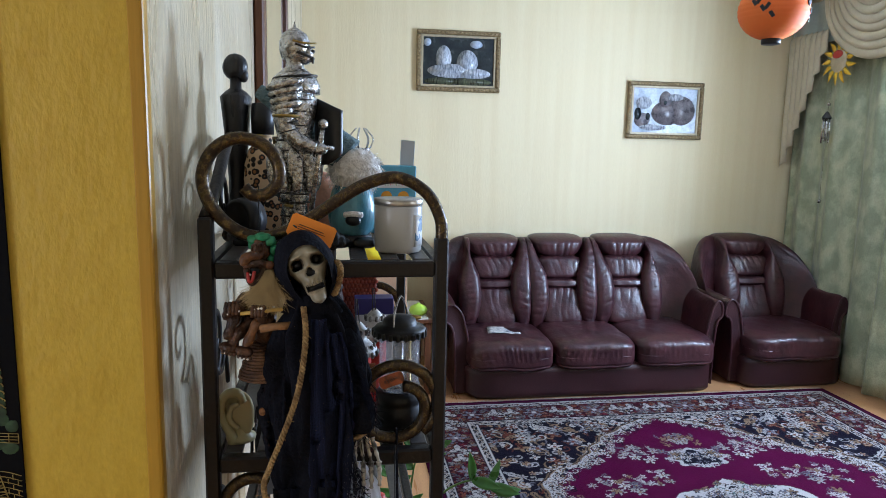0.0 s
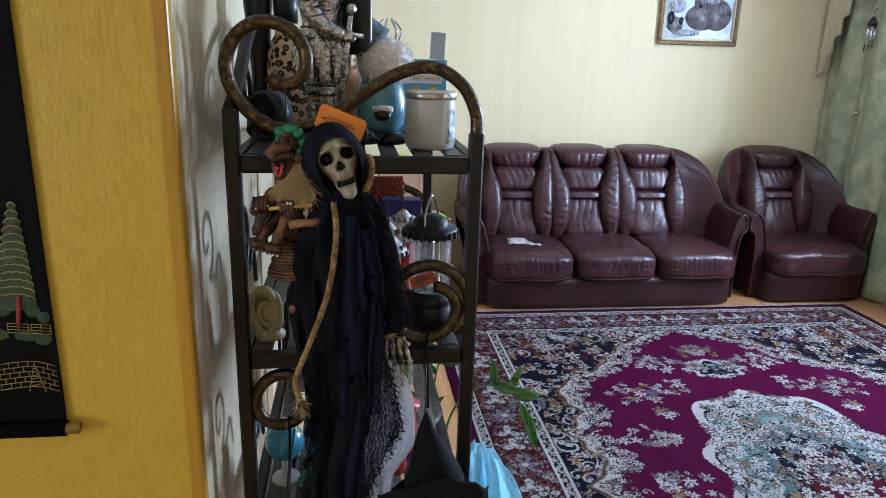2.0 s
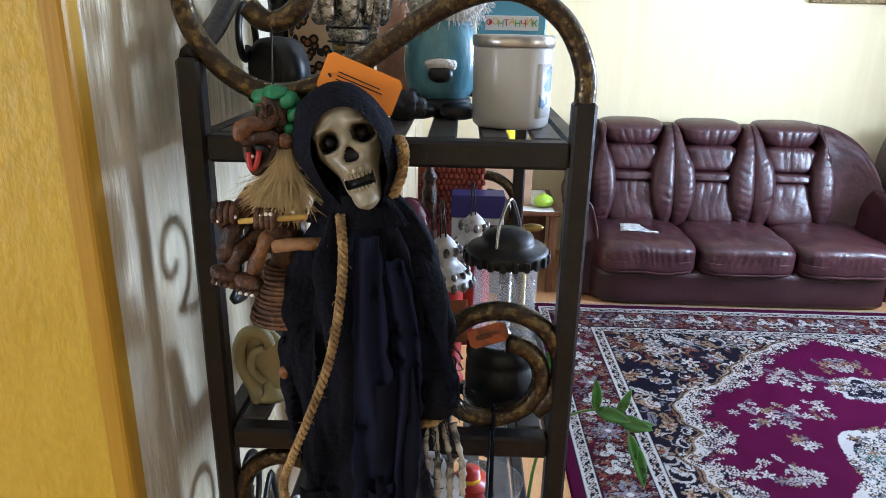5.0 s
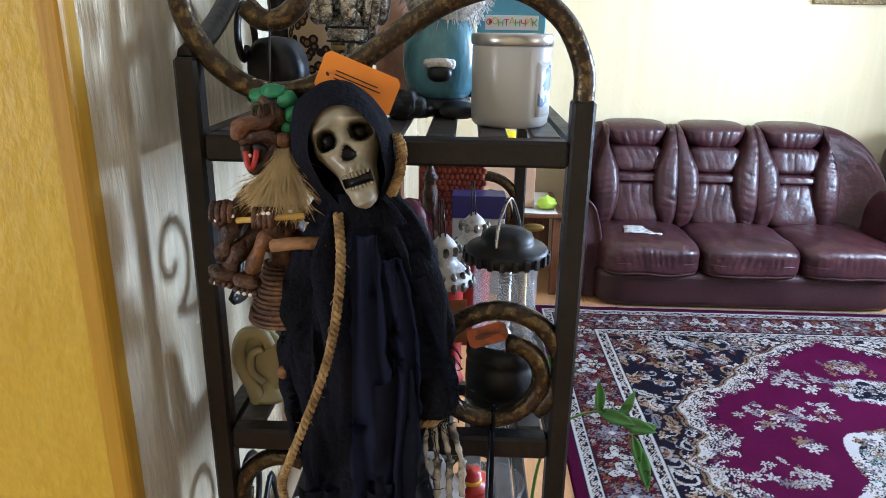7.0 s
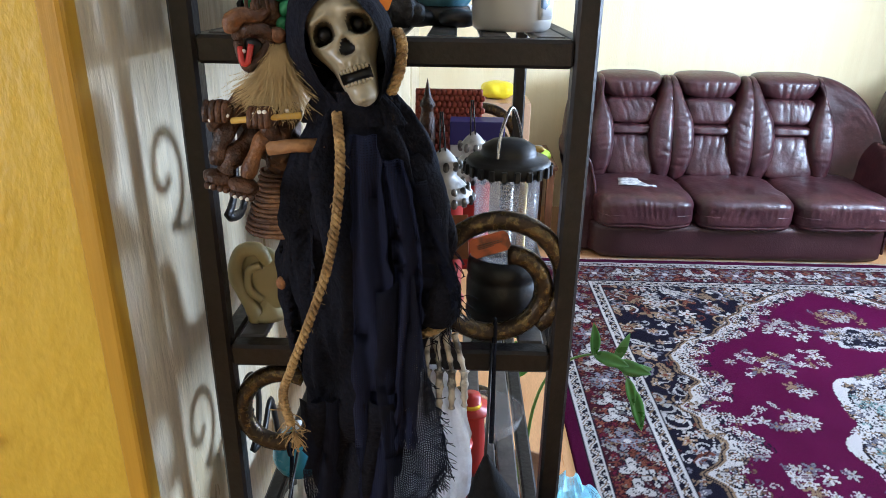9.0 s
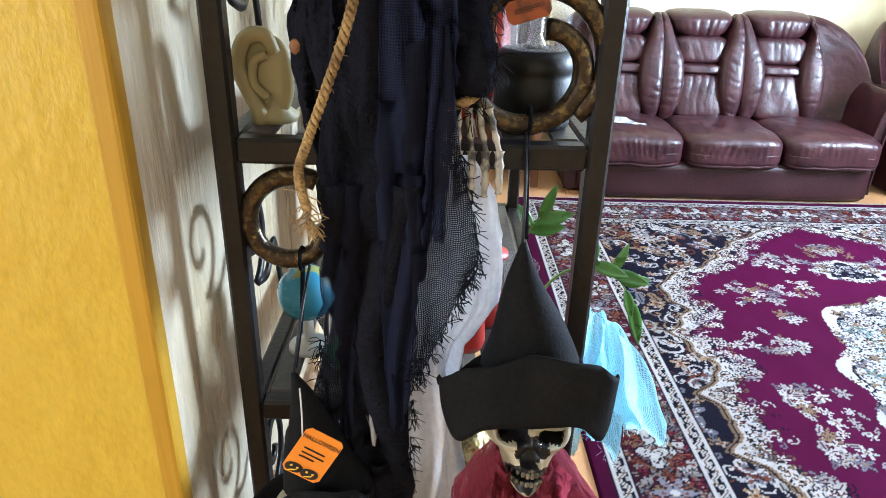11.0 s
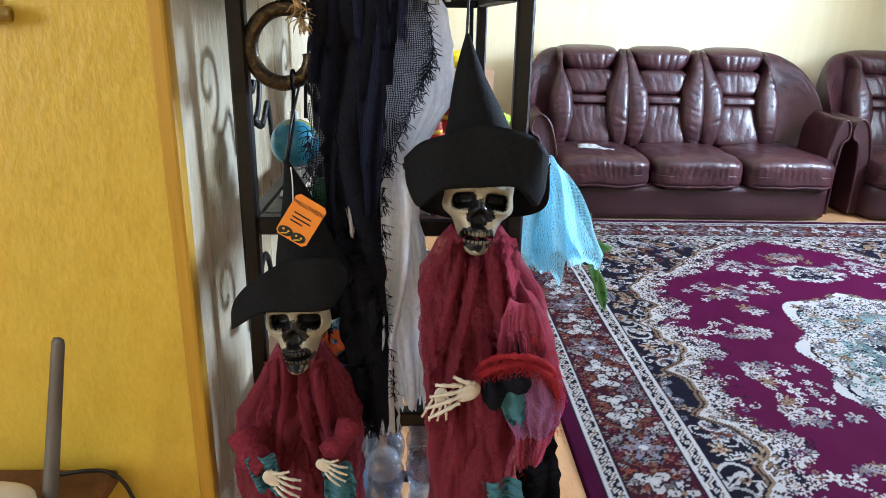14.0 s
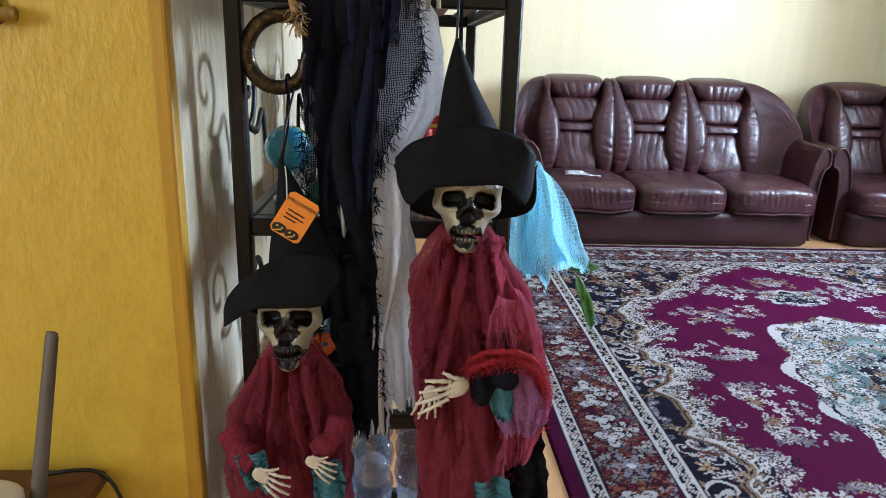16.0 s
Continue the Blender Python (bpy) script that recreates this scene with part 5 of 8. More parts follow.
robe(m, [(1.265, 0.545, 0.566), (1.235, 0.532, 0.584), (1.195, 0.526, 0.592), (1.13, 0.522, 0.590), (1.085, 0.519, 0.560), (1.05, 0.516, 0.552), (1.00, 0.513, 0.553), (0.92, 0.512, 0.564), (0.85, 0.515, 0.576), (0.79, 0.526, 0.574), (0.735, 0.535, 0.570)], 0.954, (0.016, 0.012), 5, 5.0, 0.006, 0.03, crumple=0.003)
strip(m, [(0.514, 1.12), (0.510, 1.00), (0.510, 0.90), (0.512, 0.83), (0.508, 0.76), (0.504, 0.69)], [(0.545, 1.10), (0.548, 1.00), (0.540, 0.90), (0.530, 0.83), (0.533, 0.76), (0.535, 0.70)], 0.934, 1.0, wave=0.007, rag=0.02, cols=16)
strip(m, [(0.470, 1.14), (0.466, 1.05), (0.472, 0.98)], [(0.490, 1.14), (0.480, 1.05), (0.478, 0.97)], 0.934, 2.5, wave=0.003)
m.use(ROPE)
twisted(m, [(0.478, 0.930, 1.516), (0.481, 0.920, 1.480), (0.476, 0.916, 1.43), (0.466, 0.914, 1.385), (0.448, 0.912, 1.335), (0.430, 0.912, 1.290), (0.421, 0.914, 1.262), (0.426, 0.914, 1.232)], 0.0041, 20)
twisted(m, [(0.520, 0.945, 1.530), (0.527, 0.943, 1.548), (0.529, 0.945, 1.568), (0.524, 0.952, 1.578)], 0.0045, 4)
threads(m, [(0.426, 0.914, 1.245), (0.428, 0.914, 1.225), (0.43, 0.914, 1.22)], 40, 0.018, 8, 0.0005)
threads(m, [(0.481, 0.918, 1.480), (0.466, 0.914, 1.385), (0.448, 0.912, 1.335), (0.430, 0.912, 1.290)], 50, 0.008, 9, 0.0003)
twisted(m, [(0.540, 0.945, 1.312), (0.552, 0.938, 1.318), (0.566, 0.945, 1.324)], 0.006, 3)
m.use(mat("grey_bone_plastic", (0.36, 0.33, 0.27), 0.4, color2=(0.05, 0.045, 0.04), scale=60, fine=0.3, mix=(0.40, 0.52)))
for k in range(5):
    x = 0.541 + 0.0085 * k
    bone_finger(m, (x, 0.946, 1.312), (0.539 + 0.0115 * k, 0.938, 1.278), 0.0032)
    bone_finger(m, (0.539 + 0.0115 * k, 0.938, 1.278), (0.538 + 0.012 * k, 0.936, 1.236 - 0.006 * math.sin(k * 1.2)), 0.0036, (0, -0.004, 0))
m.use(BLACK)
m.tube([(0.468, 0.960, 1.625), (0.462, 0.985, 1.625), (0.456, 0.999, 1.618)], 0.0012, 5)
whole("reaper_figure", m, "hanging black-robed skull figure with jute rope and torn gauze", "halloween figure")


def tag(c, w, h, R, name, mt_=None):
    th = thing(name, "orange cardboard hang tag with dark print", "tag", c)
    M = Matrix.Translation(c) @ R.to_4x4()
    m = Mesh().use(mt_ or TAGM)
    b = 0.004
    pts = [(-w / 2 + b, -h / 2), (w / 2 - b, -h / 2), (w / 2, -h / 2 + b), (w / 2, h / 2 - b), (w / 2 - b, h / 2), (-w / 2 + b, h / 2), (-w / 2, h / 2 - b), (-w / 2, -h / 2 + b)]
    m.flat = True
    vs = [M @ Vector((x, -0.0005, z)) for x, z in pts] + [M @ Vector((x, 0.0005, z)) for x, z in pts]
    m.add(vs, [tuple(range(8)), tuple(range(15, 7, -1))] + [(i, i + 8, (i + 1) % 8 + 8, (i + 1) % 8) for i in range(8)])
    card = part("card", m, th)
    m = Mesh().use(BLACK)
    for k, (x0, x1, z) in enumerate(((-0.30, 0.25, 0.10), (-0.30, 0.30, 0.0), (-0.30, 0.10, -0.09))):
        m.box(M @ Vector(((x0 + x1) / 2 * w, -0.0010, z * h)), ((x1 - x0) * w, 0.0006, h * 0.028), 0.0001, R.to_3x3())
    part("print_line", m, card)
    return th, M


def words(body, size, M, mt, parent, name="lettering"):
    """Raised lettering in the built-in font, as a mesh."""
    cu = bpy.data.curves.new(name, "FONT")
    cu.body, cu.size, cu.align_x, cu.align_y, cu.extrude = body, size, "CENTER", "CENTER", 0.0002
    tmp = bpy.data.objects.new(name, cu)
    scene.collection.objects.link(tmp)
    me = bpy.data.meshes.new_from_object(tmp.evaluated_get(bpy.context.evaluated_depsgraph_get()))
    bpy.data.objects.remove(tmp)
    me.transform(M)
    me.materials.clear()
    me.materials.append(mt)
    o = new(name, me)
    o.parent = parent
    if parent in ORIGIN:
        o.matrix_parent_inverse = Matrix.Translation(-ORIGIN[parent])
    return o


def turn(rx, ry, rz):
    return Euler((radians(rx), radians(ry), radians(rz))).to_matrix()


STAND = Matrix.Rotation(radians(90), 4, "X")
tag((0.488, 0.985, 1.616), 0.068, 0.034, turn(-8, 22, 4), "hang_tag")
t3, M3 = tag((0.426, 0.872, 1.008), 0.038, 0.052, turn(-4, 32, 0), "hang_tag")
words("HALLOWEEN", 0.0062, M3 @ Matrix.Translation((0, -0.0009, 0.0165)) @ STAND, BLACK, t3)
for x in (-0.009, 0.007):
    m = Mesh().use(BLACK)
    m.puff(M3 @ Vector((x, -0.0012, -0.019)), (0.0085, 0.0006, 0.0055), 2.2, 6, m=turn(-4, 26, 0).to_4x4())
    pk = part("pumpkin_print", m, t3)
    m = Mesh().use(YEL)
    for e in (-0.003, 0.003):
        m.puff(M3 @ Vector((x + e, -0.0018, -0.0175)), (0.0014, 0.0004, 0.0012), 2, 3)
    m.puff(M3 @ Vector((x, -0.0018, -0.0215)), (0.0045, 0.0004, 0.0008), 2, 3)
    part("eye_print", m, pk)
m = Mesh().use(WHITE)
m.tube(smooth_path([(0.412, 0.90, 1.062), (0.416, 0.884, 1.048), (0.418, 0.872, 1.030)], 5), 0.0008, 5)
part("tag_loop", m, t3, "white plastic loop")
tag((0.606, 0.980, 1.388), 0.038, 0.019, turn(-10, -16, 6), "hang_tag", mat("rust_tag_card", (0.30, 0.065, 0.012), 0.5, color2=(0.12, 0.03, 0.008), scale=60, mix=(0.40, 0.52)))


def edge(pts, u):
    """Point on a smooth line through (x, z) pairs, u from 0 to 1."""
    P = smooth_path([(x, 0, z) for x, z in pts], 8)
    f = u * (len(P) - 1)
    i = min(int(f), len(P) - 2)
    return P[i].lerp(P[i + 1], f - i)


def witch(tip, crown, flap, rear, skull_c, W, U, body, tiltz, seed):
    """A hung witch: skull, felt hat whose brim is folded up in front and hangs behind, layered gauze robe."""
    m = Mesh()
    R = Matrix.Rotation(radians(tiltz), 4, "Y") @ Matrix.Rotation(radians(-6), 4, "X")
    skull(m, skull_c, W, U, R, 0.90, 1.62, 0.22, 0.45, True)
    m.use(HATFELT)
    by = skull_c[1] - 0.004
    tp, cb = Vector(tip), Vector((crown[0], by + 0.024, crown[1]))
    cb0 = cb - (tp - cb) * 0.35
    m.tube([cb0.lerp(tp, i / 18) + Vector((0.0015 * math.sin(i * 0.35 + seed), 0, 0)) for i in range(19)], [crown[2] * 1.35 * (1 - i / 18) + 0.0022 for i in range(19)], 24)
    lo_, hi_ = flap

    def front(u, v):
        a, b = edge(lo_, u), edge(hi_, u)
        s_ = 2 * u - 1
        fold = abs((s_ * 1.9 + 0.31 * seed) % 1.0 - 0.5) - 0.25
        return (a.x + (b.x - a.x) * v, by - 0.046 * (1 - s_ * s_) ** 0.7 + 0.004 + 0.012 * v * (1 - s_ * s_) + 0.020 * fold * v * (1 - abs(s_)), a.z + (b.z - a.z) * v)

    def back(u, v):
        a, b = edge(rear, u), edge(hi_, u).lerp(edge(lo_, u), 0.55)
        s_ = 2 * u - 1
        return (b.x + (a.x - b.x) * v, by + 0.010 + (0.036 + 0.010 * v) * (1 - s_ * s_) ** 0.6 + 0.005 * math.sin(7 * s_ + seed) * v, b.z + (a.z - b.z) * v)
    m.surf(56, 10, front, 0.0016)
    m.surf(56, 10, back, 0.0016)
    m.use(BLACK)
    m.tube([tp, tp + Vector((0.003, 0.03, 0.04)), tp + Vector((0.006, 0.075, 0.075))], 0.0016, 5)
    yb_ = skull_c[1] + 0.006
    m.use(REDLINING)
    robe(m, [(z, xl + 0.012, xr - 0.012) for z, xl, xr in body], yb_ + 0.006, (0.012, 0.028), 4, seed + 2, 0.009, crumple=0.001)
    m.use(REDGAUZE)
    robe(m, [(z, xl + 0.004, xr - 0.004) for z, xl, xr in body], yb_ + 0.002, (0.018, 0.036), 4, seed, 0.007, 0.03, 170, crumple=0.0016)
    robe(m, [(z, xl - 0.003, xr + 0.003) for z, xl, xr in body[:-1]], yb_, (0.022, 0.043), 3, seed + 7, 0.009, 0.05, 170, crumple=0.0034)
    # a loose fold from the neck that opens to both sides
    zt, xa, xb = body[2]
    w_ = xb - xa
    for k, (f0, f1, g0, g1, dz) in enumerate(((0.20, 0.46, -0.02, 0.40, 0.19), (0.52, 0.85, 0.56, 1.02, 0.15))):
        strip(m, [(xa + w_ * f0, zt + 0.050), (xa + w_ * (f0 + g0) / 2, zt - dz * 0.4), (xa + w_ * g0, zt - dz)],
              [(xa + w_ * f1, zt + 0.050), (xa + w_ * (f1 + g1) / 2, zt - dz * 0.5), (xa + w_ * g1, zt - dz * 1.05)],
              yb_ - 0.036 - 0.003 * k, seed + 3 * k, n=34, cols=26, wave=0.007, rag=0.05)
    threads(m, [(body[3][1], yb_ - 0.02, body[3][0]), (body[5][1], yb_ - 0.02, body[5][0]), (body[-1][1], yb_ - 0.02, body[-1][0])], 110, 0.012, int(seed * 10), 0.0003)
    threads(m, [(body[3][2], yb_ - 0.02, body[3][0]), (body[5][2], yb_ - 0.02, body[5][0]), (body[-1][2], yb_ - 0.02, body[-1][0])], 110, 0.012, int(seed * 10) + 1, 0.0003)
    return m


w1 = witch((0.606, 0.905, 1.209), (0.6205, 1.108, 0.0335),
           ([(0.5410, 1.046), (0.556, 1.024), (0.5810, 1.0455), (0.622, 1.0505), (0.6630, 1.0500), (0.688, 1.026), (0.7030, 1.045)], [(0.5385, 1.074), (0.556, 1.094), (0.5865, 1.1065), (0.6269, 1.1168), (0.6715, 1.1085), (0.692, 1.094), (0.7050, 1.078)]),
           [(0.5385, 1.066), (0.552, 1.008), (0.5886, 0.992), (0.6305, 0.987), (0.6698, 0.990), (0.7120, 1.010), (0.7085, 1.068)], (0.6255, 0.908, 1.0290), 0.0408, 0.0405,
           [(0.992, 0.598, 0.652), (0.975, 0.588, 0.662), (0.940, 0.572, 0.684), (0.905, 0.562, 0.704), (0.86, 0.564, 0.712), (0.80, 0.574, 0.708), (0.74, 0.580, 0.696), (0.66, 0.582, 0.684), (0.56, 0.588, 0.676), (0.44, 0.594, 0.680)], 3, 0.5)
# sleeve of mixed gauze with a pale hand on the chest
w1.use(BLACKCLOTH)
w1.tube(smooth_path([(0.690, 0.880, 0.86), (0.676, 0.855, 0.835), (0.650, 0.848, 0.815), (0.634, 0.846, 0.812)], 6), [0.022 + 0.006 * math.sin(i) for i in range(19)], 12)
w1.use(REDGAUZE)
robe(w1, [(0.920, 0.664, 0.692), (0.895, 0.658, 0.704), (0.86, 0.660, 0.715), (0.82, 0.664, 0.724), (0.78, 0.668, 0.728), (0.745, 0.680, 0.722), (0.70, 0.686, 0.706)], 0.872, 0.022, 4, 9.0, 0.006, 0.015, 120, crumple=0.0035)
w1.use(TEALCLOTH)
strip(w1, [(0.638, 0.830), (0.648, 0.805), (0.662, 0.778), (0.672, 0.765)], [(0.676, 0.832), (0.682, 0.812), (0.686, 0.790), (0.688, 0.775)], 0.838, 1.0, wave=0.004, rag=0.02)
w1.use(LILAC)
robe(w1, [(0.842, 0.664, 0.708), (0.82, 0.662, 0.720), (0.79, 0.664, 0.726), (0.765, 0.672, 0.724), (0.748, 0.682, 0.716)], 0.862, 0.022, 5, 4.0, 0.005, 0.012, 90, crumple=0.004)
w1.use(REDGAUZE2)
frill = [(0.630, 0.838, 0.842), (0.648, 0.834, 0.852), (0.672, 0.832, 0.858), (0.694, 0.834, 0.852), (0.714, 0.842, 0.832), (0.722, 0.850, 0.805)]
for k in range(3):
    fp = smooth_path([(x, y - 0.003 + 0.004 * math.sin(k * 2.1 + x * 90), z + 0.007 * math.cos(k * 2.1)) for x, y, z in frill], 8)
    w1.tube(fp, [0.0036 + 0.0026 * noise.noise(Vector((i * 0.6, k, 2))) for i in range(len(fp))], 10)
for k in range(4):
    threads(w1, [(x, y - 0.003, z + 0.007 * math.cos(k * 1.6)) for x, y, z in frill], 260, 0.015, 40 + k, 0.00020)
w1.use(REDGAUZE2)
threads(w1, [(0.69, 0.84, 0.885), (0.72, 0.84, 0.855), (0.722, 0.84, 0.80), (0.722, 0.84, 0.755)], 90, 0.011, 22, 0.00022)
PALE = mat("pale_hand_plastic", (0.62, 0.56, 0.45), 0.4, color2=(0.55, 0.48, 0.36), scale=30, fine=0.1)


def pale_hand(m, wrist, along, across, size, seed=0):
    """Slim bony fingers spread from a flat palm."""
    w, al, ac = Vector(wrist), Vector(along).normalized(), Vector(across).normalized()
    m.use(PALE)
    palm = w + al * size * 0.22
    fr = Matrix((al, ac, al.cross(ac))).transposed().to_4x4()
    m.puff(palm, (size * 0.20, size * 0.16, size * 0.055), 2.6, 8, m=fr)
    for k in range(4):
        o = (k - 1.5) * 0.105
        b = w + al * size * 0.36 + ac * size * o
        e = w + al * size * (0.92 - 0.07 * abs(k - 1.2)) + ac * size * o * 1.9 + Vector((0, 0.004, -0.004))
        bone_finger(m, b, e, size * 0.038, (0, -0.006, 0.003))
    bone_finger(m, w + al * size * 0.15 + ac * size * 0.14, w + al * size * 0.52 + ac * size * 0.36, size * 0.040, (0, -0.004, 0))


pale_hand(w1, (0.632, 0.838, 0.816), (-1, -0.15, -0.18), (0.1, 0, 1), 0.072)
pale_hand(w1, (0.588, 0.870, 0.800), (-0.25, -0.1, -1), (1, 0, -0.2), 0.050)
w1.use(TEALCLOTH)
strip(w1, [(0.640, 0.66), (0.655, 0.60), (0.660, 0.50)], [(0.690, 0.67), (0.700, 0.60), (0.705, 0.50)], 0.868, 4.0, wave=0.006)
w1.use(BLACKCLOTH)
strip(w1, [(0.680, 0.74), (0.690, 0.66), (0.700, 0.55)], [(0.728, 0.74), (0.745, 0.66), (0.750, 0.56)], 0.89, 6.0, wave=0.008, rag=0.03)
whole("witch_figure", w1, "skull witch in a black hat and burgundy gauze, pale hand", "halloween figure", "witch figures")
w2 = witch((0.404, 0.915, 1.068), (0.4235, 0.953, 0.0365),
           ([(0.3290, 0.860), (0.348, 0.878), (0.3759, 0.8975), (0.413, 0.901), (0.4519, 0.9025), (0.464, 0.912), (0.4720, 0.925)], [(0.3300, 0.876), (0.3440, 0.910), (0.374, 0.940), (0.411, 0.9605), (0.4540, 0.9630), (0.468, 0.952), (0.4740, 0.936)]),
           [(0.3400, 0.880), (0.362, 0.862), (0.390, 0.848), (0.412, 0.845), (0.440, 0.848), (0.468, 0.866), (0.4770, 0.915)], (0.4105, 0.908, 0.8795), 0.0392, 0.0430,
           [(0.836, 0.384, 0.436), (0.815, 0.374, 0.446), (0.785, 0.358, 0.460), (0.75, 0.342, 0.472), (0.70, 0.332, 0.478), (0.65, 0.328, 0.480), (0.60, 0.338, 0.474), (0.50, 0.348, 0.470), (0.40, 0.352, 0.472)], -2, 3.3)
w2.use(REDLINING)
w2.tube(smooth_path([(0.340, 0.872, 0.735), (0.354, 0.856, 0.715), (0.373, 0.846, 0.703)], 6), [0.017 + 0.002 * math.sin(i) for i in range(13)], 14)
w2.tube(smooth_path([(0.474, 0.880, 0.745), (0.462, 0.858, 0.728), (0.444, 0.848, 0.718)], 6), [0.014 + 0.002 * math.sin(i) for i in range(13)], 14)
w2.use(TEALCLOTH)
strip(w2, [(0.352, 0.722), (0.358, 0.698), (0.366, 0.672)], [(0.386, 0.724), (0.390, 0.700), (0.394, 0.668)], 0.838, 1.0, wave=0.005)
strip(w2, [(0.440, 0.702), (0.442, 0.668), (0.446, 0.636)], [(0.478, 0.706), (0.482, 0.668), (0.480, 0.636)], 0.850, 2.0, wave=0.005)
pale_hand(w2, (0.372, 0.834, 0.702), (1, -0.15, -0.50), (0.4, 0, 1), 0.056)
pale_hand(w2, (0.436, 0.836, 0.718), (0.9, -0.2, -0.42), (0.4, 0, 0.9), 0.046)
whole("witch_figure", w2, "hanging skull witch with drooping black hat and dark red gauze", "halloween figure", "witch figures")
m = Mesh().use(TULLE)


def veil(u, v, k=0.0):
    """Flares from a gathered top beside the hat to a ragged hem."""
    f = v ** 0.75
    x0, x1 = 0.700 - 0.022 * v, 0.742 + 0.082 * f
    x = x0 + (x1 - x0) * u + 0.004 * math.sin(19 * u + 5 * v + k)
    z = 1.064 - 0.012 * (2 * u - 1) ** 2 - (0.150 + 0.030 * math.sin(u * 3.0 + 0.3)) * v - 0.012 * u * (1 - v)
    z += v ** 3 * (0.022 * noise.noise(Vector((u * 9, 3 + k, 1))) + 0.012 * noise.noise(Vector((u * 31, 8 + k, 2))))
    y = 1.045 + (0.006 + 0.014 * v) * math.sin(u * 17 + 2.4 * math.sin(v * 2) + k) + 0.010 * noise.noise(Vector((x * 34, z * 22, k)))
    return (x, y, z)


tv = thing("tulle_veil", "light blue tulle veil draped over the rack's side", "veil", (0.75, 1.05, 0.88))
m.surf(64, 40, veil, 0.0003)
threads(m, [veil(i / 8, 1.0) for i in range(9)], 60, 0.010, 31, 0.0002)
part("front_layer", m, tv)
m = Mesh().use(TULLE)
m.surf(64, 40, lambda u, v: tuple(a + b_ for a, b_ in zip(veil(u * 0.94 + 0.02, v * 0.93, 2.6), (0.004 * v, 0.030, -0.004))), 0.0003)
part("back_layer", m, tv)

# ---- clay troll with broom on a clay pot ----
CLAY = mat("brown_clay", (0.100, 0.040, 0.014), 0.45, color2=(0.020, 0.008, 0.0045), scale=48, fine=0.35, fscale=140, bump=0.5, bscale=120)
CLAYLIGHT = mat("tan_clay", (0.23, 0.098, 0.030), 0.5, color2=(0.08, 0.030, 0.011), scale=50, fine=0.3, fscale=140, bump=0.4, bscale=120)
POTCLAY = mat("ridged_tan_clay", (0.22, 0.105, 0.042), 0.6, color2=(0.07, 0.030, 0.013), scale=40, fine=0.25, fscale=120, bump=0.4, bscale=150)
GREENP = mat("green_clay", (0.03, 0.22, 0.09), 0.5, scale=20, fine=0.15)
TOOTH = mat("white_glaze", (0.8, 0.78, 0.72), 0.2, scale=20)
def knob(c, s, n=9, R=None, q=0.16):
    """A hand-pressed lump of clay."""
    m.puff(c, s, 2.2, n, m=R, warp=lambda v: v * (1 + q * noise.noise(v * 130 + Vector(c) * 40)))


m = Mesh().use(POTCLAY)
m.lathe((0.413, 0.985, 1.398), [(0.029, 0), (0.0305, 0.004), (0.012, 0.058)], 28)
for k in range(13):
    r = 0.0318 - 0.0175 * k / 12
    m.tube([(0.413 + (r + 0.0008 * math.sin(3 * a + k * 2)) * math.cos(a), 0.985 + r * math.sin(a), 1.401 + 0.0043 * k + 0.0007 * math.sin(2 * a + k * 1.7)) for a in [2 * math.pi * i / 26 for i in range(26)]], 0.0021, 6, closed=True)
m.use(CLAY)
knob((0.408, 0.982, 1.497), (0.028, 0.018, 0.034), 12)
knob((0.424, 0.975, 1.470), (0.018, 0.016, 0.018))
# face: heavy lids, drooping nose, wide open mouth
knob((0.419, 0.968, 1.590), (0.013, 0.014, 0.020), 12)
knob((0.416, 0.962, 1.566), (0.015, 0.014, 0.013), 10)
m.tube(smooth_path([(0.397, 0.948, 1.571), (0.408, 0.942, 1.577), (0.420, 0.946, 1.576), (0.430, 0.952, 1.570)], 6), [0.0035 + 0.003 * math.sin(math.pi * i / 18) for i in range(19)], 9)
m.tube(smooth_path([(0.399, 0.948, 1.568), (0.402, 0.945, 1.557), (0.407, 0.944, 1.548), (0.416, 0.948, 1.556), (0.424, 0.952, 1.568)], 6), 0.0042, 8)
for a, b_ in ((0.411, 1.5975), (0.420, 1.5985)):
    m.tube(smooth_path([(a - 0.0042, 0.953, b_ - 0.010), (a - 0.003, 0.950, b_ + 0.003), (a + 0.003, 0.950, b_ + 0.003), (a + 0.0042, 0.953, b_ - 0.010)], 5), 0.0016, 6)
m.use(CLAYLIGHT)
m.tube(smooth_path([(0.422, 0.955, 1.590), (0.416, 0.945, 1.586), (0.407, 0.938, 1.588), (0.398, 0.938, 1.583)], 6), [0.004 + 0.0035 * (i / 18) for i in range(19)], 10)
knob((0.398, 0.938, 1.5815), (0.0065, 0.0065, 0.0075), 8)
knob((0.431, 0.950, 1.573), (0.0065, 0.006, 0.0065), 8)
m.use(CLAY)
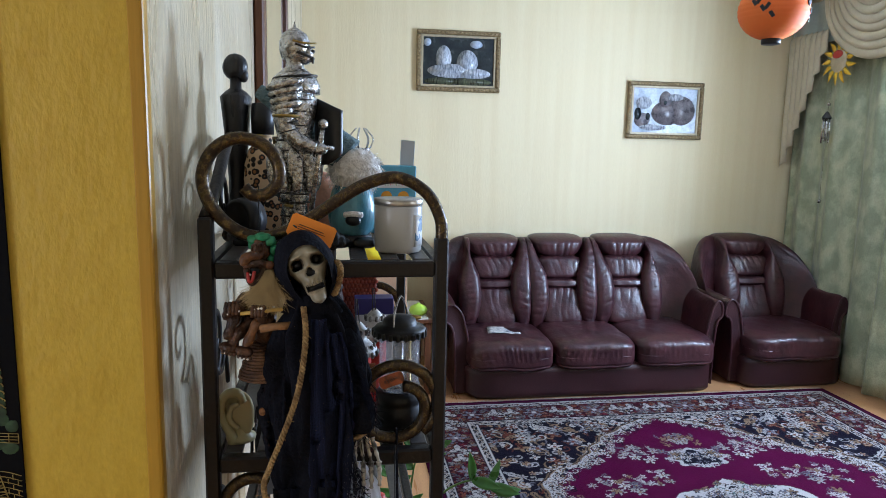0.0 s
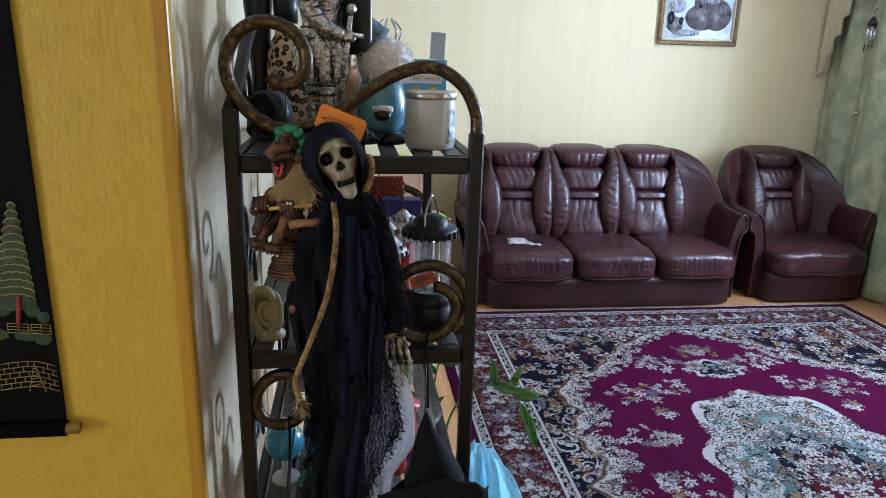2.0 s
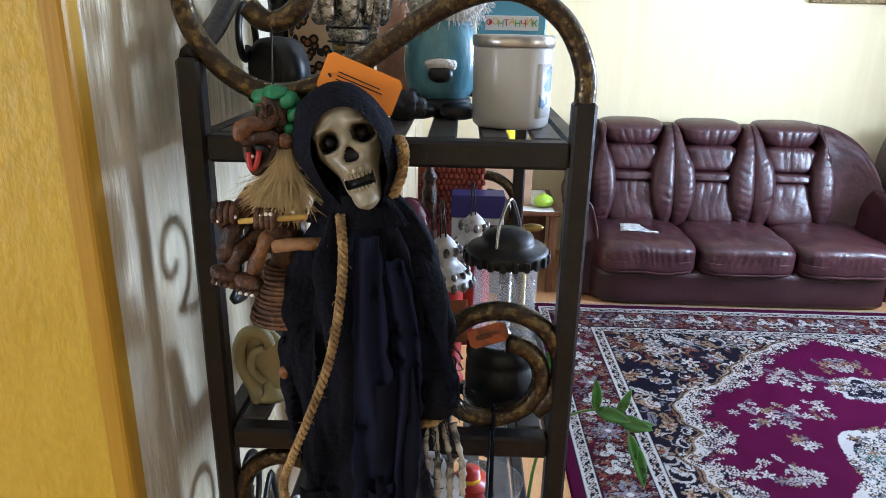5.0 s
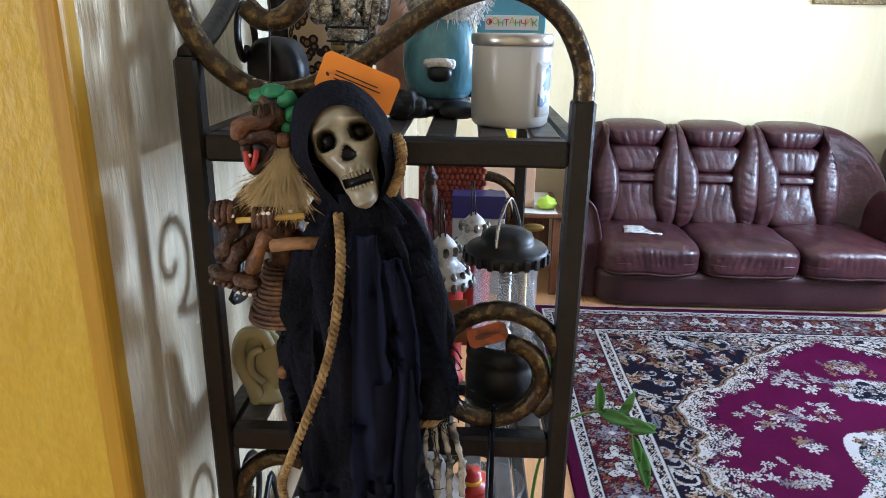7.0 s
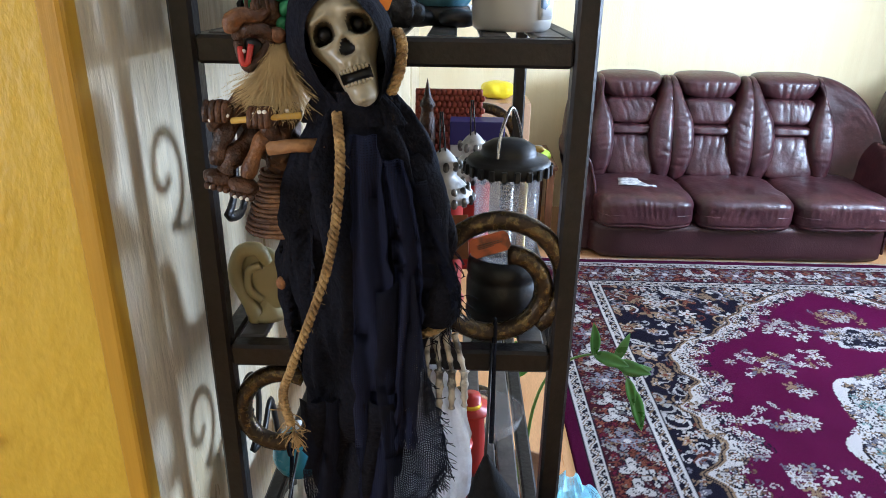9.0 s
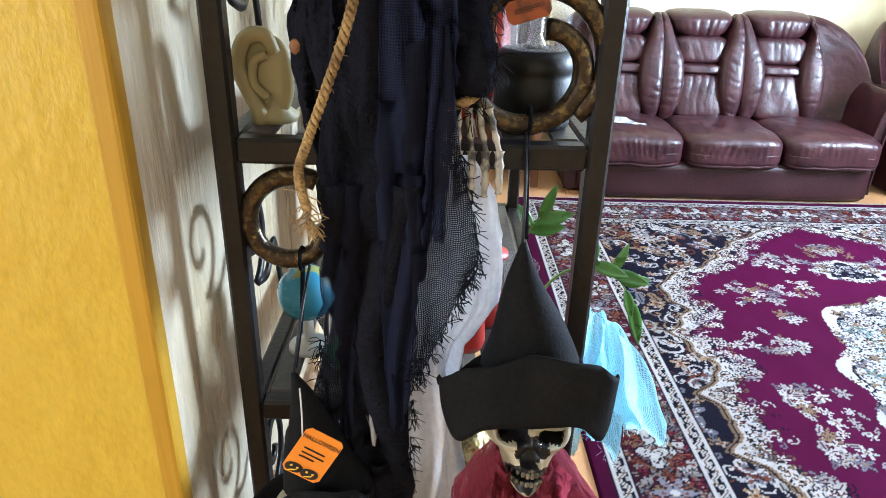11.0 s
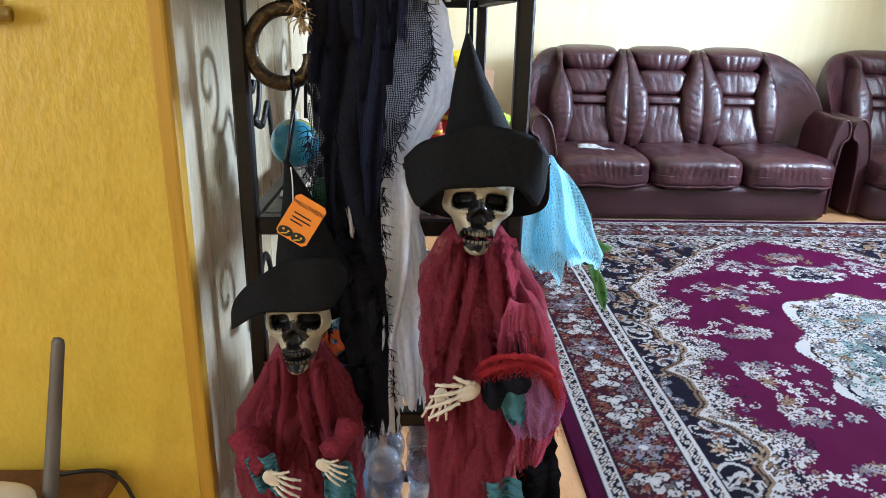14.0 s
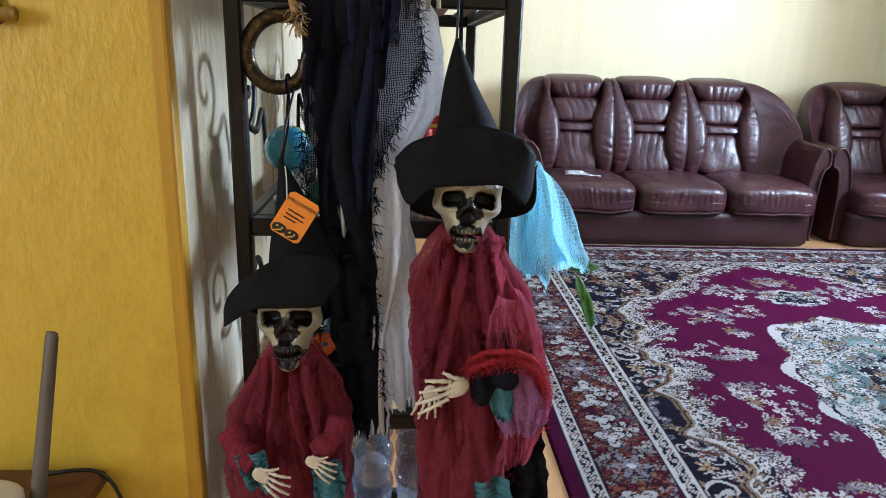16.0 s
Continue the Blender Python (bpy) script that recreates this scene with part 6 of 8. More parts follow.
# limbs
for p0, p1, p2, r, mt_ in (((0.398, 0.972, 1.524), (0.372, 0.956, 1.500), (0.381, 0.945, 1.517), 0.0095, CLAY), ((0.402, 0.968, 1.490), (0.384, 0.950, 1.472), (0.377, 0.946, 1.455), 0.0100, CLAY), ((0.434, 0.970, 1.512), (0.424, 0.952, 1.490), (0.417, 0.944, 1.507), 0.0090, CLAY), ((0.424, 0.962, 1.500), (0.410, 0.946, 1.486), (0.396, 0.944, 1.455), 0.0080, CLAYLIGHT), ((0.392, 0.965, 1.512), (0.378, 0.950, 1.490), (0.372, 0.945, 1.468), 0.0085, CLAY)):
    m.use(mt_)
    m.tube(smooth_path([p0, p1, p2], 8), [r * (1 - 0.25 * i / 16 + 0.12 * math.sin(i * 1.1)) for i in range(17)], 10)
m.use(CLAY)
for fc, n, dx in (((0.381, 0.940, 1.514), 4, 0.0052), ((0.417, 0.938, 1.510), 4, 0.0046)):
    knob(fc, (0.012, 0.008, 0.009), 8)
    for k in range(n):
        m.tube(smooth_path([(fc[0] - 0.008 + dx * k, fc[1] - 0.003, fc[2] + 0.008), (fc[0] - 0.0085 + dx * k, fc[1] - 0.009, fc[2] + 0.003), (fc[0] - 0.009 + dx * k, fc[1] - 0.008, fc[2] - 0.007)], 3), 0.0026, 6)
for fc, R in (((0.374, 0.942, 1.457), 20), ((0.395, 0.940, 1.451), 16)):
    knob(fc, (0.013, 0.011, 0.008), 8, turn(0, R, 0).to_4x4())
    for k in range(4):
        knob((fc[0] - 0.006 + 0.005 * k, fc[1] - 0.010, fc[2] - 0.003 - 0.0012 * k), (0.003, 0.004, 0.003), 4)
m.use(TOOTH)
for q_ in ((0.390, 0.931, 1.512), (0.376, 0.931, 1.508), (0.4125, 0.929, 1.514), (0.417, 0.928, 1.516), (0.421, 0.928, 1.516), (0.437, 0.936, 1.516), (0.370, 0.930, 1.453), (0.391, 0.927, 1.446), (0.396, 0.927, 1.445), (0.401, 0.927, 1.444), (0.405, 0.941, 1.561)):
    m.puff(q_, (0.0019, 0.0014, 0.0017), 2, 4)
m.puff((0.418, 0.9495, 1.5895), (0.0026, 0.002, 0.0020), 2, 5)
m.use(SOCKET)
m.puff((0.418, 0.9478, 1.5905), (0.0017, 0.0012, 0.0012), 2, 4)
knob((0.411, 0.950, 1.562), (0.0085, 0.004, 0.009), 6)
m.use(RED)
m.tube(smooth_path([(0.402, 0.942, 1.564), (0.404, 0.938, 1.553), (0.408, 0.939, 1.553), (0.411, 0.942, 1.566)], 5), 0.0024, 7)
m.use(GREENP)
for q_, s_ in (((0.408, 0.972, 1.6065), (0.009, 0.010, 0.006)), ((0.421, 0.968, 1.6105), (0.011, 0.012, 0.006)), ((0.431, 0.968, 1.604), (0.008, 0.011, 0.008)), ((0.436, 0.966, 1.592), (0.006, 0.010, 0.008)), ((0.433, 0.964, 1.580), (0.006, 0.009, 0.007)), ((0.404, 0.972, 1.599), (0.004, 0.008, 0.007))):
    knob(q_, s_, 9, None, 0.25)
m.use(mat("yellow_stick", (0.60, 0.38, 0.07), 0.5, scale=40))
m.tube([(0.392, 0.934, 1.5075), (0.449, 0.934, 1.513)], 0.0026, 8)
m.use(mat("birch_twig", (0.30, 0.15, 0.055), 0.7, scale=40, fine=0.3, bump=0.4))
m.tube([(0.417, 0.945, 1.483), (0.440, 0.944, 1.486), (0.466, 0.942, 1.487)], [0.0062, 0.0056, 0.0060], 10)
m.use(HAIR)
rr = random.Random(11)
for _ in range(1600):
    p = Vector((rr.uniform(0.424, 0.436), rr.uniform(0.946, 0.962), rr.uniform(1.553, 1.567)))
    q = [p]
    fan = rr.gauss(-0.16, 0.26)
    d = Vector((fan * 0.5, rr.uniform(-0.35, -0.05), -1.0))
    ln = rr.uniform(0.005, 0.0115)
    for _k in range(5):
        d += Vector((fan * 0.22 + rr.uniform(-0.34, 0.34), rr.uniform(-0.12, 0.10), rr.uniform(-0.08, 0.20)))
        q.append(q[-1] + d.normalized() * ln)
    m.tube(q, 0.00016, 3)
m.use(BLACK)
m.tube([(0.416, 0.975, 1.600), (0.414, 0.985, 1.640), (0.413, 0.998, 1.680)], 0.0009, 5)
m.tube([(0.424, 0.965, 1.405), (0.419, 0.955, 1.362)], 0.0006, 4)
m.use(CLAYLIGHT)
m.puff((0.418, 0.953, 1.357), (0.006, 0.006, 0.0065), 2.1, 7)
whole("clay_troll", m, "brown clay troll, green hair, straw beard, on a ridged pot", "figurine")

# ---- shelf one ----
Z1 = SHELVES[0] + 0.0135
WAXG = mat("pale_grey_candle_jar", (0.50, 0.50, 0.48), 0.35, color2=(0.46, 0.46, 0.44), scale=5, coat=0.2)
LIDM = mat("brushed_tin", (0.60, 0.58, 0.54), 0.3, 0.85, scale=12, fine=0.1)
jar = thing("candle_jar", "pale grey candle jar with a metal lid on the shelf", "jar", (0.624, 1.088, Z1))
m = Mesh().use(WAXG)
m.lathe((0.624, 1.088, Z1), [(0.034, 0), (0.0375, 0.003), (0.0385, 0.010), (0.0390, 0.074), (0.0385, 0.076)], 40)
jb = part("jar_body", m, jar)
m = Mesh().use(LIDM)
m.lathe((0.624, 1.088, Z1 + 0.0765), [(0.0395, 0), (0.0402, 0.001), (0.0402, 0.009), (0.039, 0.0105), (0.0, 0.011)], 40)
part("lid", m, jar, "brushed metal lid")
m = Mesh().use(mat("blue_label", (0.16, 0.26, 0.40), 0.5, color2=(0.7, 0.72, 0.74), scale=40, mix=(0.48, 0.5)))
m.surf(6, 4, lambda u, v: (0.624 + 0.0394 * math.cos(radians(-52 + 34 * u)), 1.088 + 0.0394 * math.sin(radians(-52 + 34 * u)), Z1 + 0.014 + 0.045 * v), 0.0003)
part("label", m, jb)
m = Mesh().use(WHITE)
m.surf(6, 4, lambda u, v: (0.624 + 0.0392 * math.cos(radians(-55 + 40 * u)), 1.088 + 0.0392 * math.sin(radians(-55 + 40 * u)), Z1 + 0.011 + 0.051 * v), 0.0002)
part("label_border", m, jb)

BLUEG = mat("blue_crackle_glass", (0.16, 0.38, 0.46), 0.3, color2=(0.10, 0.27, 0.34), scale=24, stretch=(1, 1, 0.4), fine=0.2, bump=0.2, coat=0.3)
KNIT = mat("blue_grey_knit", (0.20, 0.29, 0.32), 0.9, color2=(0.13, 0.20, 0.23), scale=120, stretch=(1, 1, 2), bump=0.9, bscale=160)
FLUFF = mat("white_fluff", (0.86, 0.84, 0.80), 0.95, color2=(0.78, 0.75, 0.70), scale=40, bump=0.8, bscale=120)
gn = thing("gnome_ornament", "blue glass gnome ornament with white fluff and knitted cap", "ornament", (0.551, 1.165, Z1))
m = Mesh().use(BLUEG)
m.lathe((0.551, 1.165, Z1 + 0.018), [(0.030, 0), (0.037, 0.010), (0.041, 0.032), (0.040, 0.055), (0.033, 0.080), (0.026, 0.094)], 32)
part("glass_body", m, gn, "blue crackled glass body")
m = Mesh().use(BLACK)
m.lathe((0.551, 1.165, Z1), [(0.033, 0), (0.035, 0.010), (0.033, 0.018), (0.029, 0.020)], 24)
part("base", m, gn, "black base ring")
m = Mesh().use(BLACK)
m.puff((0.528, 1.130, Z1 + 0.008), (0.020, 0.022, 0.009), 2.5, 8)
part("boot", m, gn, "black boot")
m = Mesh().use(BLACK)
m.puff((0.572, 1.130, Z1 + 0.008), (0.020, 0.022, 0.009), 2.5, 8)
part("boot", m, gn, "black boot")
m = Mesh().use(BLACK)
m.puff((0.552, 1.123, Z1 + 0.046), (0.013, 0.010, 0.009), 2.3, 8)
part("pouch", m, gn, "black pouch")
m = Mesh().use(FLUFF)
m.tube(smooth_path([(0.538, 1.126, Z1 + 0.055), (0.552, 1.118, Z1 + 0.057), (0.566, 1.126, Z1 + 0.055)], 5), 0.005, 8)
part("pouch_trim", m, gn, "white fluffy trim")
m = Mesh().use(FLUFF)
m.puff((0.556, 1.160, Z1 + 0.128), (0.044, 0.040, 0.036), 2.1, 14, warp=lambda p: p * (1 + 0.10 * noise.noise(p * 90)))
_rf = random.Random(17)
for _ in range(900):
    d = Vector((_rf.gauss(0, 1), _rf.gauss(0, 1), _rf.gauss(0, 1))).normalized()
    p = Vector((0.556, 1.160, Z1 + 0.128)) + Vector((d.x * 0.042, d.y * 0.038, d.z * 0.034))
    e = d + Vector((_rf.uniform(-0.5, 0.5), _rf.uniform(-0.5, 0.5), _rf.uniform(-0.7, 0.3)))
    m.tube([p, p + e * 0.005, p + e * 0.008 + Vector((0, 0, -0.003))], 0.0004, 3)
part("fluff", m, gn, "white fluffy collar")
m = Mesh().use(KNIT)
m.tube(smooth_path([(0.540, 1.165, Z1 + 0.152), (0.512, 1.17, Z1 + 0.178), (0.460, 1.19, Z1 + 0.215), (0.395, 1.20, Z1 + 0.258)], 6), [0.036 - 0.024 * i / 18 for i in range(19)], 14)
part("cap", m, gn, "blue-grey knitted cap")

STEEL = mat("antique_silver_armour", (0.58, 0.58, 0.57), 0.24, 0.95, color2=(0.24, 0.235, 0.22), scale=130, fine=0.3, fscale=300, bump=0.35, bscale=170, mix=(0.38, 0.50))
TARNISH = mat("tarnished_steel", (0.06, 0.057, 0.052), 0.4, 0.8, color2=(0.03, 0.028, 0.025), scale=60, fine=0.2)
GOLD = mat("aged_gold", (0.42, 0.30, 0.09), 0.35, 0.8, scale=30, fine=0.2)
m = Mesh().use(STEEL)
kx, ky = 0.457, 1.135
m.lathe((kx, ky, Z1), [(0.034, 0), (0.034, 0.012), (0.028, 0.016)], 20)
for dx, dy in ((-0.010, 0.012), (0.008, -0.012)):
    m.puff((kx + dx + 0.010, ky + dy, Z1 + 0.024), (0.022, 0.010, 0.009), 2.4, 8)
    m.lathe((kx + dx, ky + dy, Z1 + 0.018), [(0.012, 0), (0.014, 0.03), (0.012, 0.058), (0.016, 0.066), (0.013, 0.076), (0.017, 0.110), (0.018, 0.135)], 14)
m.lathe((kx, ky, Z1 + 0.135), [(0.033, 0), (0.034, 0.012), (0.031, 0.030), (0.026, 0.046), (0.030, 0.066), (0.036, 0.090), (0.035, 0.108), (0.024, 0.124), (0.014, 0.130)], 20, Matrix.Diagonal((1.05, 1.0, 1, 1)))
for k in range(8):
    a = 2 * math.pi * k / 8
    m.puff((kx + 0.031 * math.cos(a), ky + 0.031 * math.sin(a), Z1 + 0.140), (0.011, 0.011, 0.026), 2.6, 6)
m.puff((kx - 0.010, ky - 0.030, Z1 + 0.252), (0.026, 0.020, 0.020), 2.2, 10)
m.tube(smooth_path([(kx - 0.010, ky - 0.036, Z1 + 0.250), (kx - 0.012, ky - 0.046, Z1 + 0.205), (kx + 0.004, ky - 0.050, Z1 + 0.178), (kx + 0.034, ky - 0.046, Z1 + 0.165)], 6), [0.017 - 0.006 * i / 18 for i in range(19)], 12)
m.puff((kx + 0.040, ky - 0.044, Z1 + 0.163), (0.014, 0.010, 0.010), 2.2, 8)
m.lathe((kx + 0.002, ky, Z1 + 0.250), [(0.040, 0), (0.040, 0.014), (0.034, 0.026), (0.022, 0.036), (0.015, 0.042), (0.0145, 0.052), (0.021, 0.056), (0.0245, 0.068), (0.0245, 0.082), (0.019, 0.094), (0.008, 0.101), (0.003, 0.104), (0.0, 0.114)], 24)
m.puff((kx + 0.016, ky, Z1 + 0.313), (0.015, 0.015, 0.016), 2.6, 10, m=turn(0, 12, 0).to_4x4())
m.tube([(kx + 0.046, ky - 0.046, Z1 + 0.196), (kx + 0.043, ky - 0.046, Z1 + 0.172), (kx + 0.020, ky - 0.046, Z1 + 0.014)], [0.0035, 0.0045, 0.004], 8, flatten=0.6)
m.tube([(kx + 0.024, ky - 0.047, Z1 + 0.170), (kx + 0.064, ky - 0.045, Z1 + 0.164)], 0.0034, 8)
m.puff((kx + 0.047, ky - 0.046, Z1 + 0.202), (0.008, 0.008, 0.008), 2, 6)
m.use(BLACK)
m.surf(10, 10, lambda u, v: (kx + 0.036 + 0.040 * u, ky + 0.004 - 0.03 * math.sin(u * 2) + 0.004, Z1 + 0.245 - 0.105 * v * (1 - 0.35 * u * u) - 0.02 * u), 0.004)
m.puff((kx + 0.031, ky, Z1 + 0.318), (0.003, 0.011, 0.0025), 3, 5, m=turn(0, 12, 0).to_4x4())
m.use(GOLD)
for zz, rr_ in ((0.070, 0.017), (0.262, 0.029), (0.213, 0.019)):
    m.tube([(kx - (0.010 if zz < 0.25 and zz > 0.1 else 0) + rr_ * math.cos(a), ky - (0.044 if 0.1 < zz < 0.25 else 0.0) + rr_ * math.sin(a), Z1 + zz) for a in [2 * math.pi * i / 16 for i in range(16)]], 0.0025, 6, closed=True)
# overlapping shoulder plates, arm lames, fluted skirt, greaves and visor edges
m.use(STEEL)
for k in range(4):
    m.puff((kx - 0.012 + 0.001 * k, ky - 0.032 - 0.002 * k, Z1 + 0.262 - 0.011 * k), (0.030 - 0.002 * k, 0.024 - 0.001 * k, 0.0075), 2.6, 8, m=turn(0, -14, 0).to_4x4())
for k in range(9):
    a = 2 * math.pi * k / 9
    m.puff((kx + 0.036 * math.cos(a), ky + 0.036 * math.sin(a), Z1 + 0.122), (0.009, 0.009, 0.030), 3, 6, m=turn(0, 9 * math.cos(a), 0).to_4x4())
m.use(TARNISH)


def band(x, y, z, r, w=0.0014, tilt_=0.0):
    m.tube([(x + r * math.cos(a), y + r * math.sin(a), z + tilt_ * r * math.cos(a)) for a in [2 * math.pi * i / 18 for i in range(18)]], w, 5, closed=True)


for k in range(4):
    band(kx - 0.011 + 0.002 * k, ky - 0.039 - 0.003 * k, Z1 + 0.226 - 0.012 * k, 0.0172 - 0.001 * k, 0.0012, 0.3)
for zz, r in ((0.160, 0.0345), (0.176, 0.0300), (0.200, 0.0295), (0.222, 0.0350), (0.240, 0.0355)):
    band(kx, ky, Z1 + zz, r, 0.0013)
for dx, dy in ((-0.010, 0.012), (0.008, -0.012)):
    for zz, r in ((0.030, 0.0130), (0.052, 0.0150), (0.076, 0.0160), (0.090, 0.0150), (0.106, 0.0165)):
        band(kx + dx, ky + dy, Z1 + zz, r, 0.0012)
band(kx + 0.002, ky, Z1 + 0.276, 0.0350, 0.0016, 0.1)
m.tube(smooth_path([(kx + 0.004, ky - 0.024, Z1 + 0.326), (kx + 0.020, ky - 0.018, Z1 + 0.322), (kx + 0.033, ky - 0.004, Z1 + 0.324)], 5), 0.0018, 6)
m.tube(smooth_path([(kx + 0.006, ky - 0.022, Z1 + 0.314), (kx + 0.020, ky - 0.016, Z1 + 0.310), (kx + 0.032, ky - 0.004, Z1 + 0.306)], 5), 0.0026, 6)
for k in range(5):
    m.puff((kx + 0.030, ky - 0.010 + 0.004 * k, Z1 + 0.304), (0.0020, 0.0008, 0.005), 3, 4)
m.use(GOLD)
m.tube(smooth_path([(kx + 0.000, ky - 0.025, Z1 + 0.331), (kx + 0.018, ky - 0.020, Z1 + 0.328), (kx + 0.036, ky - 0.006, Z1 + 0.330)], 5), 0.0016, 6)
whole("knight_statuette", m, "antique silver knight statuette with sword and shield", "statuette")

EBONY = mat("ebony_wood", (0.012, 0.011, 0.012), 0.32, color2=(0.020, 0.018, 0.018), scale=12, stretch=(4, 4, 0.7), fine=0.25, fscale=60, bump=0.2, bscale=50)
m = Mesh().use(EBONY)
bx, by = 0.338, 1.30
m.lathe((bx + 0.006, by, Z1), [(0.030, 0), (0.030, 0.02), (0.020, 0.03), (0.017, 0.10), (0.021, 0.16), (0.027, 0.225), (0.030, 0.252), (0.020, 0.262), (0.011, 0.268), (0.0105, 0.290)], 16, Matrix.Diagonal((0.95, 1.2, 1, 1)))
m.puff((bx + 0.006, by, Z1 + 0.306), (0.022, 0.019, 0.024), 2.1, 12, m=turn(0, 16, 0).to_4x4())
m.puff((bx + 0.020, by, Z1 + 0.292), (0.009, 0.011, 0.013), 2.2, 8)
whole("wooden_bust", m, "slender dark ebony bust carving", "carving")

LEOP = mat("leopard_print", (0.62, 0.42, 0.24), 0.6, scale=10, fine=0.1)
_n, _l = LEOP.node_tree.nodes, LEOP.node_tree.links
_v, _t, _r = _n.new("ShaderNodeTexVoronoi"), _n.new("ShaderNodeTexCoord"), _n.new("ShaderNodeValToRGB")
_v.inputs["Scale"].default_value = 84
for e, (ps, cl) in zip([_r.color_ramp.elements[0], _r.color_ramp.elements[1], _r.color_ramp.elements.new(0.2), _r.color_ramp.elements.new(0.4)], ((0.0, (0.34, 0.13, 0.04)), (1.0, (0.70, 0.54, 0.36)), (0.26, (0.010, 0.008, 0.006)), (0.50, (0.70, 0.50, 0.30)))):
    e.position, e.color = ps, (*cl, 1)
_r.color_ramp.interpolation = "CONSTANT"
_l.new(_t.outputs["Object"], _v.inputs["Vector"])
_l.new(_v.outputs["Distance"], _r.inputs["Fac"])
_l.new(_r.outputs["Color"], _n["Principled BSDF"].inputs["Base Color"])
m = Mesh().use(LEOP)
m.lathe((0.392, 1.285, Z1), [(0.030, 0), (0.034, 0.01), (0.037, 0.08), (0.034, 0.13), (0.026, 0.158), (0.018, 0.168), (0.016, 0.185)], 24)
m.use(BLACK)
m.lathe((0.392, 1.285, Z1 + 0.186), [(0.020, 0), (0.021, 0.03), (0.019, 0.055), (0.0, 0.058)], 20)
whole("leopard_bottle", m, "leopard-print bottle with a black cap", "bottle")
m = Mesh().use(mat("yellow_plastic", (0.70, 0.55, 0.03), 0.35, scale=12))
m.lathe((0.374, 1.375, Z1), [(0.018, 0), (0.020, 0.01), (0.020, 0.14), (0.012, 0.16), (0.009, 0.19), (0.0, 0.192)], 20)
whole("yellow_bottle", m, "slim yellow plastic bottle", "bottle")
spk = thing("speaker", "small round black speaker on the shelf", "speaker", (0.380, 1.16, Z1))
m = Mesh().use(BLACK)
rx90 = Matrix.Rotation(radians(90), 4, "X") @ Matrix.Rotation(radians(-40), 4, "Y")
m.lathe((0.372, 1.16, Z1 + 0.044), [(0.020, -0.020), (0.034, -0.018), (0.036, 0.0), (0.034, 0.016), (0.028, 0.018), (0.022, 0.010), (0.0, 0.006)], 28, rx90)
part("drum", m, spk)
m = Mesh().use(BLACK)
m.box((0.372, 1.165, Z1 + 0.006), (0.036, 0.040, 0.012), 0.003)
part("foot", m, spk)
m = Mesh().use(mat("dark_grey_stone", (0.05, 0.055, 0.06), 0.8, color2=(0.02, 0.02, 0.024), scale=40, fine=0.4, bump=0.7, bscale=90))
m.puff((0.515, 1.115, Z1 + 0.014), (0.022, 0.018, 0.015), 2.2, 10, warp=lambda p: p * (1 + 0.35 * noise.noise(p * 120)))
whole("dark_stone", m, "rough dark grey mineral stone", "stone")
m = Mesh().use(mat("salt_crystal", (0.62, 0.34, 0.22), 0.5, color2=(0.50, 0.25, 0.16), scale=20, fine=0.2, sub=0.2, bump=0.3))
m.puff((0.500, 1.26, Z1 + 0.060), (0.032, 0.028, 0.060), 2.2, 12, warp=lambda p: p * (1 + 0.18 * noise.noise(p * 40)))
whole("salt_lamp", m, "pinkish salt crystal lamp", "lamp")
BOXBLUE = mat("light_blue_card", (0.14, 0.42, 0.58), 0.45, color2=(0.12, 0.38, 0.54), scale=8, fine=0.05)
toy = thing("toy_box", "light blue toy box with raised flap and coloured lettering", "box", (0.636, 1.33, Z1))
m = Mesh().use(BOXBLUE)
m.box((0.636, 1.345, Z1 + 0.066), (0.088, 0.055, 0.132), 0.0015)
tb = part("box_body", m, toy)
m = Mesh().use(mat("grey_card", (0.50, 0.54, 0.58), 0.5, scale=8))
m.box((0.666, 1.355, Z1 + 0.157), (0.028, 0.003, 0.050), 0.0005, turn(-10, 4, 0))
part("flap", m, tb)
WD = [mat("letter_" + n_, c_, 0.5) for n_, c_ in (("red", (0.6, 0.03, 0.03)), ("yellow", (0.75, 0.5, 0.02)), ("green", (0.05, 0.4, 0.06)), ("white", (0.8, 0.8, 0.8)))]
m = Mesh().use(WD[3])
m.box((0.636, 1.3165, Z1 + 0.098), (0.068, 0.001, 0.018), 0.0003)
part("letter_band", m, tb, "white lettering band")
for i, ch in enumerate("ФОНТАНЧИК"):
    words(ch, 0.0115, Matrix.Translation((0.6075 + 0.0072 * i, 1.3155, Z1 + 0.098 + 0.0015 * math.sin(i * 2))) @ STAND, WD[i % 3], tb, "letter")
for x in (0.622, 0.655):
    m = Mesh().use(mat("orange_print", (0.80, 0.35, 0.02), 0.5))
    m.puff((x, 1.3168, Z1 + 0.072), (0.011, 0.001, 0.011), 2, 8)
    part("orange_disc", m, tb)
crown = thing("wire_crown", "small silver wire crown ornament", "ornament", (0.575, 1.42, Z1))
m = Mesh().use(SILVER)
m.lathe((0.575, 1.42, Z1), [(0.022, 0), (0.022, 0.010), (0.008, 0.016), (0.006, 0.150), (0.020, 0.158), (0.020, 0.165)], 16)
part("stand", m, crown)
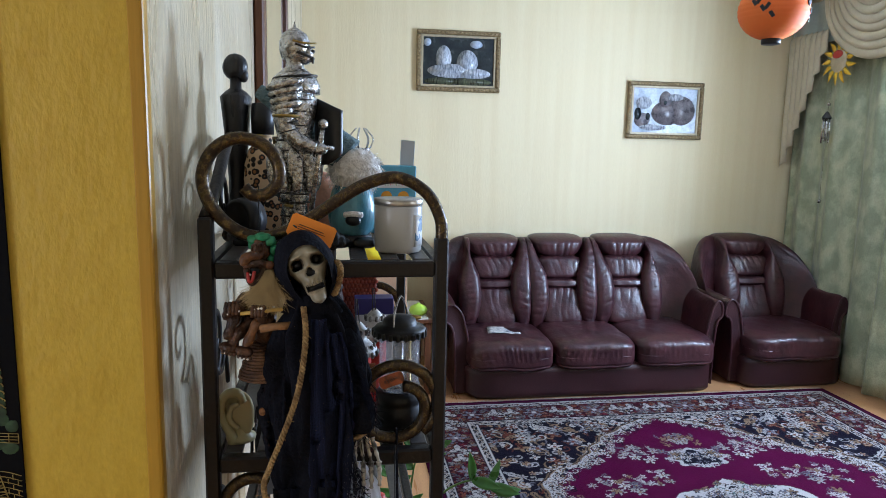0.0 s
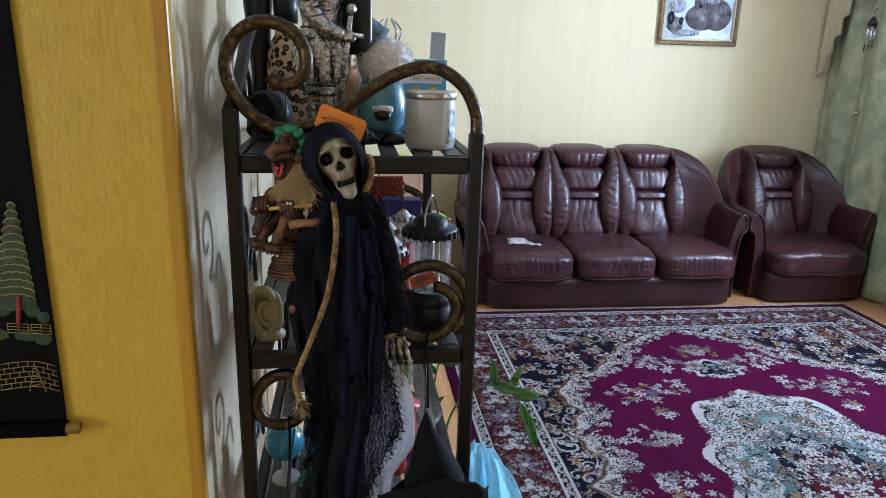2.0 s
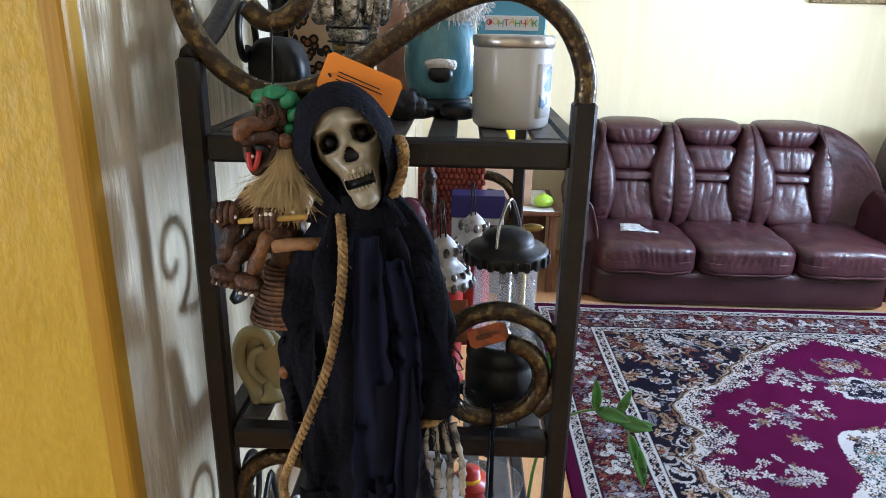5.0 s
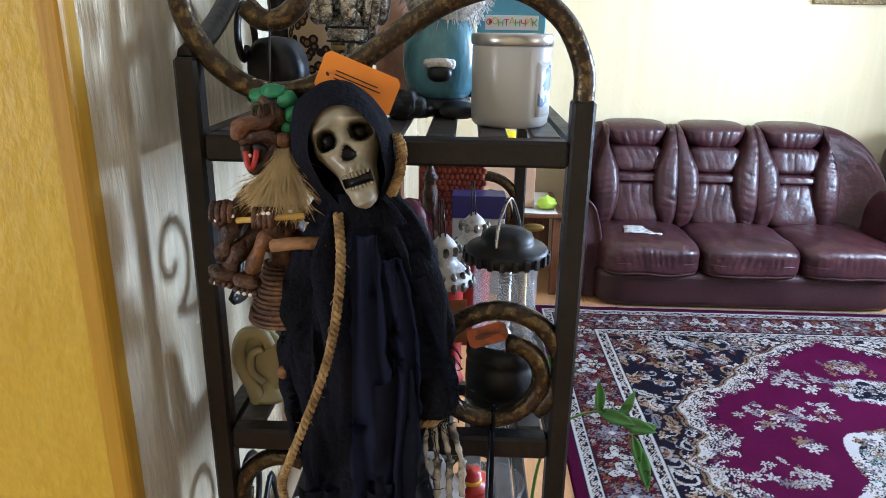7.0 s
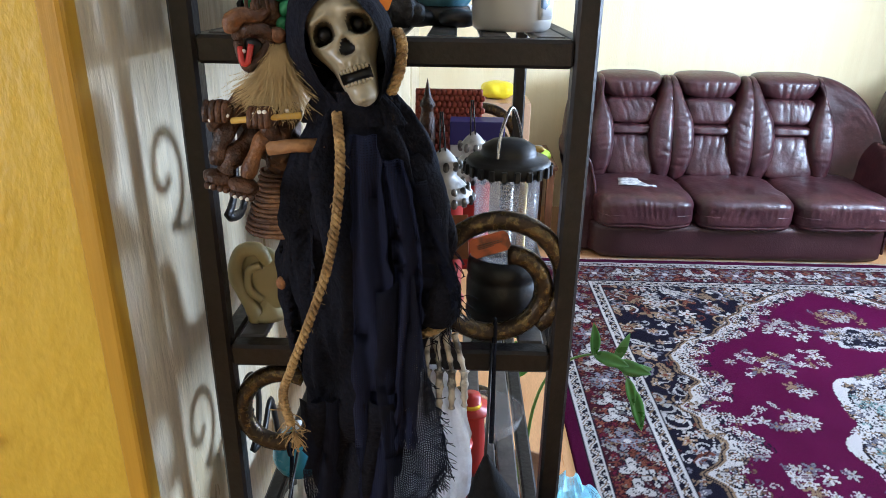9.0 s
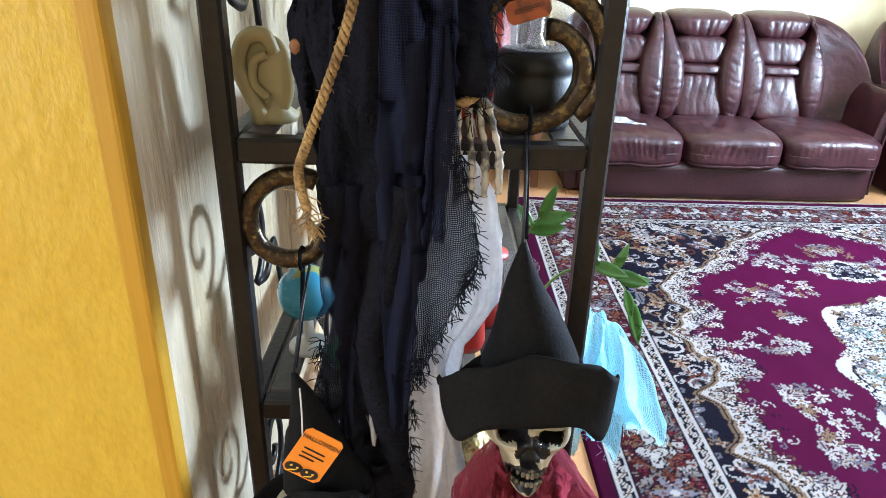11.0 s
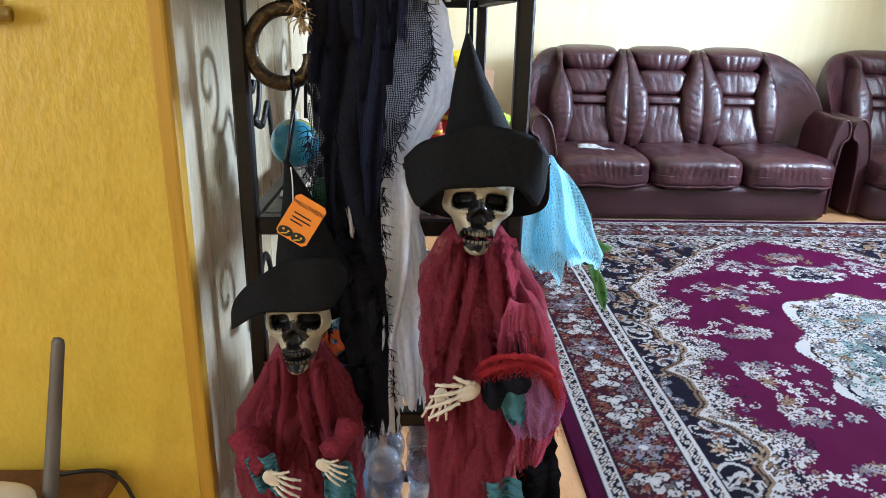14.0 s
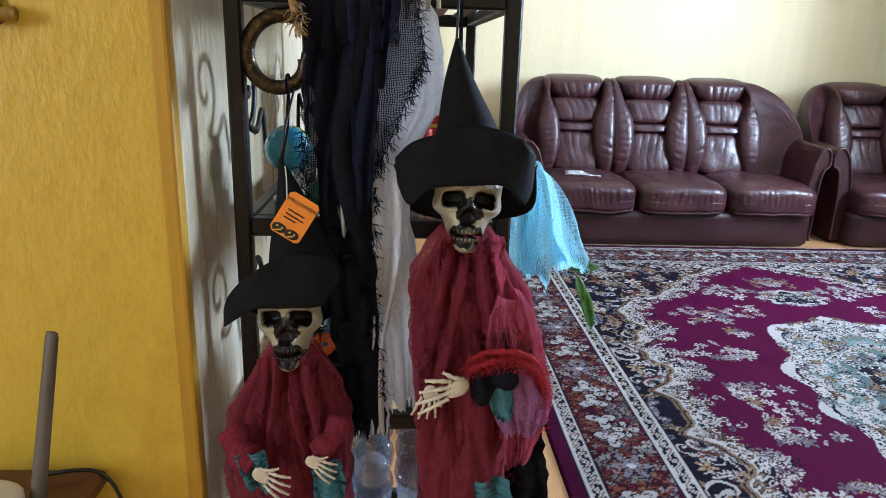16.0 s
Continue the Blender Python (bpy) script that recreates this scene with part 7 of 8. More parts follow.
for k in range(7):
    a = 2 * math.pi * k / 7
    m = Mesh().use(SILVER)
    m.tube(smooth_path([(0.575 + 0.020 * math.cos(a), 1.42 + 0.020 * math.sin(a), Z1 + 0.165), (0.575 + 0.026 * math.cos(a), 1.42 + 0.026 * math.sin(a), Z1 + 0.185), (0.575 + 0.010 * math.cos(a), 1.42 + 0.010 * math.sin(a), Z1 + 0.205)], 4), 0.0016, 6)
    part("wire", m, crown)

# ---- shelf two ----
Z2 = SHELVES[1] + 0.0135
CLEAR = mat("clear_plastic", (0.85, 0.87, 0.90), 0.05, scale=4, rvar=0.0, alpha=0.16)
RUBBER = mat("black_rubber", (0.010, 0.010, 0.011), 0.5, scale=30, fine=0.2, bump=0.1)
cl = thing("camping_lantern", "black camping lantern with clear chimney and wire handle", "lantern", (0.626, 1.066, Z2))
lx, ly = 0.626, 1.066
m = Mesh().use(RUBBER)
m.lathe((lx, ly, Z2), [(0.036, 0), (0.039, 0.004), (0.039, 0.012), (0.0375, 0.014), (0.0375, 0.020), (0.039, 0.022), (0.039, 0.046), (0.0375, 0.048), (0.0375, 0.054), (0.039, 0.056), (0.038, 0.068), (0.032, 0.074), (0.0, 0.075)], 32)
part("base", m, cl)
m = Mesh().use(CLEAR)
m.lathe((lx, ly, Z2 + 0.075), [(0.033, 0), (0.0335, 0.088), (0.0315, 0.088), (0.031, 0.0)], 32)
o = part("chimney", m, cl, "clear plastic chimney")
o.visible_shadow = False
m = Mesh().use(SILVER)
m.lathe((lx, ly, Z2 + 0.075), [(0.012, 0), (0.009, 0.006), (0.006, 0.012), (0.006, 0.085)], 16)
for k in range(18):
    m.tube([(lx + 0.0066 * math.cos(a), ly + 0.0066 * math.sin(a), Z2 + 0.090 + k * 0.004) for a in [2 * math.pi * i / 12 for i in range(12)]], 0.0012, 5, closed=True)
part("core", m, cl, "bright metal core")
m = Mesh().use(RUBBER)
m.lathe((lx, ly, Z2 + 0.163), [(0.034, 0), (0.0425, 0.002), (0.043, 0.012), (0.040, 0.016), (0.028, 0.018), (0.028, 0.022), (0.026, 0.028), (0.018, 0.033), (0.0, 0.035)], 36)
cap = part("cap", m, cl)
for k in range(22):
    a = 2 * math.pi * k / 22
    m = Mesh().use(RUBBER)
    m.box((lx + 0.0435 * math.cos(a), ly + 0.0435 * math.sin(a), Z2 + 0.169), (0.004, 0.006, 0.011), 0.001, Matrix.Rotation(a, 3, "Z"))
    part("grip_lug", m, cap)
m = Mesh().use(SILVER)
m.tube(smooth_path([(lx - 0.012, ly - 0.026, Z2 + 0.182), (lx - 0.010, ly - 0.020, Z2 + 0.205), (lx - 0.002, ly - 0.006, Z2 + 0.226), (lx + 0.004, ly + 0.004, Z2 + 0.226), (lx + 0.012, ly + 0.018, Z2 + 0.205), (lx + 0.016, ly + 0.026, Z2 + 0.184)], 6), 0.0017, 8)
part("handle", m, cl, "bright wire handle")


DROP = mat("dark_silver_drop", (0.30, 0.29, 0.27), 0.35, 0.6, color2=(0.06, 0.058, 0.055), scale=90, mix=(0.40, 0.58))


def mini_lantern(x, y, h, label):
    th = thing("ornament_lantern", label, "lantern", (x, y, Z2), "ornament lanterns")
    m = Mesh().use(RED)
    m.lathe((x, y, Z2), [(0.024, 0), (0.026, 0.006), (0.022, 0.012), (0.022, h - 0.060), (0.026, h - 0.054)], 6)
    part("red_body", m, th)
    m = Mesh().use(mat("snowy_roof", (0.72, 0.71, 0.68), 0.5, color2=(0.40, 0.39, 0.37), scale=70, fine=0.2, mix=(0.35, 0.5)))
    m.lathe((x, y, Z2 + h - 0.054), [(0.033, 0), (0.031, 0.010), (0.020, 0.020), (0.014, 0.026), (0.015, 0.034), (0.018, 0.038), (0.010, 0.048), (0.004, 0.054), (0.0, 0.056)], 20)
    rf = part("roof", m, th, "silver and white snowy roof")
    for row, (n_, rad, zz) in enumerate(((16, 0.032, 0.002), (14, 0.027, 0.012), (9, 0.017, 0.038))):
        for k in range(n_):
            a = 2 * math.pi * (k + 0.5 * row) / n_
            m = Mesh().use(DROP)
            m.puff((x + rad * math.cos(a), y + rad * math.sin(a), Z2 + h - 0.054 + zz), (0.0036, 0.0036, 0.0056), 2.2, 4)
            part("drop", m, rf)
    m = Mesh().use(BLACK)
    m.tube([(x - 0.004, y - 0.004, Z2 + h - 0.004), (x - 0.004, y - 0.004, Z2 + h + 0.040)], 0.001, 5)
    m.tube([(x + 0.002, y - 0.004, Z2 + h - 0.004), (x - 0.002, y - 0.004, Z2 + h + 0.040)], 0.001, 5)
    part("hanging_wire", m, th)


mini_lantern(0.560, 1.100, 0.178, "small red ornament lantern with silver snowy roof")
mini_lantern(0.594, 1.215, 0.172, "small red ornament lantern with silver snowy roof")
m = Mesh().use(mat("kraft_tag", (0.34, 0.13, 0.05), 0.6, scale=30, fine=0.2))
m.box((0.566, 1.068, Z2 + 0.090), (0.044, 0.002, 0.050), 0.0005, turn(0, -3, 0))
whole("kraft_tag", m, "reddish kraft paper tag on a small lantern", "tag")
TILE = mat("red_clay_tile", (0.36, 0.07, 0.035), 0.6, color2=(0.24, 0.045, 0.025), scale=40, fine=0.2)
hs = thing("model_house", "small clay model house with red scalloped roof and brown turret", "model house", (0.56, 1.46, Z2))
m = Mesh().use(TILE)
m.box((0.560, 1.475, Z2 + 0.075), (0.100, 0.050, 0.150), 0.003)
part("house_body", m, hs)
m = Mesh().use(TILE)
m.box((0.560, 1.452, Z2 + 0.140), (0.104, 0.004, 0.100), 0.001, turn(-14, 0, 0))
roof = part("roof", m, hs, "red scalloped roof")
_tile = Mesh().use(TILE)
_tile.puff((0, 0, 0), (0.0042, 0.003, 0.0048), 2.2, 3)
_tm = _tile.data("roof_tile")
for r in range(11):
    for k in range(13):
        o = new("roof_tile", _tm)
        o.parent = roof
        o.location = (0.512 + 0.0080 * k + 0.004 * (r % 2), 1.437 + 0.0022 * r, Z2 + 0.094 + 0.0090 * r)
m = Mesh().use(CLAY)
m.lathe((0.528, 1.425, Z2), [(0.013, 0), (0.012, 0.15), (0.010, 0.155), (0.009, 0.165), (0.012, 0.168), (0.0105, 0.174), (0.006, 0.182), (0.0, 0.210)], 6)
part("turret", m, hs, "brown clay turret")
pk = thing("light_bulb_box", "white and dark blue carton with small print", "box", (0.603, 1.40, Z2))
m = Mesh().use(mat("white_carton", (0.60, 0.60, 0.62), 0.5, scale=8))
m.box((0.603, 1.395, Z2 + 0.060), (0.078, 0.040, 0.120), 0.001)
pb = part("carton", m, pk)
m = Mesh().use(mat("navy_carton", (0.030, 0.025, 0.16), 0.45, scale=8))
m.box((0.603, 1.394, Z2 + 0.138), (0.080, 0.042, 0.034), 0.001)
part("carton_top", m, pk, "dark blue carton top")
for zz, w_ in ((0.108, 0.03), (0.098, 0.045)):
    m = Mesh().use(BLACK)
    m.box((0.622, 1.3744, Z2 + zz), (w_, 0.0008, 0.004), 0.0002)
    part("print_bar", m, pb)
m = Mesh().use(mat("grey_tray", (0.34, 0.34, 0.33), 0.5, scale=10))
m.surf(4, 4, lambda u, v: (0.478 + 0.055 * u, 1.20 + 0.05 * v, Z2 + 0.09 + 0.05 * v), 0.004)
m.box((0.505, 1.235, Z2 + 0.05), (0.05, 0.05, 0.10), 0.003)
whole("photo_frame", m, "small grey photo frame standing on the shelf", "frame")
m = Mesh().use(mat("maroon_glaze", (0.10, 0.012, 0.03), 0.25, scale=12, coat=0.3))
m.lathe((0.500, 1.36, Z2), [(0.03, 0), (0.036, 0.02), (0.038, 0.09), (0.032, 0.13), (0.015, 0.15), (0.0, 0.154)], 24)
whole("maroon_vase", m, "glossy maroon lidded vase", "vase")
m = Mesh().use(GOLD)
m.puff((0.662, 1.25, Z2 + 0.125), (0.010, 0.008, 0.020), 2.2, 8)
m.puff((0.672, 1.25, Z2 + 0.145), (0.014, 0.006, 0.005), 2.2, 8)
m.lathe((0.662, 1.25, Z2), [(0.016, 0), (0.006, 0.01), (0.005, 0.11)], 12)
whole("gold_ornament", m, "small shiny gold ornament on a stem", "ornament")
# wax ear on its stand
EARM = mat("yellow_wax", (0.44, 0.38, 0.20), 0.45, color2=(0.38, 0.32, 0.16), scale=14, sub=0.15)
m = Mesh().use(EARM)
ex, ey, ez = 0.366, 1.045, 1.318
m.tube(smooth_path([(ex + 0.012, ey, ez + 0.020), (ex + 0.004, ey - 0.004, ez + 0.036), (ex - 0.014, ey - 0.004, ez + 0.032), (ex - 0.022, ey - 0.004, ez + 0.008), (ex - 0.014, ey - 0.004, ez - 0.016), (ex - 0.006, ey - 0.004, ez - 0.034), (ex - 0.004, ey - 0.002, ez - 0.048)], 6), [0.006, 0.006, 0.0062, 0.0065, 0.007, 0.0072, 0.0075] + [0.0075] * 22 + [0.0085] * 4 + [0.009, 0.009, 0.008, 0.004], 10)
m.puff((ex + 0.004, ey + 0.006, ez - 0.004), (0.024, 0.008, 0.040), 2.3, 10)
m.tube(smooth_path([(ex + 0.006, ey - 0.004, ez + 0.018), (ex - 0.006, ey - 0.006, ez + 0.012), (ex - 0.008, ey - 0.006, ez - 0.008), (ex + 0.004, ey - 0.004, ez - 0.022)], 6), 0.0045, 8)
m.lathe((ex + 0.006, ey + 0.012, Z2), [(0.022, 0), (0.024, 0.006), (0.014, 0.014), (0.012, 0.04)], 20)
whole("ear_model", m, "yellowish wax ear model on a stand", "ornament")

# ---- shelf three ----
Z3 = SHELVES[2] + 0.0135
GLOBE = mat("globe_sea_and_land", (0.06, 0.30, 0.46), 0.25, color2=(0.36, 0.40, 0.12), scale=26, detail=5, mix=(0.38, 0.40), coat=0.4)
gl = thing("globe", "small blue desk globe with a white pole cap", "globe", (0.382, 1.10, Z3))
m = Mesh().use(GLOBE)
m.lathe((0.382, 1.10, 1.054), [(0.034 * math.cos(radians(a)), 0.034 * math.sin(radians(a))) for a in range(-90, 91, 10)], 32)
part("ball", m, gl)
m = Mesh().use(WHITE)
m.lathe((0.382, 1.10, 1.086), [(0.006, 0), (0.006, 0.012), (0.0, 0.014)], 12)
part("pole_cap", m, gl, "white cap")
m = Mesh().use(WHITE)
m.lathe((0.382, 1.10, Z3), [(0.026, 0), (0.024, 0.006), (0.007, 0.012), (0.006, 0.044)], 16)
part("stand", m, gl, "white stand")
m = Mesh().use(mat("green_plastic", (0.03, 0.26, 0.11), 0.3, scale=12))
m.lathe((0.430, 1.07, Z3), [(0.020, 0), (0.023, 0.01), (0.023, 0.020), (0.014, 0.032), (0.0, 0.034)], 20)
whole("green_pot", m, "small green plastic pot", "pot")
hats = thing("red_toy", "red toy with two brimmed hats and yellow bands", "toy", (0.585, 1.14, Z3))
for x, y, z in ((0.575, 1.11, Z3 + 0.085), (0.600, 1.17, Z3 + 0.098)):
    m = Mesh().use(RED)
    m.lathe((x, y, Z3), [(0.020, 0), (0.023, 0.01), (0.018, z - Z3 - 0.004), (0.027, z - Z3), (0.027, z - Z3 + 0.004), (0.014, z - Z3 + 0.006), (0.013, z - Z3 + 0.022), (0.0, z - Z3 + 0.024)], 20)
    h_ = part("red_hat", m, hats)
    m = Mesh().use(YEL)
    m.lathe((x, y, z + 0.006), [(0.0146, 0), (0.0142, 0.006)], 20)
    part("band", m, h_, "yellow band")
m = Mesh().use(mat("sky_blue_bag", (0.08, 0.26, 0.40), 0.4, color2=(0.10, 0.34, 0.46), scale=30, fine=0.3))
m.puff((0.450, 1.16, Z3 + 0.032), (0.034, 0.030, 0.032), 2.6, 10, warp=lambda p: p * (1 + 0.2 * noise.noise(p * 60)))
whole("blue_bag", m, "crumpled blue packet on the shelf", "packet")
dish = Mesh().use(CLEAR)
dish.lathe((0.630, 1.24, Z3), [(0.02, 0), (0.045, 0.03), (0.050, 0.05), (0.048, 0.05), (0.043, 0.030), (0.018, 0.003)], 28)
o = whole("glass_bowl", dish, "clear glass bowl on the shelf", "bowl")
o.visible_shadow = False
books = ((0.030, (0.25, 0.25, 0.27), 0.17), (0.022, (0.05, 0.07, 0.12), 0.19), (0.026, (0.45, 0.44, 0.42), 0.16), (0.018, (0.08, 0.03, 0.03), 0.18))
bx = 0.365
for w_, c_, h_ in books:
    bk = thing("book", "hardback book standing on the shelf", "book", (bx + w_ / 2, 1.48, Z3), "shelf books")
    m = Mesh().use(mat("book_cover", c_, 0.55, scale=10, fine=0.1))
    m.box((bx + w_ / 2, 1.48, Z3 + h_ / 2), (w_ - 0.002, 0.12, h_), 0.002)
    cv = part("cover", m, bk)
    m = Mesh().use(WHITE)
    m.box((bx + w_ / 2, 1.482, Z3 + h_ / 2 + 0.0012), (w_ - 0.007, 0.114, h_), 0.0005)
    part("pages", m, bk)
    bx += w_ + 0.001

# ---- shelf four: foil and orange flower ----
Z4 = SHELVES[3] + 0.0135
m = Mesh().use(mat("gold_foil", (0.62, 0.46, 0.14), 0.22, 0.9, color2=(0.8, 0.7, 0.4), scale=60, bump=0.9, bscale=110))
m.puff((0.575, 1.08, Z4 + 0.14), (0.040, 0.036, 0.045), 2.4, 12, warp=lambda p: p * (1 + 0.25 * noise.noise(p * 90)))
m.lathe((0.575, 1.08, Z4), [(0.03, 0), (0.034, 0.06), (0.03, 0.10)], 16)
whole("foil_ornament", m, "crinkled gold foil ornament", "ornament")
m = Mesh().use(mat("clear_bag", (0.55, 0.62, 0.68), 0.15, color2=(0.75, 0.8, 0.84), scale=40, trans=0.5, bump=0.8, bscale=90))
m.puff((0.620, 1.17, Z4 + 0.08), (0.050, 0.05, 0.080), 2.4, 12, warp=lambda p: p * (1 + 0.2 * noise.noise(p * 70)))
whole("clear_bag", m, "crumpled clear plastic bag", "bag")
m = Mesh().use(mat("blue_glitter_bag", (0.06, 0.17, 0.34), 0.25, color2=(0.14, 0.34, 0.52), scale=80, bump=0.8, bscale=120))
m.puff((0.455, 1.06, Z4 + 0.072), (0.026, 0.03, 0.072), 2.4, 12, warp=lambda p: p * (1 + 0.2 * noise.noise(p * 80)))
whole("blue_packet", m, "shiny blue packet standing on the shelf", "packet")
m = Mesh().use(mat("orange_petal", (0.75, 0.14, 0.02), 0.6, scale=30))
for k in range(9):
    a = 2 * math.pi * k / 9
    m.puff((0.4380 + 0.013 * math.cos(a), 1.020, Z4 + 0.096 + 0.011 * math.sin(a)), (0.008, 0.005, 0.007), 2.2, 5)
m.lathe((0.4380, 1.022, Z4), [(0.003, 0), (0.003, 0.090)], 6)
whole("orange_flower", m, "artificial orange flower on a thin stem", "flower")

# ---- shelf five: clear bubble balls ----
Z5 = SHELVES[4] + 0.0135
BUB = [mat("bubble_" + n_, c_, 0.05, scale=8, rvar=0.03, alpha=a_, spec=1.0, coat=0.6) for n_, c_, a_ in (("clear", (0.72, 0.80, 0.90), 0.20), ("blue", (0.22, 0.40, 0.66), 0.34), ("maroon", (0.16, 0.06, 0.07), 0.45), ("smoke", (0.16, 0.20, 0.30), 0.35))]
rb = random.Random(5)
_balls = []
for b_ in BUB:
    m = Mesh().use(b_)
    m.lathe((0, 0, 0), [(math.cos(radians(a)), math.sin(radians(a))) for a in range(-90, 91, 12)], 24)
    _balls.append(m.data("glass_ball"))
for ix in range(5):
    for iy in range(3):
        for iz in range(3):
            r = rb.uniform(0.028, 0.033)
            o = new("glass_ball", _balls[rb.randrange(4)])
            o.scale = (r, r, r)
            o.location = (0.378 + 0.064 * ix, 1.045 + 0.064 * iy, Z5 + 0.032 + 0.060 * iz + (0.01 if iz else 0) * rb.random())
            tagged(o, "shiny translucent Christmas ball in a heap", "bauble", "heap of balls")

# ---- hanging scroll on the yellow wall ----
SILK = mat("black_silk", (0.005, 0.005, 0.006), 0.7, scale=20, fine=0.2, fscale=200, spec=0.08)
sc = thing("hanging_scroll", "black silk wall scroll with embroidered pagoda and gold knobs", "wall scroll", (-0.08, 0.885, 1.22))
m = Mesh().use(SILK)
m.box((-0.080, 0.8955, 1.60), (0.400, 0.003, 0.77), 0.001)
cloth = part("scroll_cloth", m, sc)
m = Mesh().use(SILK)
m.tube([(-0.280, 0.886, 1.219), (0.123, 0.886, 1.219)], 0.0105, 14)
rod = part("bottom_rod", m, sc)
for x0, x1 in ((0.123, 0.139), (-0.280, -0.296)):
    m = Mesh().use(GOLD)
    m.tube([(x0, 0.886, 1.219), (x0 + (x1 - x0) * 0.15, 0.886, 1.219), (x1, 0.886, 1.219)], [0.0095, 0.0075, 0.0080], 14)
    part("knob", m, rod, "gold knob")
m = Mesh().use(SILK)
m.tube([(-0.280, 0.887, 1.985), (0.123, 0.887, 1.985)], 0.009, 14)
part("top_rod", m, sc)
EMB = mat("green_thread", (0.035, 0.075, 0.025), 0.6, color2=(0.012, 0.030, 0.012), scale=60, fine=0.3)
EMG = mat("gold_thread", (0.42, 0.31, 0.09), 0.45, 0.3, color2=(0.26, 0.19, 0.05), scale=60)
EMR = mat("red_thread", (0.22, 0.012, 0.018), 0.5, scale=40)
# a tall tree of scalloped tiers
for k in range(13):
    t = k / 12
    cx, z, w_ = 0.091 - 0.012 * t, 1.523 - 0.122 * t, 0.005 + 0.021 * t ** 0.85
    m = Mesh().use(EMB)
    m.puff((cx, 0.8935, z - 0.004 - 0.003 * t), (w_, 0.0010 - 0.00003 * k, 0.006 + 0.004 * t), 2.2, 8)
    tier = part("tree_tier", m, cloth, "dark green stitched tier")
    m = Mesh().use(EMG)
    rim = [(cx + w_ * math.cos(a), 0.8927, z - 0.004 + (0.006 + 0.004 * t) * math.sin(a) + 0.0008 * math.sin(a * 13 + k)) for a in [math.pi * (0.04 + 0.92 * i / 18) for i in range(19)]]
    m.tube(rim, 0.00085, 5)
    part("gold_rim", m, tier, "gold stitched rim")
m = Mesh().use(EMR)
m.tube(smooth_path([(0.0835, 0.8922, 1.405), (0.0830, 0.8922, 1.390), (0.0790, 0.8922, 1.366)], 6), 0.0030, 8, flatten=0.4)
part("trunk", m, cloth, "dark red stitched trunk")
for x, z, w_ in ((0.060, 1.385, 0.012), (0.098, 1.383, 0.009), (0.110, 1.374, 0.008), (0.052, 1.352, 0.013), (0.088, 1.350, 0.016), (0.106, 1.344, 0.010)):
    m = Mesh().use(EMB)
    m.puff((x, 0.8938, z), (w_, 0.0008, 0.008), 2.2, 7, warp=lambda p: p * (1 + 0.2 * noise.noise(p * 200)))
    part("bush", m, cloth, "dark green stitched bush")
# fence of thin gold rails
for x0, x1, z0 in ((0.066, 0.091, 1.3555), (0.094, 0.117, 1.3535)):
    for k in range(4):
        m = Mesh().use(EMG)
        m.tube([(x0, 0.8922, z0 + 0.0042 * k), (x1, 0.8922, z0 + 0.0042 * k - 0.002)], 0.0006, 4)
        part("fence_rail", m, cloth)
    for k in range(3):
        m = Mesh().use(EMG)
        x = x0 + (x1 - x0) * k / 2
        m.tube([(x, 0.8922, z0 - 0.001 * k), (x, 0.8922, z0 + 0.0126 - 0.001 * k)], 0.0006, 4)
        part("fence_rail", m, cloth)
# brick wall with a pointed gate
for k in range(6):
    m = Mesh().use(EMG)
    z = 1.313 - 0.0072 * k
    m.tube(smooth_path([(0.000, 0.8930, z - 0.010), (0.050, 0.8930, z - 0.002), (0.090, 0.8930, z + 0.001), (0.117, 0.8930, z - 0.007)], 5), 0.00065, 4)
    part("brick_line", m, cloth)
    for q in range(9):
        x = 0.012 + 0.0118 * q + 0.0059 * (k % 2)
        if k < 5 and abs(x - 0.0905) > 0.006:
            m = Mesh().use(EMG)
            dz = -0.008 * max(0, (x - 0.09) / 0.027) - 0.010 * max(0, (0.05 - x) / 0.05)
            m.tube([(x, 0.8930, z + dz), (x, 0.8930, z + dz - 0.0068)], 0.0006, 4)
            part("brick_line", m, cloth)
m = Mesh().use(EMG)
m.tube([(0.081, 0.8922, 1.272), (0.0905, 0.8922, 1.312), (0.101, 0.8922, 1.270)], 0.0010, 5)
for k in range(7):
    f = 0.10 + 0.12 * k
    m.tube([(0.0905 - 0.0095 * f, 0.8925, 1.312 - 0.040 * f), (0.0905 + 0.0105 * f, 0.8925, 1.312 - 0.036 * f)], 0.0006, 4)
part("gate", m, cloth, "gold stitched pointed gate")

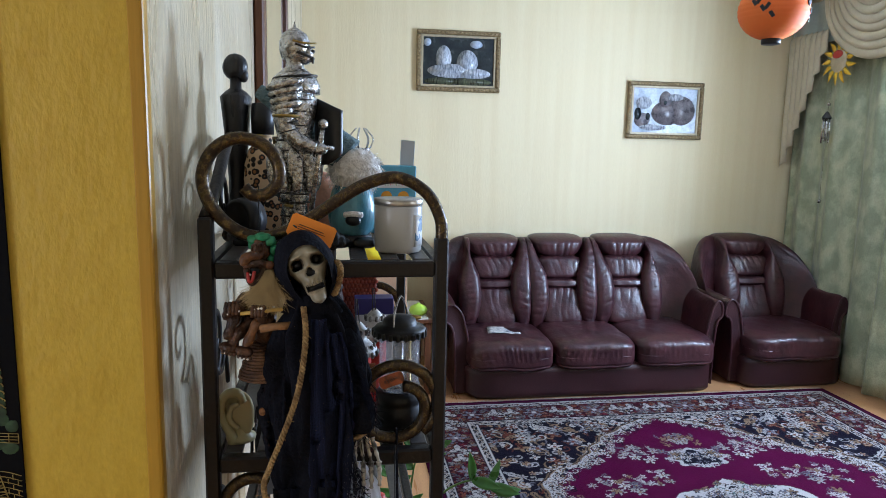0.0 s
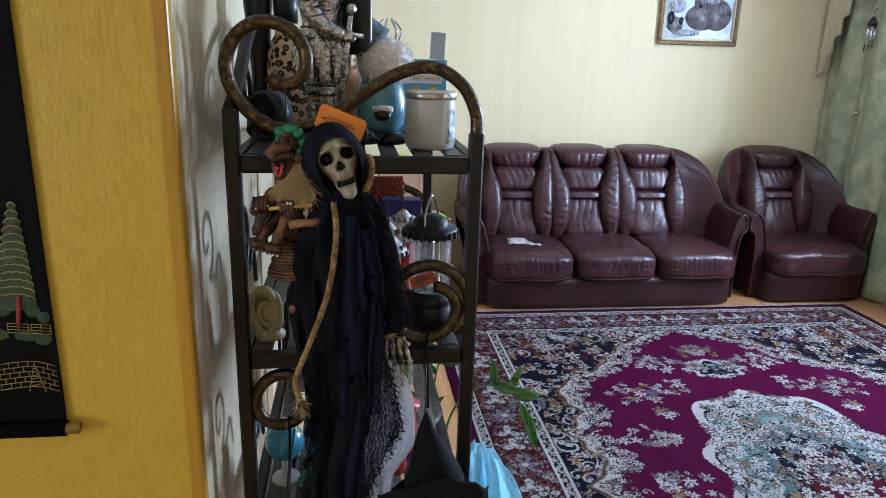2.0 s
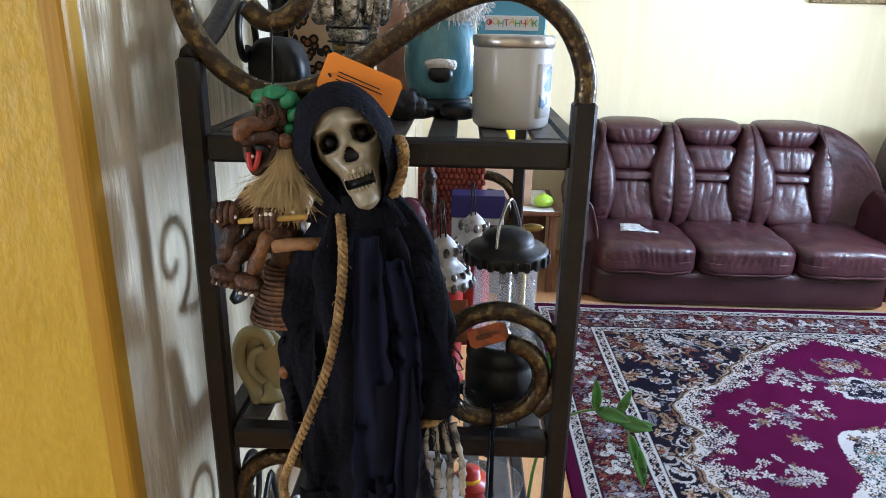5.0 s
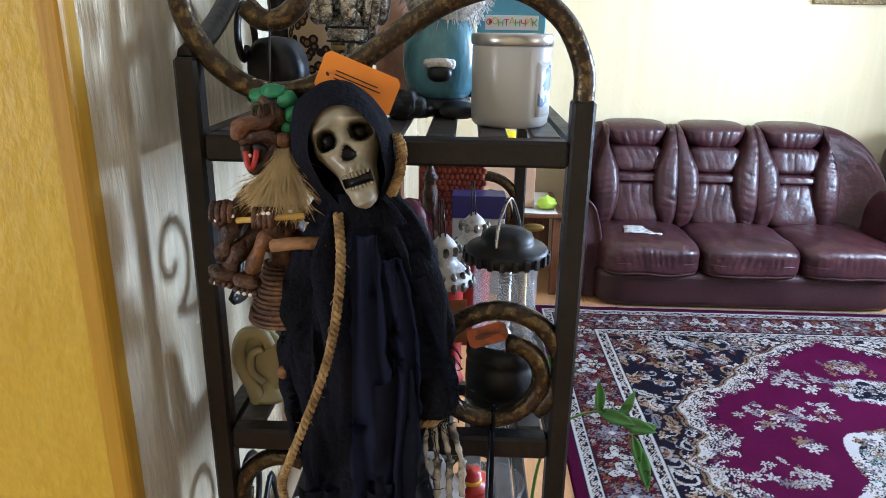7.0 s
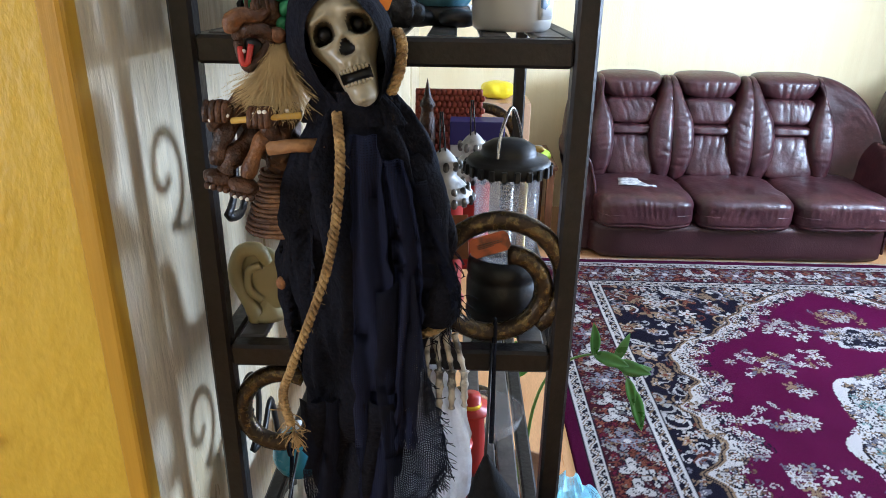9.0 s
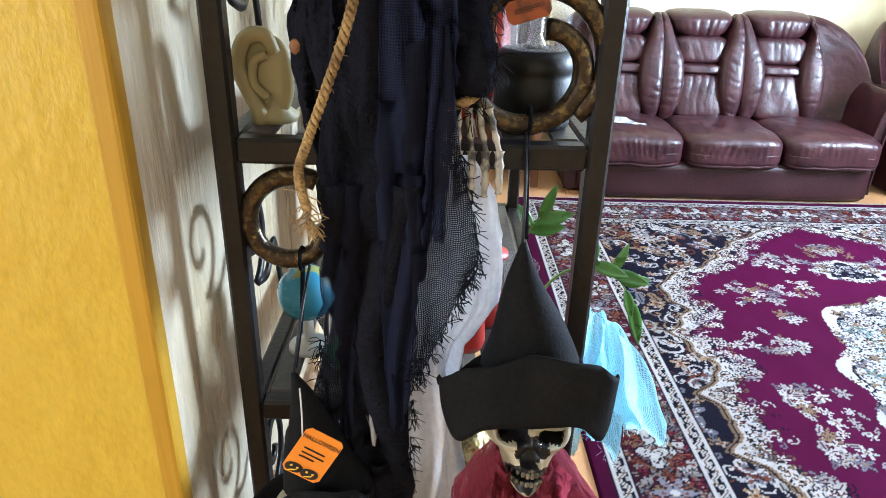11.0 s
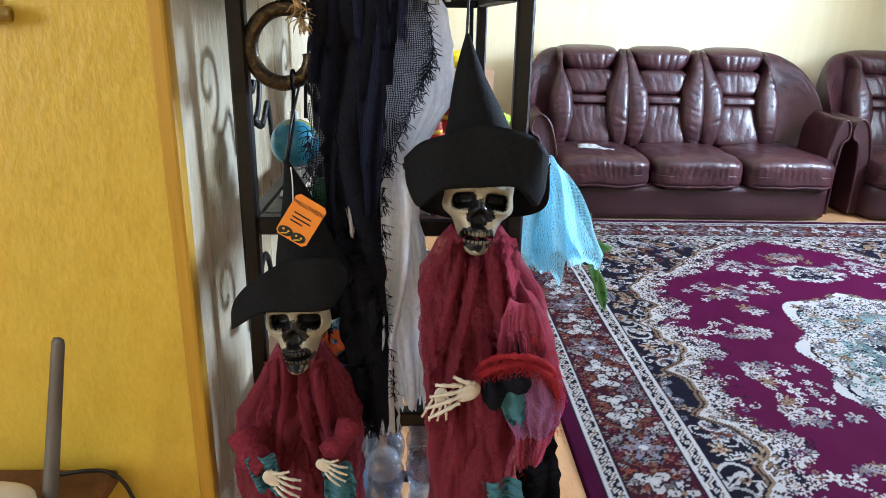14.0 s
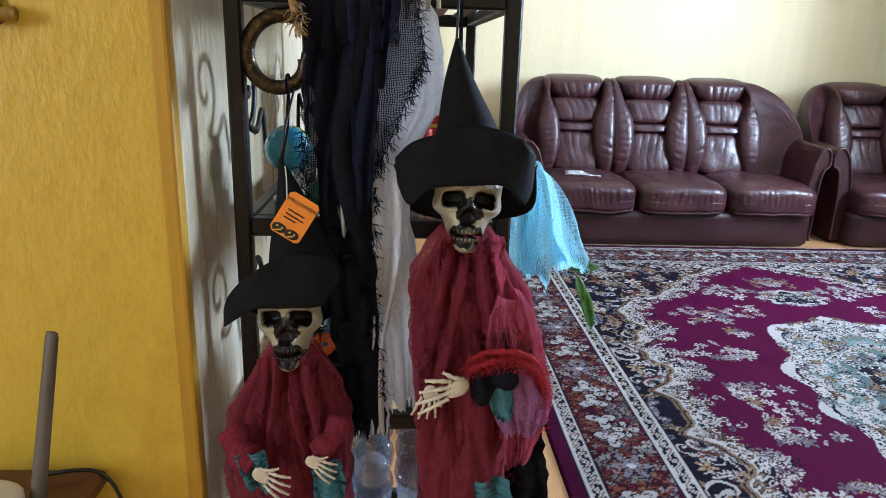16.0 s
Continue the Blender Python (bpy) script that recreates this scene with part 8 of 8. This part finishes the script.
# ---- router on a wall shelf ----
shelf = thing("wall_shelf", "small brown wooden shelf fixed to the yellow wall", "shelf", (-0.05, 0.80, 0.65))
m = Mesh().use(WOOD_DARK)
m.box((-0.05, 0.815, 0.652), (0.44, 0.165, 0.020), 0.003)
part("board", m, shelf)
for x in (-0.22, 0.12):
    m = Mesh().use(WOOD_DARK)
    m.box((x, 0.86, 0.60), (0.018, 0.076, 0.085), 0.003)
    part("bracket", m, shelf)
ro = thing("router", "white router with a grey upright antenna", "router", (0.03, 0.80, 0.663))
m = Mesh().use(mat("cream_plastic", (0.66, 0.62, 0.54), 0.4, scale=10))
m.puff((0.030, 0.790, 0.680), (0.085, 0.050, 0.016), 3.5, 12)
part("router_body", m, ro)
m = Mesh().use(mat("grey_plastic", (0.13, 0.115, 0.095), 0.42, scale=10))
m.tube([(0.1215, 0.822, 0.664), (0.1235, 0.822, 0.672), (0.1300, 0.822, 0.705), (0.1655, 0.822, 0.880), (0.1668, 0.822, 0.886)], [0.0095, 0.0100, 0.0092, 0.0074, 0.0060], 4, flatten=0.55)
part("antenna", m, ro, "grey plastic antenna")
m = Mesh().use(BLACK)
m.tube(smooth_path([(0.10, 0.875, 0.668), (0.14, 0.880, 0.672), (0.168, 0.884, 0.665), (0.185, 0.890, 0.63), (0.195, 0.893, 0.55), (0.20, 0.893, 0.30), (0.20, 0.893, 0.02)], 6), 0.0025, 6)
part("cable", m, ro)
# ribbons that hold the hats
for x, z0, z1 in ((0.613, 1.20, 1.285), (0.401, 1.06, 1.142)):
    m = Mesh().use(BLACKCLOTH)
    m.tube([(x, 0.935, z0), (x + 0.002, 0.975, z0 + 0.04), (x + 0.002, 0.992, z1)], 0.0026, 6, flatten=0.5)
    m.tube([(x + 0.002, 0.990 + 0.011 * math.cos(a), z1 + 0.008 + 0.012 * math.sin(a)) for a in [2 * math.pi * i / 10 for i in range(10)]], 0.002, 5, closed=True)
    whole("ribbon", m, "black ribbon loop tied to the rack scroll", "ribbon", "hat ribbons")

# ---- yellow bag on the cardboard box ----
m = Mesh().use(mat("bright_yellow_plastic", (0.75, 0.62, 0.02), 0.35, color2=(0.68, 0.52, 0.01), scale=14, bump=0.3, bscale=40))
m.puff((0.83, 4.86, 0.972), (0.105, 0.09, 0.056), 2.6, 12, warp=lambda p: p * (1 + 0.12 * noise.noise(p * 18)))
whole("yellow_bag", m, "bright yellow plastic bag on the cardboard box", "bag")
